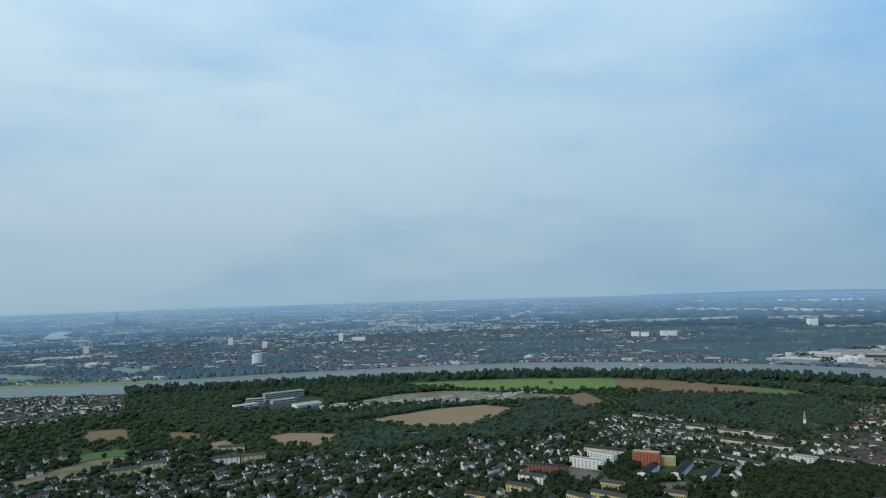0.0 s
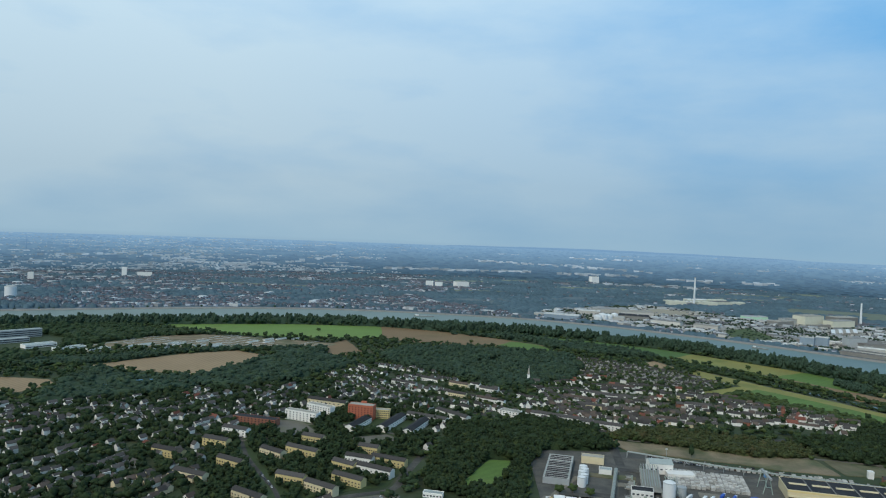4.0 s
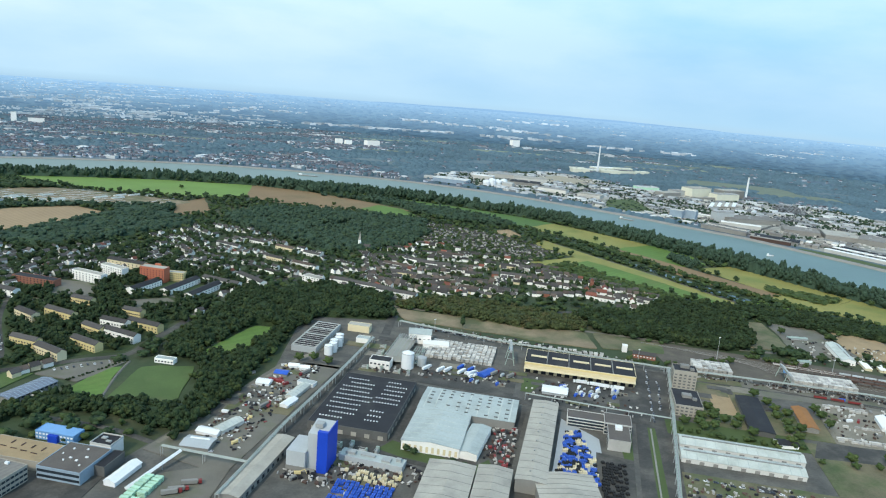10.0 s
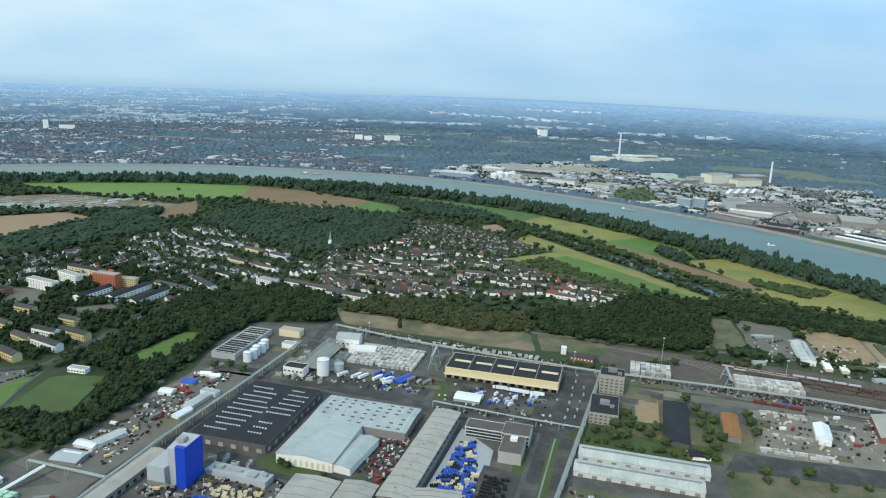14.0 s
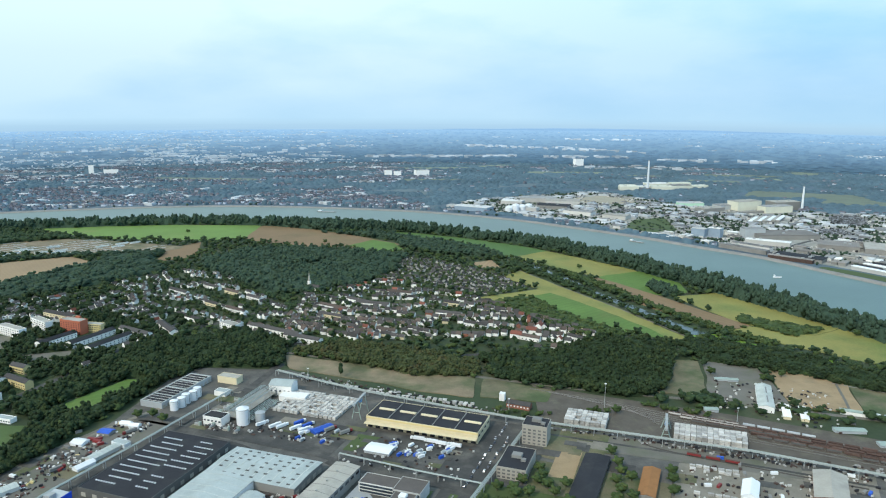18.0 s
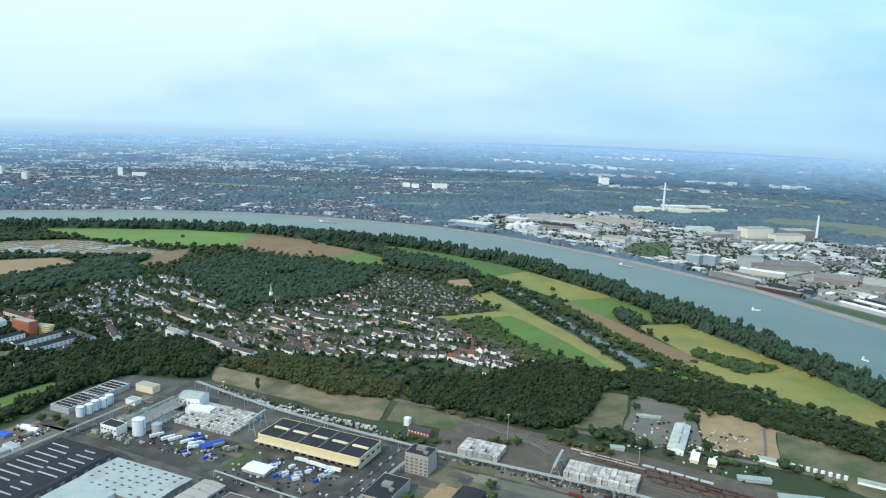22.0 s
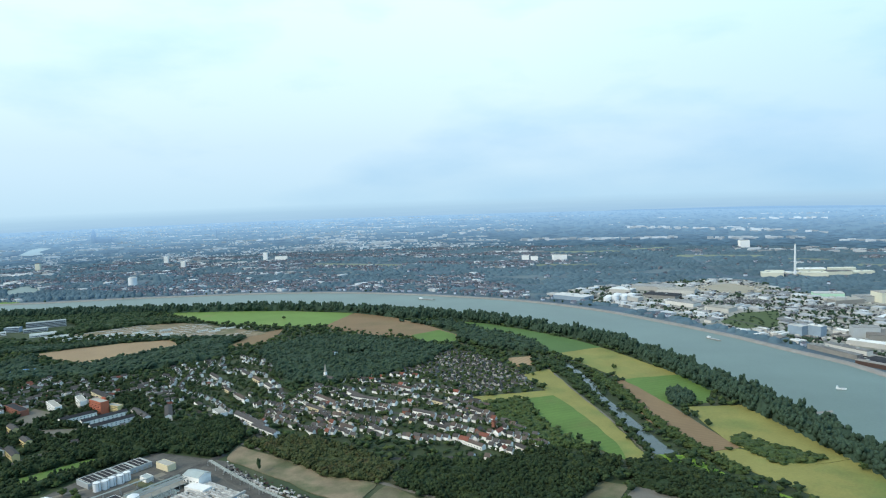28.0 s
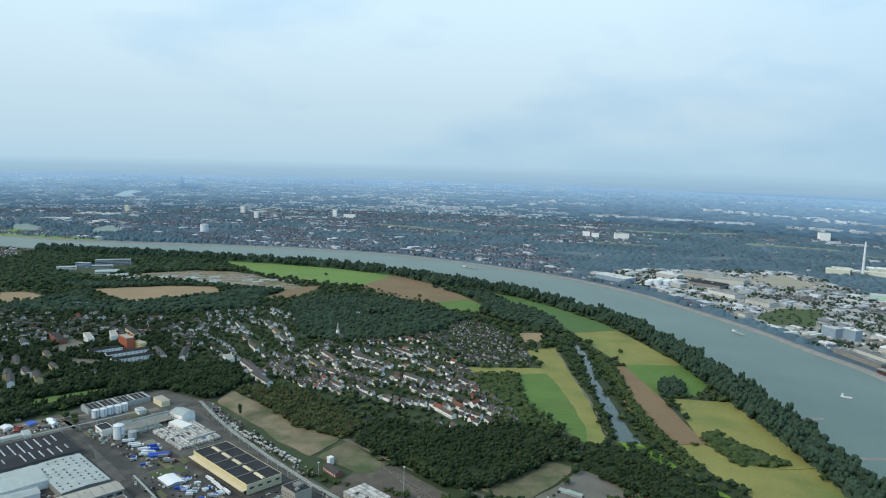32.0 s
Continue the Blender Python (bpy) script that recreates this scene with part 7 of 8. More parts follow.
HALL_PLOT = [(163, 652), (184, 612), (212, 605), (252, 645), (292, 703), (270, 709), (240, 702), (190, 690)]
gardens = [p for p in core_gardens + west_gardens if clear_of_terraces(*p[:2])]
order = rng.permutation(len(gardens))
single = [gardens[i] for i in order[:180]]
rest = [gardens[i] for i in order[180:]]
spread(tree_template(3, 9, 10, M_LEAF, "rounded green garden tree between houses"), single[0::3])
spread(tree_template(5, 11, 11, M_LEAF_DARK, "dark-green broad garden tree"), single[1::3])
spread(tree_template(8, 8, 8, M_LEAF_BROWN, "olive garden tree turning brown"), single[2::3])
mass("garden_trees", WOODTREES, [(x, y, -0.8, rng.uniform(7, 12), rng.uniform(5, 10)) for x, y, t in rest], M_LEAF, "green trees and shrubs in village gardens")
mass("garden_trees", MIDTREES, [(x + rng.uniform(-6, 6), y + rng.uniform(-6, 6), -1, rng.uniform(9, 16), rng.uniform(8, 14)) for x, y, t in sub_gardens + sub_gardens[::2] if not inside(HALL_PLOT, x, y) and all(math.dist((x, y), q[:2]) > 22 for q in OUTER_BLOCKS)], M_LEAF_NEAR, "dense dark trees between suburban houses")
mass("garden_trees", MIDTREES, [(x, y, -1, rng.uniform(8, 14), rng.uniform(6, 11)) for x, y, t in bank_gardens], M_LEAF_MID, "trees between houses near the river bank")
STREET = [(136, 662), (177, 689), (209, 699), (248, 712), (290, 723), (312, 765), (340, 818)]
STREET = along(STREET, 13) + along(STREET, -13)[::-1]
infill = [(x, y) for x, y in fill(SUBURB, 14, 0.5, skip=[STREET, HALL_PLOT, ESTATE] + [p for _, _, p in FIELDS]) if all(math.dist((x, y), h[:2]) > 9 for h in sub[::1] if abs(h[0] - x) < 10)]
mass("garden_trees", MIDTREES, [(x, y, -1, rng.uniform(9, 15), rng.uniform(8, 14)) for x, y in infill if all(math.dist((x, y), q[:2]) > 19 for q in OUTER_BLOCKS)], M_LEAF_NEAR, "leafy gardens of the suburb")
poplar = tree_template(12, 21, 7.5, M_LEAF_DARK, "tall dark poplar standing alone beside the works", 12, 1.0)
spread(poplar, [(668, 771, 0)])
spread(tree_template(14, 7, 8, M_LEAF_DARK, "small dark tree on the works' lawn"), [(*at(-15, -137), 0), (*at(-8, -140), 70), (*at(25, -146), 30), (*at(35, -150), 10)])
spread(tree_template(15, 10, 13, M_LEAF, "green tree between works buildings"), [(*at(252, 20), 0), (*at(262, 15), 60), (*at(270, 5), 30), (*at(250, -2), 90), (*at(283, -5), 10), (*at(306, 95), 20), (*at(-165, 11), 50), (*at(-152, 18), 10), (*at(-134, 12), 30), (*at(300, 190), 0), (*at(315, -12), 40), (*at(325, 0), 0), (*at(222, -2), 0), (*at(236, 0), 40), (*at(240, -8), 80), (*at(360, -30), 10), (*at(395, -20), 50), (*at(240, 15), 40), (*at(318, 60), 0), (*at(316, 42), 30), (*at(322, 28), 70), (*at(314, 75), 20), (*at(328, 52), 50), (*at(276, 22), 0), (*at(250, 40), 30), (*at(254, 28), 10), (*at(362, 60), 40), (*at(364, 40), 80), (*at(360, 75), 0), (*at(320, 12), 60), (*at(332, 20), 15)])
meadow = [(1030, 1400, 0), (820, 1480, 30), (640, 1620, 60), (240, 1700, 0), (300, 1800, 20), (860, 1480, 50), (880, 1430, 10), (1140, 1290, 0), (1290, 1190, 30), (1190, 700, 60), (1110, 720, 0), (1160, 690, 40), (1390, 830, 10), (1060, 1260, 20), (1010, 1290, 70)]
spread(tree_template(16, 11, 12, M_LEAF, "broad green tree on the meadow's edge"), meadow)
hedges = []
for p, q, n in ((at(330, 222), at(398, 212), 15), (at(215, -15), at(330, -20), 14), (at(330, -40), at(520, -20), 7), (at(180, 150), at(240, 162), 9), (at(275, 188), at(300, 186), 4), ((598, 866), (840, 756), 26), ((1180, 745), (1275, 660), 12), ((905, 1300), (1000, 1240), 10), ((690, 1578), (800, 1440), 14), ((448, 1700), (690, 1570), 12), ((860, 1390), (1030, 1410), 12)):
    for k in range(n):
        hedges.append((p[0] + (q[0] - p[0]) * k / n + rng.uniform(-4, 4), p[1] + (q[1] - p[1]) * k / n + rng.uniform(-4, 4), -0.6, rng.uniform(7, 11), rng.uniform(5, 9)))
mass("hedge_trees", WOODTREES, hedges, M_LEAF, "hedgerow trees along field edges", "hedge")

# trees fill what is left between fields, woods and houses
PLANT = pu([(-225, 165), (-90, 195), (60, 165), (225, 230), (640, 250), (640, -190), (210, -345), (-330, -345), (-320, -225), (-225, -215), (-190, -20)])
taken = [STREET, ALLOT, BANKSIDE, [(240, 640), (250, 650), (300, 712), (358, 700), (350, 600), (262, 618)]] + [p for _, _, p in FIELDS] + [g[3] for g in GROUNDS] + WOODS + [STREET, HALL_PLOT, CORE, WEST, SUBURB, PLANT, list(POND_L) + list(POND_R)[::-1], CLEARING]
LEFTOVER = [(-900, 560), (-1300, 1000), (-1300, 1440), (-800, 1430), (-640, 1560), (-740, 1830), (-470, 1850), (-133, 1940), (215, 1965), (480, 1920), (740, 1850), (915, 1735), (1095, 1590), (1210, 1420), (1298, 1257), (1358, 1090), (1412, 925), (1448, 790), (1474, 690), (1500, 540), (1300, 400), (1000, 640), (700, 820), (450, 700), (330, 540)]
scrub = fill(LEFTOVER, 15, 0.5, taken)
mass("scrub_trees", WOODTREES, [(x, y, -1, rng.uniform(11, 20), rng.uniform(7, 15)) for x, y in scrub[0::2]], M_LEAF_DARK, "dark-green trees and scrub between fields and gardens")
mass("scrub_trees", MIDTREES, [(x, y, -1, rng.uniform(9, 16), rng.uniform(5, 11)) for x, y in scrub[1::2]], M_LEAF, "green trees and scrub between fields and gardens")
patch("car_park", [(172, 1004), (216, 988), (233, 926), (184, 924)], M_GRAVEL, "grey car park beside apartment blocks", 0.6, "car park", rounded=False)
patch("car_park", [(262, 905), (318, 915), (336, 884), (290, 872)], M_GRAVEL, "grey forecourt between terraces", 0.61, "car park", rounded=False)
patch("lawn", tight([(105, 700), (115, 960), (160, 990), (330, 1060), (385, 975), (355, 880), (318, 795), (288, 735), (240, 722), (175, 702)]), mat("shaded_lawn", (0.045, 0.068, 0.024), var=0.3, scale=0.03, fine=0.5), "lawns between apartment blocks", 0.31, "lawn")
DARK_STREET = along([(177, 689), (175, 731), (162, 781), (144, 857), (135, 947)], 7) + along([(177, 689), (175, 731), (162, 781), (144, 857), (135, 947)], -7)[::-1]
estate = [(x, y) for x, y in fill(ESTATE, 8.6, 0.5, skip=[STREET, DARK_STREET, HALL_PLOT, [(172, 1004), (216, 988), (233, 926), (184, 924)], [(262, 905), (318, 915), (336, 884), (290, 872)]]) if all(max(abs((x - p[0]) * 0.72 - (y - p[1]) * 0.70) - p[2] / 2, abs((x - p[0]) * 0.70 + (y - p[1]) * 0.72) - 6.0) > 4.0 for p in ESTATE_BLOCKS[9:]) and all(math.dist((x, y), p[:2]) > p[2] * 0.45 for p in ESTATE_BLOCKS[:9])]
mass("estate_trees", WOODTREES, [(x, y, -1, rng.uniform(8, 14), rng.uniform(8, 14)) for x, y in estate if rng.random() < 0.95], M_LEAF_NEAR, "dark trees between apartment blocks")
mass("hedge_trees", THINTREES, [(244 + 48 * k / 16 + rng.uniform(-1, 1), 660 + 44 * k / 16 + rng.uniform(-1, 1), -0.3, 4.5, rng.uniform(2.5, 4.5)) for k in range(17)], M_LEAF_NEAR, "hedge between a car park and the training pitch", "hedge")
mass("garden_trees", WOODTREES, [(x, y, -1, rng.uniform(7, 11), rng.uniform(6, 11)) for x, y in fill(CORE, 19, 0.5) + fill(WEST, 15, 0.5) if clear_of_terraces(x, y, 10.0)], M_LEAF_DARK, "dark garden trees in the village")

# ---- beyond the river: harbour works ----
RT = -52.0


def far_hall(x, y, L, W, H, turn, wall, roof, label, units=0):
    b = root("industrial_hall", x, y, 0, turn, label, "industrial hall", "halls beyond the river")
    part("wall", Geo().box(-L / 2, -W / 2, 0, L / 2, W / 2, H), wall, b)
    part("roof", Geo().gable(-L / 2 - 0.4, -W / 2 - 0.4, L / 2 + 0.4, W / 2 + 0.4, H + 0.004, H + 1.5, 0.8), roof, b)
    for k in range(units):
        u, v = rng.uniform(-0.4, 0.4) * L, rng.uniform(-0.3, 0.3) * W
        part("roof_unit", Geo().box(u - 3, v - 2, H + 0.9, u + 3, v + 2, H + 3.5), M_STEEL, b)
    return b


WL, GL, BL = "white industrial hall beyond the river", "grey industrial hall beyond the river", "blue-and-white industrial hall on the river bank"
BIG = []


def big_hall(x, y, L, W, H, turn, w, r, lab):
    far_hall(x, y, L, W, H, turn, w, r, lab, 2)
    BIG.append((x, y, math.hypot(L, W) * 0.5))


big_hall(1085, 2110, 110, 50, 12, -35, M_FARBLUE, M_HALLROOF, BL)
big_hall(1040, 2150, 60, 30, 10, -35, M_HALLWALL, M_HALLROOF, WL)
big_hall(1340, 2290, 120, 60, 12, -18, M_HALLWALL, M_HALLROOF, WL)
big_hall(1400, 2215, 110, 60, 12, -18, M_HALLWALL, M_ROOF_GREY, "wide pale hall with a grey roof beyond the river")
big_hall(1345, 2130, 96, 56, 9, -30, M_GREY, M_ROOF_DARK, GL)
big_hall(1240, 2240, 70, 40, 10, -30, M_HALLWALL, M_HALLROOF, WL)
big_hall(1925, 2022, 90, 48, 27, 12, M_HALLCREAM, M_ROOF_GREY, "tall cream-fronted incineration plant hall")
big_hall(1988, 1958, 94, 40, 19, 6, M_HALLCREAM, M_HALLROOF, "long cream boiler hall of the incineration plant")
big_hall(2046, 2008, 88, 50, 25, 6, M_GREY, M_ROOF_GREY, "tall grey incineration plant hall")
big_hall(1862, 2036, 50, 40, 14, 12, M_LIGHTGREY, M_HALLROOF, "low grey wing of the incineration plant")
big_hall(1900, 1945, 90, 14, 6, 4, M_GREY, M_ROOF_GREY, GL)
big_hall(1556, 1600, 34, 20, 20, RT, M_FARBLUE, M_HALLROOF, "blue glazed office block on the bank")
big_hall(1592, 1588, 30, 20, 22, RT, M_FARBLUE, M_HALLROOF, "blue and white office block on the bank")
big_hall(1682, 1575, 52, 28, 22, -4, M_LIGHTGREY, M_HALLROOF, "pale blue-grey tall production block")
big_hall(1755, 1562, 150, 72, 11, -8, M_GREY, M_HALLBROWN, "wide hall with a brown-grey roof")
big_hall(1662, 1476, 96, 22, 10, -41, M_HALLWALL, M_HALLROOF, WL)
big_hall(1566, 1418, 112, 16, 9, -60, M_STONE, M_HALLROOF, "long beige hall along the embankment")
big_hall(1600, 1440, 90, 18, 9, -58, M_HALLWALL, M_HALLROOF, WL)
big_hall(1606, 1306, 88, 13, 8, -50, M_RUST, M_HALLBROWN, "red-brown brick works along the bank")
big_hall(1634, 1316, 96, 40, 8, -50, M_GREY, M_ROOF_DARK, "dark-roofed works hall behind the brick range")
big_hall(1800, 1420, 84, 70, 10, -36, M_STONE, M_HALLBROWN, "large flat brown-roofed assembly hall")
big_hall(1872, 1366, 78, 92, 11, -36, M_STONE, M_ROOF_GREY, "large flat grey-roofed assembly hall")
big_hall(1935, 1290, 110, 90, 12, RT, M_GREY, M_HALLBROWN, "large flat brown-roofed assembly hall")
big_hall(2010, 1190, 100, 84, 10, RT, M_GREY, M_HALLROOF, "large flat pale-roofed assembly hall")
big_hall(1712, 1150, 150, 13, 7, -67, M_HALLWALL, M_WHITEPAINT, WL)
big_hall(1730, 1158, 150, 16, 6, -67, M_GREY, M_ROOF_DARK, GL)
big_hall(1750, 1165, 150, 14, 7, -67, M_HALLWALL, M_HALLROOF, WL)
big_hall(1772, 1172, 140, 18, 7, -67, M_GREY, M_ROOF_DARK, GL)
big_hall(1795, 1182, 140, 16, 7, -67, M_HALLWALL, M_HALLROOF, WL)
big_hall(1790, 1010, 140, 40, 9, -67, M_GREY, M_ROOF_GREY, GL)
big_hall(1850, 1040, 140, 60, 9, -67, M_GREY, M_HALLROOF, GL)
for x, y, L, W, H, turn, k in ((1770, 2560, 70, 40, 14, -10, 0), (1850, 2590, 60, 34, 10, 8, 1), (1905, 2560, 84, 38, 12, -10, 0), (1992, 2590, 80, 40, 12, 4, 1), (2072, 2600, 70, 36, 9, 4, 0), (1930, 2670, 90, 40, 12, 0, 1), (2040, 2690, 84, 34, 10, 0, 0), (1800, 2640, 60, 30, 9, -6, 0)):
    big_hall(x, y, L, W, H, turn, M_HALLCREAM, (M_HALLCREAM, M_HALLROOF)[k], "cream works hall beneath a tall chimney")
big_hall(1250, 2080, 60, 30, 10, -35, M_HALLWALL, M_HALLROOF, WL)
big_hall(1380, 1990, 90, 36, 10, -45, M_HALLWALL, M_HALLROOF, WL)
big_hall(1460, 1900, 70, 40, 10, -45, M_HALLWALL, M_ROOF_GREY, WL)
big_hall(1800, 2128, 78, 40, 9, -5, M_GREENSTACK, M_HALLROOF, "pale green round-roofed hall")
big_hall(1800, 2000, 80, 40, 11, 15, M_GREY, M_ROOF_GREY, GL)
for k in range(7):
    far_hall(1822 + 15 * k, 1800 + 2 * k, 100, 11, 6, 48, M_GREY, (M_WHITEPAINT, M_ROOF_GREY)[k % 2], "narrow shed in a row of striped roofs", 0)
BIG.append((1868, 1805, 70))
REGION = [(1020, 2140), (1190, 1990), (1330, 1800), (1450, 1620), (1560, 1470), (1640, 1290), (1730, 1090), (1800, 900), (1830, 700), (2250, 700), (2330, 1300), (2260, 1880), (2120, 1900), (1880, 2090), (1740, 2210), (1660, 2480), (1500, 2480), (1100, 2330)]
PARK = [(1410, 1745), (1448, 1640), (1548, 1665), (1620, 1900), (1500, 1880)]
patch("field", tight([(1425, 1745), (1455, 1665), (1540, 1685), (1600, 1890), (1500, 1865)]), M_GRASS, "green open ground among the harbour works", 0.5)
patch("field", [(1612, 1222), (1655, 1150), (1700, 1010), (1740, 860), (1768, 868), (1726, 1030), (1690, 1150), (1640, 1240)], M_GRASS, "mown grass strip along the embankment", 0.52)
lot = patch("yard", REGION, mat("harbour_paving", (0.34, 0.325, 0.28), var=0.3, scale=0.03, fine=0.4, second=(0.17, 0.175, 0.14), amount=0.6), "paved grey ground of the harbour works", 0.2, "yard")
patch("yard", [(1440, 2330), (1490, 2210), (1620, 2180), (1700, 2290), (1600, 2390)], mat("sandy_storage_yard", (0.34, 0.30, 0.22), var=0.2, scale=0.02, fine=0.2), "wide sandy storage yard among the harbour works", 0.55, "yard", rounded=False)
BIG.append((1570, 2290, 100))
for i, pts in enumerate([[(1990, 1690), (2095, 1685), (2200, 1870), (2095, 1865)], [(1480, 2020), (1600, 1980), (1640, 2050), (1510, 2090)], [(1650, 1900), (1760, 1880), (1790, 1950), (1680, 1970)], [(1870, 1580), (1960, 1570), (1980, 1650), (1890, 1660)]]):
    patch("car_park", pts, M_ASPHALT, "dark asphalt car park filled with cars", 0.54 + 0.01 * i, "car park", rounded=False)
    BIG.append((sum(p[0] for p in pts) / 4, sum(p[1] for p in pts) / 4, 75 if i == 0 else 42))
    g, (p, q, r) = Geo(), (Vector(pts[0]), Vector(pts[1]), Vector(pts[3]))
    for a in range(9 if i else 14):
        for c in range(22):
            if rng.random() < 0.75:
                o = p + (q - p) * (c + 0.5) / 22 + (r - p) * (a + 0.5) / (9 if i else 14)
                g.box(o.x - 1.9, o.y - 1.0, 0.6, o.x + 1.9, o.y + 1.0, 1.9)
    tagged(part("parked_cars", g, M_CARS), "rows of small parked cars", "cars", kind="stuff")
for line in ([(1100, 2200), (1290, 2010), (1440, 1800), (1570, 1570), (1680, 1330), (1800, 1040)], [(1180, 2290), (1400, 2130), (1560, 1940), (1700, 1700), (1830, 1450), (1960, 1130)], [(1620, 2400), (1730, 2150), (1860, 1900), (1990, 1650), (2120, 1350)], [(1420, 1960), (1600, 2080), (1760, 2200)], [(1560, 1640), (1720, 1720), (1880, 1860), (2060, 1900)], [(1660, 1420), (1820, 1520), (2000, 1560), (2200, 1660)], [(1720, 1240), (1900, 1330), (2150, 1420)]):
    road(line, 11, M_ASPHALT, "asphalt street between the harbour works", 0.56)
for m, n, lab in ((M_PALLET, 900, "pale crates, tanks and containers between the harbour works"), (M_ROOF_DARK, 700, "dark stock and machines between the harbour works"), (M_CARS, 900, "cars and lorries between the harbour works")):
    g = Geo()
    while n:
        x, y = rng.uniform(1020, 2300), rng.uniform(800, 2480)
        if inside(REGION, x, y) and not inside(PARK, x, y) and noise.noise((x / 60.0, y / 60.0, 8.0)) > -0.15 and not any(math.dist((x, y), p[:2]) < p[2] * 0.7 for p in BIG):
            a, c, h, t = rng.uniform(1.6, 5.0), rng.uniform(1.0, 2.4), rng.uniform(1.2, 4.0), radians(RT + rng.choice([0, 90]))
            cc, ss = math.cos(t), math.sin(t)
            g.prism([(x + u * cc - v * ss, y + u * ss + v * cc) for u, v in ((-a, -c), (a, -c), (a, c), (-a, c))], 0.3, 0.6 + h)
            n -= 1
    tagged(part("yard_clutter", g, m), lab, "clutter", kind="stuff")
# parcels along the bank: halls in rows, stock, trees
joined, parcel_trees = [], []
ca, sa = math.cos(radians(RT)), math.sin(radians(RT))
halls = 0
cells = [(i * 46 + (j % 2) * 20, j * 38) for i in range(-30, 30) for j in range(-4, 34)]
cells = [(1560 + a * ca - d * sa, 1480 + a * sa + d * ca) for a, d in cells]
for x, y in sorted(cells, key=lambda p: math.dist(p, (900, 0))):
    if not inside(REGION, x, y) or inside(PARK, x, y) or any(math.dist((x, y), (p[0], p[1])) < p[2] + 10 for p in BIG):
        continue
    sort = rng.random()
    if sort < 0.34:
        parcel_trees += [(x + rng.uniform(-22, 22), y + rng.uniform(-18, 18), -1, rng.uniform(8, 14), rng.uniform(6, 11)) for k in range(9)]
        continue
    n = 1 if sort < 0.5 else int(rng.integers(2, 4))
    turn = RT + (90 if rng.random() < 0.3 else 0) + rng.uniform(-3, 3)
    k = int(rng.integers(0, 7))
    for m in range(n):
        L, W, H = rng.uniform(18, 36), rng.uniform(17, 27) / n, rng.uniform(3.5, 6.5)
        off = (m - (n - 1) / 2) * 31 / n
        hx, hy = x - off * math.sin(radians(turn)), y + off * math.cos(radians(turn))
        if halls > 215:
            joined.append((hx, hy, L, W, H, radians(turn)))
            continue
        halls += 1
        far_hall(hx, hy, L, W, H, turn, (M_HALLWALL, M_STONE, M_GREY, M_HALLWALL, M_WHITE, M_HALLWALL, M_GREY)[k], (M_HALLROOF, M_HALLBROWN, M_ROOF_GREY, M_HALLROOF, M_HALLROOF, M_ROOF_DARK, M_HALLBROWN)[k], (WL, "beige hall with a brown roof beyond the river", GL, "pale metal hall beyond the river", WL, "dark-roofed hall beyond the river", "grey hall with a brown roof beyond the river")[k], 0)
    parcel_trees += [(x + rng.uniform(-26, 26), y + rng.uniform(-22, 22), -1, rng.uniform(6, 10), rng.uniform(5, 9)) for q in range(3)]


def chimney(x, y, h, r, label):
    b = root("chimney", x, y, 0, 0, label, "chimney")
    part("shaft", Geo().cyl(0, 0, 0, h, r, 16, r * 0.6), M_TANKWHITE, b)
    part("rim", Geo().cyl(0, 0, h - 1.5, h + 0.5, r * 0.72, 16), M_STEEL, b)
    part("base", Geo().box(-r * 1.6, -r * 1.6, 0, r * 1.6, r * 1.6, 8), M_GREY, b)


chimney(1838, 2540, 112, 4.5, "tall pale concrete chimney among far works")
chimney(2088, 1972, 76, 4.0, "white incinerator chimney beyond the river")
for k in range(7):
    x, y = 1180 + 24 * (k % 4) + 8 * (k // 4), 2050 + 26 * (k // 4) + 12 * (k % 4)
    b = root("storage_tank", x, y, 0, 0, "white storage tank at the harbour", "tank", "harbour tanks")
    part("shell", Geo().cyl(0, 0, 0, 14 + 4 * (k % 2), 10.5, 20), M_TANKWHITE, b)
    part("roof", Geo().cyl(0, 0, 14 + 4 * (k % 2), 17 + 4 * (k % 2), 10.6, 20, 1.0), M_TANKWHITE, b)

# boats and jetties
def boat(x, y, turn, L, W, hull, label):
    b = root("barge", x, y, 0.1, turn, label, "boat", "boats on the river")
    part("hull", Geo().prism([(-L / 2, -W / 2), (L * 0.38, -W / 2), (L / 2, 0), (L * 0.38, W / 2), (-L / 2, W / 2)], 0, 1.8), hull, b)
    part("deck", Geo().box(-L * 0.25, -W * 0.38, 1.804, L * 0.36, W * 0.38, 2.3), M_LIGHTGREY, b)
    part("wheelhouse", Geo().box(-L * 0.44, -W * 0.4, 1.804, -L * 0.28, W * 0.4, 5.2), M_WHITEPAINT, b)


boat(1490, 1172, RT + 40, 16, 4, M_WHITEPAINT, "white excursion boat on the river")
boat(1370, 1545, -55, 40, 7, M_GREY, "long grey cargo barge on the river")
boat(1515, 900, -68, 11, 3.4, M_WHITEPAINT, "small white boat on the river")
boat(640, 2120, -20, 60, 9, M_GREY, "cargo barge on the upper river")
for x, y, t in ((1395, 1040, 20), (1440, 915, 15), (1472, 780, 12)):
    j = root("jetty", x, y, 0, t, "short stone groyne reaching into the river", "groyne", "groynes")
    part("dam", Geo().gable(-6, -4, 42, 4, 0.0, 1.9, 0.4), M_STONE, j)

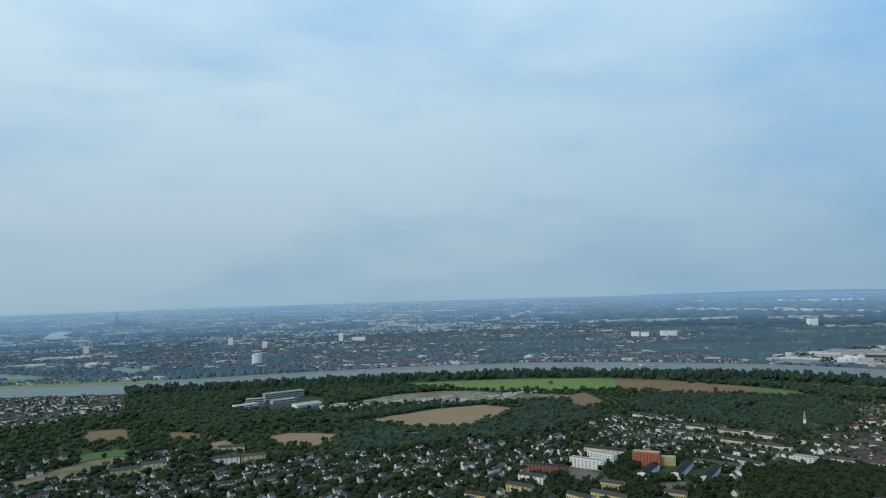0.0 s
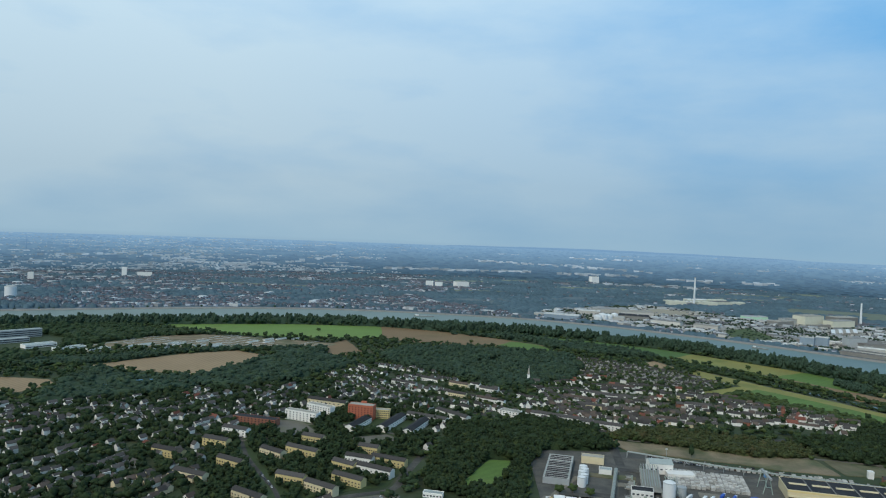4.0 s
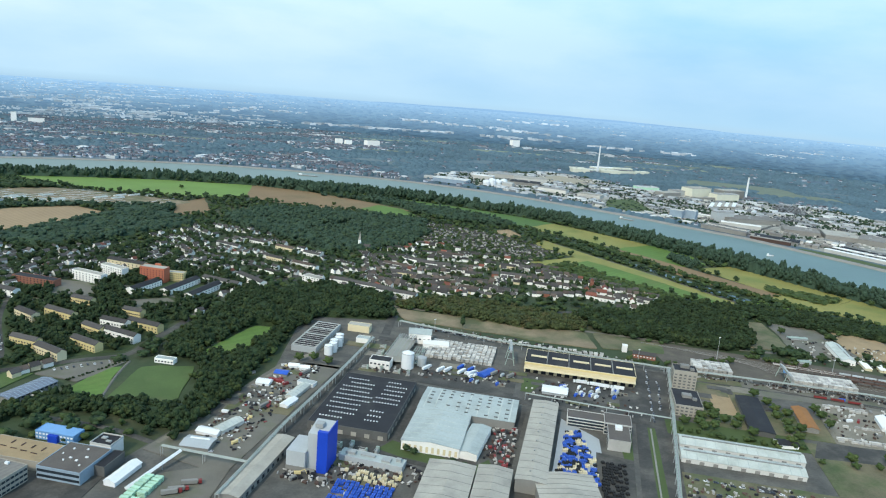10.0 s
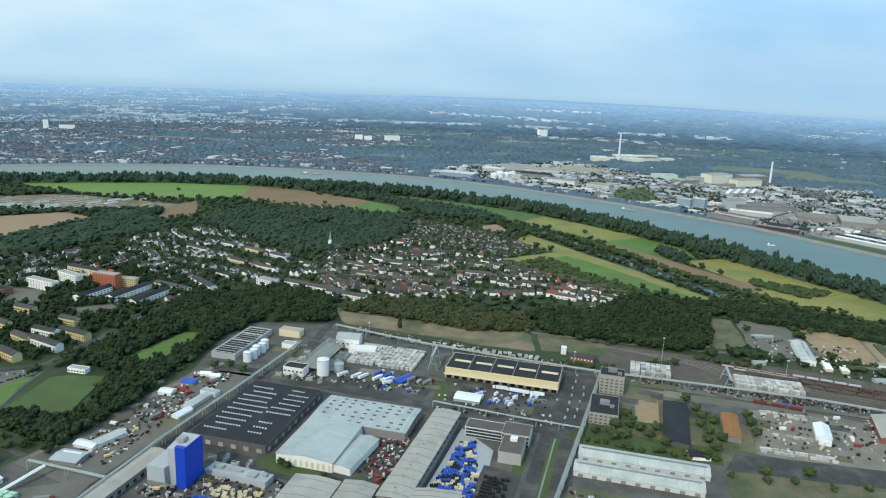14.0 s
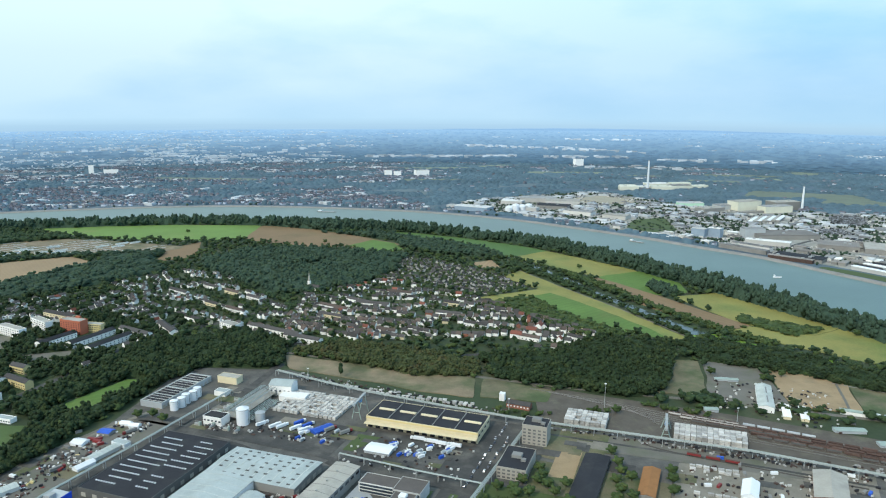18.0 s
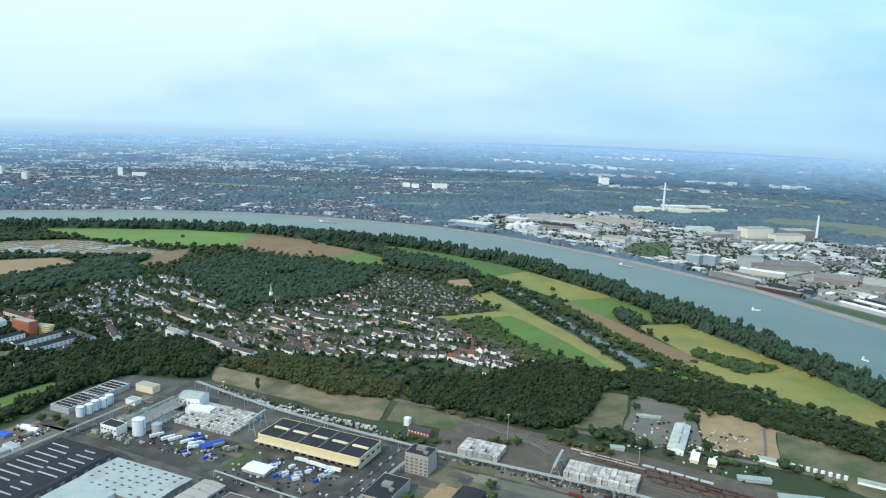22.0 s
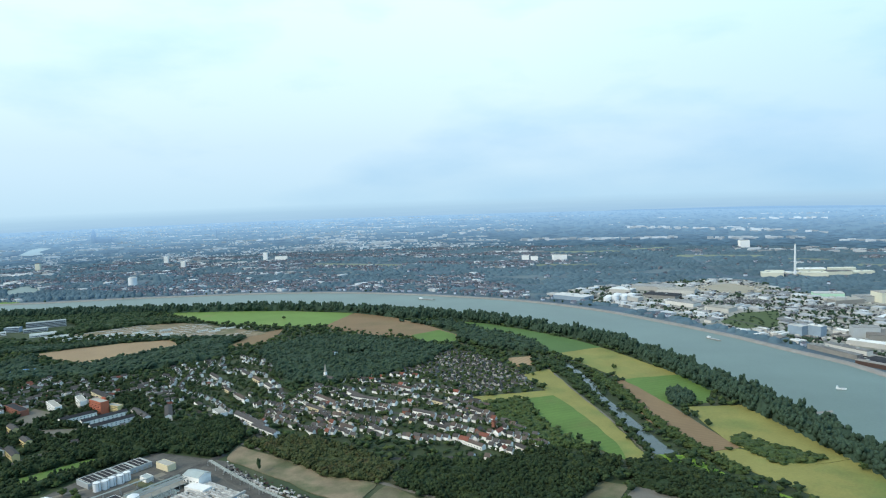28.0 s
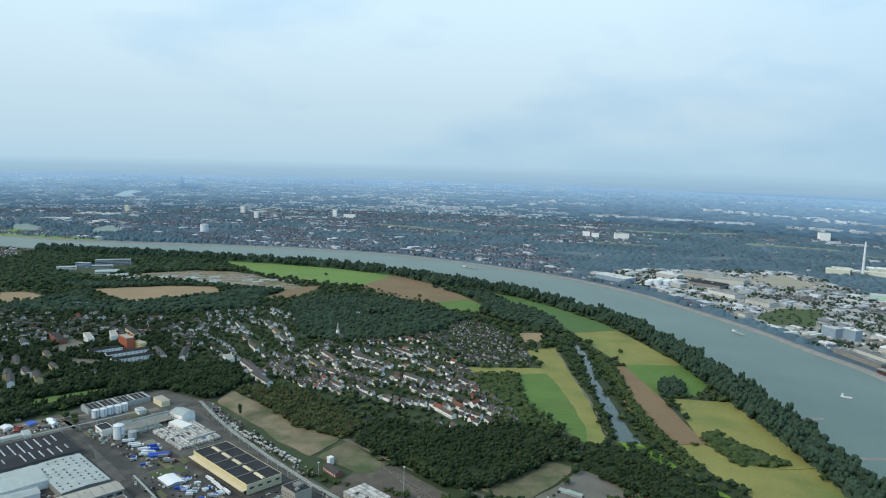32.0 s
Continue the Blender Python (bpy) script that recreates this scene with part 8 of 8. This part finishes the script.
# road bridge arches far up the river
b = root("arch_bridge", -95, 2420, 0, 20, "distant pale steel arch bridge", "bridge")
part("deck", Geo().box(-75, -6, 7, 75, 6, 8.6), M_STONE, b)
g = Geo()
for k in range(12):
    a0, a1 = math.pi * k / 12, math.pi * (k + 1) / 12
    g.tube((-30 * math.cos(a0), 0, 8 + 10 * math.sin(a0)), (-30 * math.cos(a1), 0, 8 + 10 * math.sin(a1)), 0.7, 5)
part("arch", g, M_STEEL, b)
for xx in (-70, 70):
    part("pier", Geo().box(xx - 3, -5, 0, xx + 3, 5, 7), M_STONE, b)


# ---- the far city: built-up patches, woods and fields in the haze ----
FAR_WOOD = [(606, 2913), (1030, 2961), (1552, 3209), (1530, 2751), (1207, 2513), (1010, 2215), (925, 2290), (794, 2635)]


def built(x, y):
    """Above nought in towns, below in woods; towns lie in long bands between the woods."""
    if inside(FAR_WOOD, x, y):
        return -1.0
    xs, ys = [p[0] for p in BANK_FAR], [p[1] for p in BANK_FAR]
    d = y - np.interp(x, xs[:BEND_OF_BANK + 2], ys[:BEND_OF_BANK + 2]) if x < 1250 else 1000
    if x < 950:
        belt = 0.45 if d < 330 else -0.05 if d < 420 else 0.12
        belt += 0.26 * min(1.0, max(0.0, (350 - x) / 500))
    else:
        belt = -0.12
    if x > 1350 and 1900 < y < 2900:
        belt -= 0.35
    return 1.0 * noise.noise((x / 380.0, y / 150.0, 3.1)) + 0.5 * noise.noise((x / 110.0, y / 80.0, 9.7)) + belt


def across(x, y):
    """Whether a place lies beyond the river's far bank."""
    xs, ys = [p[0] for p in BANK_FAR], [p[1] for p in BANK_FAR]
    if x > 1600:
        return x > np.interp(-y, [-q for q in ys[BEND_OF_BANK:]], xs[BEND_OF_BANK:]) + 70
    return y > np.interp(x, xs[:BEND_OF_BANK + 2], ys[:BEND_OF_BANK + 2]) + 60


FAR_FIELDS = []
for k, (x, y, L, W, turn) in enumerate([(1490, 3650, 250, 80, 0.5), (2830, 3030, 130, 90, 0.2), (2545, 2865, 130, 60, -0.9), (120, 3130, 520, 95, -0.22), (1080, 3000, 300, 70, -0.1), (1750, 3250, 420, 90, -0.2), (2330, 2300, 420, 170, -0.5), (2420, 2080, 320, 130, -0.6), (1150, 3560, 420, 70, 0.0), (2500, 3000, 380, 90, -0.3), (2850, 3080, 180, 110, 0.1), (2250, 2800, 260, 80, -0.4), (2060, 3050, 220, 70, -0.3)]):
    c, s = math.cos(turn), math.sin(turn)
    pts = [(x + a * c - d * s, y + a * s + d * c) for a, d in ((-L / 2, -W * 0.55), (L / 2, -W * 0.45), (L / 2 - 40, W * 0.5), (-L / 2 + 30, W * 0.6))]
    FAR_FIELDS.append(pts)
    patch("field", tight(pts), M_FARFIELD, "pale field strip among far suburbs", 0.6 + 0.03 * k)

gw, gr, gh = Geo(), Geo(), Geo()
far_woods, far_low = [], []


def simple_house(x, y, z, L, W, H, turn, flat):
    c, s = math.cos(turn), math.sin(turn)
    quad = [(x + a * c - d * s, y + a * s + d * c) for a, d in ((-L / 2, -W / 2), (L / 2, -W / 2), (L / 2, W / 2), (-L / 2, W / 2))]
    target = gh if flat else gw
    target.add([(a, d, z) for a, d in quad] + [(a, d, z + H) for a, d in quad], [(0, 1, 5, 4), (1, 2, 6, 5), (2, 3, 7, 6), (3, 0, 4, 7), (4, 5, 6, 7)])
    if not flat:
        p, q = (x - L / 2 * c, y - L / 2 * s), (x + L / 2 * c, y + L / 2 * s)
        gr.add([(quad[0][0], quad[0][1], z + H), (quad[1][0], quad[1][1], z + H), (quad[2][0], quad[2][1], z + H), (quad[3][0], quad[3][1], z + H), (p[0], p[1], z + H + 3.5), (q[0], q[1], z + H + 3.5)], [(0, 1, 5, 4), (2, 3, 4, 5), (1, 2, 5), (3, 0, 4)])


for x, y, L, W, H, turn in joined:
    simple_house(x, y, 0, L, W, H, turn, True)
for k in range(76000):
    a, r = radians(rng.uniform(8, 142)), math.sqrt(rng.uniform(1500.0 ** 2, 3900.0 ** 2))
    x, y = CX + r * math.cos(a), r * math.sin(a)
    if not across(x, y) or inside(REGION, x, y) or any(inside(p, x, y) for p in FAR_FIELDS) or any(math.dist((x, y), p[:2]) < p[2] for p in BIG) or any(inside(p, x, y) for p in LAGOONS):
        continue
    if inside(SPIT, x, y):
        far_low.append((x, y, -1, rng.uniform(16, 24), rng.uniform(10, 15)))
        continue
    f = built(x, y) - 0.16 * (x < 350)
    if f > 0.22:
        if rng.random() < 0.03 + 0.12 * (noise.noise((x / 300.0, y / 90.0, 21.0)) > 0.28):
            simple_house(x, y, 0, rng.uniform(18, 48), rng.uniform(10, 20), rng.uniform(5, 10), rng.choice([-0.5, 1.07]) + rng.uniform(-0.2, 0.2), True)
        elif rng.random() < 0.72:
            simple_house(x, y, 0, rng.uniform(8, 15), rng.uniform(6.5, 9), rng.uniform(4, 6.5), rng.uniform(0, 3.14), False)
        if rng.random() < 0.35:
            far_low.append((x + rng.uniform(-15, 15), y + rng.uniform(-15, 15), -1, rng.uniform(10, 18), rng.uniform(7, 13)))
    elif rng.random() < 0.012:
        simple_house(x, y, 0, rng.uniform(8, 17), rng.uniform(7, 10), rng.uniform(4, 8), rng.uniform(0, 3.14), False)
    elif noise.noise((x / 260.0, y / 120.0, 33.0)) < 0.30 and rng.random() < 0.48:
        far_woods.append((x, y, -2, rng.uniform(22, 36), rng.uniform(7, 11)))
# bands of white halls, warehouses and works in the far suburbs
BANDS = [((1711, 5526), (2722, 4637), 70, 260), ((1948, 4197), (2429, 4192), 34, 120), ((1178, 4342), (1802, 4336), 34, 90), ((853, 4392), (1183, 4389), 18, 80), ((-123, 4446), (203, 4444), 18, 80), ((2839, 6429), (3409, 6250), 26, 200), ((-1316, 4646), (-810, 5089), 16, 200), ((-983, 3508), (-347, 3104), 24, 160), ((-808, 5214), (-142, 4915), 18, 240), ((255, 4642), (679, 5985), 18, 200), ((-1499, 2620), (-921, 2560), 22, 110), ((-1540, 2860), (-1270, 2940), 26, 90), ((700, 3580), (1000, 3540), 16, 60), ((1900, 3480), (2500, 3300), 30, 160), ((2500, 3900), (3100, 3700), 30, 160)]
band_halls = []
for p, q, n, deep in BANDS:
    for k in range(n):
        t = rng.uniform(0, 1)
        band_halls.append((p[0] + (q[0] - p[0]) * t + rng.uniform(-30, 30), p[1] + (q[1] - p[1]) * t + rng.uniform(-0.5, 0.5) * deep))
for x, y in band_halls:
    if math.hypot(x - CX, y - CY) < R_FLAT:
        simple_house(x, y, 0, rng.uniform(20, 60), rng.uniform(12, 24), rng.uniform(5, 11), rng.uniform(-0.4, 0.4), True)
back, back_woods = Geo(), []
mid = (gw, gr, gh)
gw = gr = gh = back
for x, y in band_halls:
    if math.hypot(x - CX, y - CY) >= R_FLAT:
        px, py, pz = far_place(x, y, 0.0)
        near_by = math.hypot(px - CX, py - CY) / math.hypot(x - CX, y - CY)
        simple_house(px, py, pz - 1.5, rng.uniform(18, 52) * near_by, 14 * near_by, rng.uniform(7, 13) * near_by + 1.5, math.atan2(py - CY, px - CX) - 1.57 + rng.uniform(-0.2, 0.2), True)
for k in range(19000):
    a, r = radians(rng.uniform(10, 140)), R_FLAT + (R_END - R_FLAT) * rng.uniform(0, 0.97)
    x, y, z = CX + r * math.cos(a), r * math.sin(a), distance_height(r)
    f = built(x * 1.2, (r - R_FLAT) * 3 + 2000)
    small = 1.0 - 0.6 * (r - R_FLAT) / (R_END - R_FLAT)
    if f > 0.36:
        wide = rng.random() < 0.09
        simple_house(x, y, z - 1.5, (rng.uniform(30, 90) if wide else rng.uniform(6, 16)) * small, 8 * small, rng.uniform(3.0, 6.0) * small + 1.5, a - 1.57 + rng.uniform(-0.3, 0.3), True)
    elif rng.random() < 0.5:
        back_woods.append((x, y, z - 1.5, rng.uniform(30, 70) * small, rng.uniform(4.5, 8) * small))
gw, gr, gh = mid
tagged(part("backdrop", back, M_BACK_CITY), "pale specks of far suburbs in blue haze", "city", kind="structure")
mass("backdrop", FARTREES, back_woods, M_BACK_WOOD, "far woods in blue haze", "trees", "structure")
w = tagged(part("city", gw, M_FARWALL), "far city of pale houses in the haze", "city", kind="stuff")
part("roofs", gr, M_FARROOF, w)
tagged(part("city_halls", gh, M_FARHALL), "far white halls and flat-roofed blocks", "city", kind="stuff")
mass("far_woodland", FARTREES, far_woods, M_LEAF_FAR, "far woods between suburbs, coloured blue for haze")
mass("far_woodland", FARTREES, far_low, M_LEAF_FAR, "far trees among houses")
bank_trees = [(p[0] + rng.uniform(-8, 8) + 46 * 0.8, p[1] + rng.uniform(-8, 8) + 46 * 0.6, -1, rng.uniform(9, 15), rng.uniform(8, 13)) for p in smooth_line(BANK_FAR, 14) if rng.random() < 0.14]
mass("far_woodland", THINTREES, bank_trees, M_LEAF_MID, "line of trees along the far embankment")
# tall landmarks of the city
for x, y, L, W, H, lab in [(-413, 3390, 20, 16, 42, "tall tan apartment tower in the far city"), (-330, 3390, 60, 14, 22, "wide white apartment slab in the far city"), (900, 3160, 30, 16, 28, "white apartment tower in the far city"), (940, 3150, 30, 16, 24, "white apartment tower in the far city"), (1050, 3170, 60, 40, 26, "pale hospital block in the far city"), (1940, 3640, 46, 30, 34, "pale tower block in the far plain"), (-700, 3100, 20, 16, 34, "pale apartment tower in the far city"), (-900, 3300, 20, 16, 40, "pale apartment tower in the far city")]:
    block("tower_block", lab, "tower block", x, y, L, W, H, 10, M_WHITE, M_ROOF_GREY, 0.8, "far tower blocks")

parcel_trees += [(x, y, -1, rng.uniform(7, 12), rng.uniform(4, 8)) for x, y in fill(PARK, 16, 0.5) if rng.random() < 0.55]
mass("far_woodland", THINTREES, parcel_trees, M_LEAF_MID, "trees between the harbour works")

# landmarks on the skyline
b = root("storage_drum", -596, 2520, 0, 0, "wide white cylindrical grain store beyond the river", "silo")
part("shell", Geo().cyl(0, 0, 0, 32, 17, 24), M_TANKWHITE, b)
part("roof", Geo().cyl(0, 0, 32.004, 35, 17.2, 24, 12), M_HALLROOF, b)
# tower and cathedral use the backdrop material with its added haze glow
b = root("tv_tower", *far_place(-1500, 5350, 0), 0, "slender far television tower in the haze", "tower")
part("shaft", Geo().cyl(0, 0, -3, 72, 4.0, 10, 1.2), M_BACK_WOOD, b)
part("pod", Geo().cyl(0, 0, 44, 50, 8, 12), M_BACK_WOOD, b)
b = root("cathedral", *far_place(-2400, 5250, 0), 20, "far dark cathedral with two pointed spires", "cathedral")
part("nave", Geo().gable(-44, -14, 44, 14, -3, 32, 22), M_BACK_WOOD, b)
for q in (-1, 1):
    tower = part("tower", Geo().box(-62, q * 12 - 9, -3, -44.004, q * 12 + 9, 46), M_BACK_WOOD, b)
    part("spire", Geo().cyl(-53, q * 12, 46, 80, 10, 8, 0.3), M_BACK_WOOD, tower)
b = root("tower_block", -1440, 3075, 0, 10, "pale red apartment tower in the far city", "tower block", "far tower blocks")
part("wall", Geo().box(-11, -8, 0, 11, 8, 38), M_HALLCREAM, b)
part("roof", Geo().box(-8, -5, 38.004, 8, 5, 41), M_HALLROOF, b)

# sewage basins and glasshouses on the ground beside the tracks
b = root("settling_basin", 1342, 542, 0, -30, "rectangular basin of green water with a concrete rim", "basin")
part("rim", Geo().box(-9, -30, 0.3, 9, 30, 1.9), M_STONE, b)
part("water_surface", Geo().box(-8, -29, 1.904, 8, 29, 2.0), M_POND, b)
b = root("settling_basin", 1364, 530, 0, -30, "rectangular basin of green water with a concrete rim", "basin")
part("rim", Geo().box(-9, -30, 0.3, 9, 30, 1.9), M_STONE, b)
part("water_surface", Geo().box(-8, -29, 1.904, 8, 29, 2.0), M_POND, b)
for k in range(8):
    x, y = 1222 + 5.5 * k, 580 - 3.6 * k
    b = root("bulk_tank", x, y, 0, -33, "white bulk container in a row beside the tracks", "tank", "white bulk containers")
    part("shell", Geo().cyl(0, 0, 0.4, 4.5, 1.9, 12), M_TANKWHITE, b)
    part("lid", Geo().cyl(0, 0, 4.504, 5.1, 1.9, 12, 0.5), M_TANKWHITE, b)
for x, y, L in ((1206, 590, 34), (1290, 536, 50)):
    shed("storage_shed", "low pale green-roofed shed beside the tracks", "shed", x, y, L, 7, 4, 1.2, -33, M_WHITE, M_PIPE, "sheds beside the tracks")
road([(1237, 674), (1300, 620), (1356, 574)], 2.5, M_STONE, "pale footpath along the waste ground", 1.0, "path")
road([(1240, 670), (1210, 610), (1184, 568)], 5, M_GRAVEL, "gravel lane between waste plots", 1.0, "path")
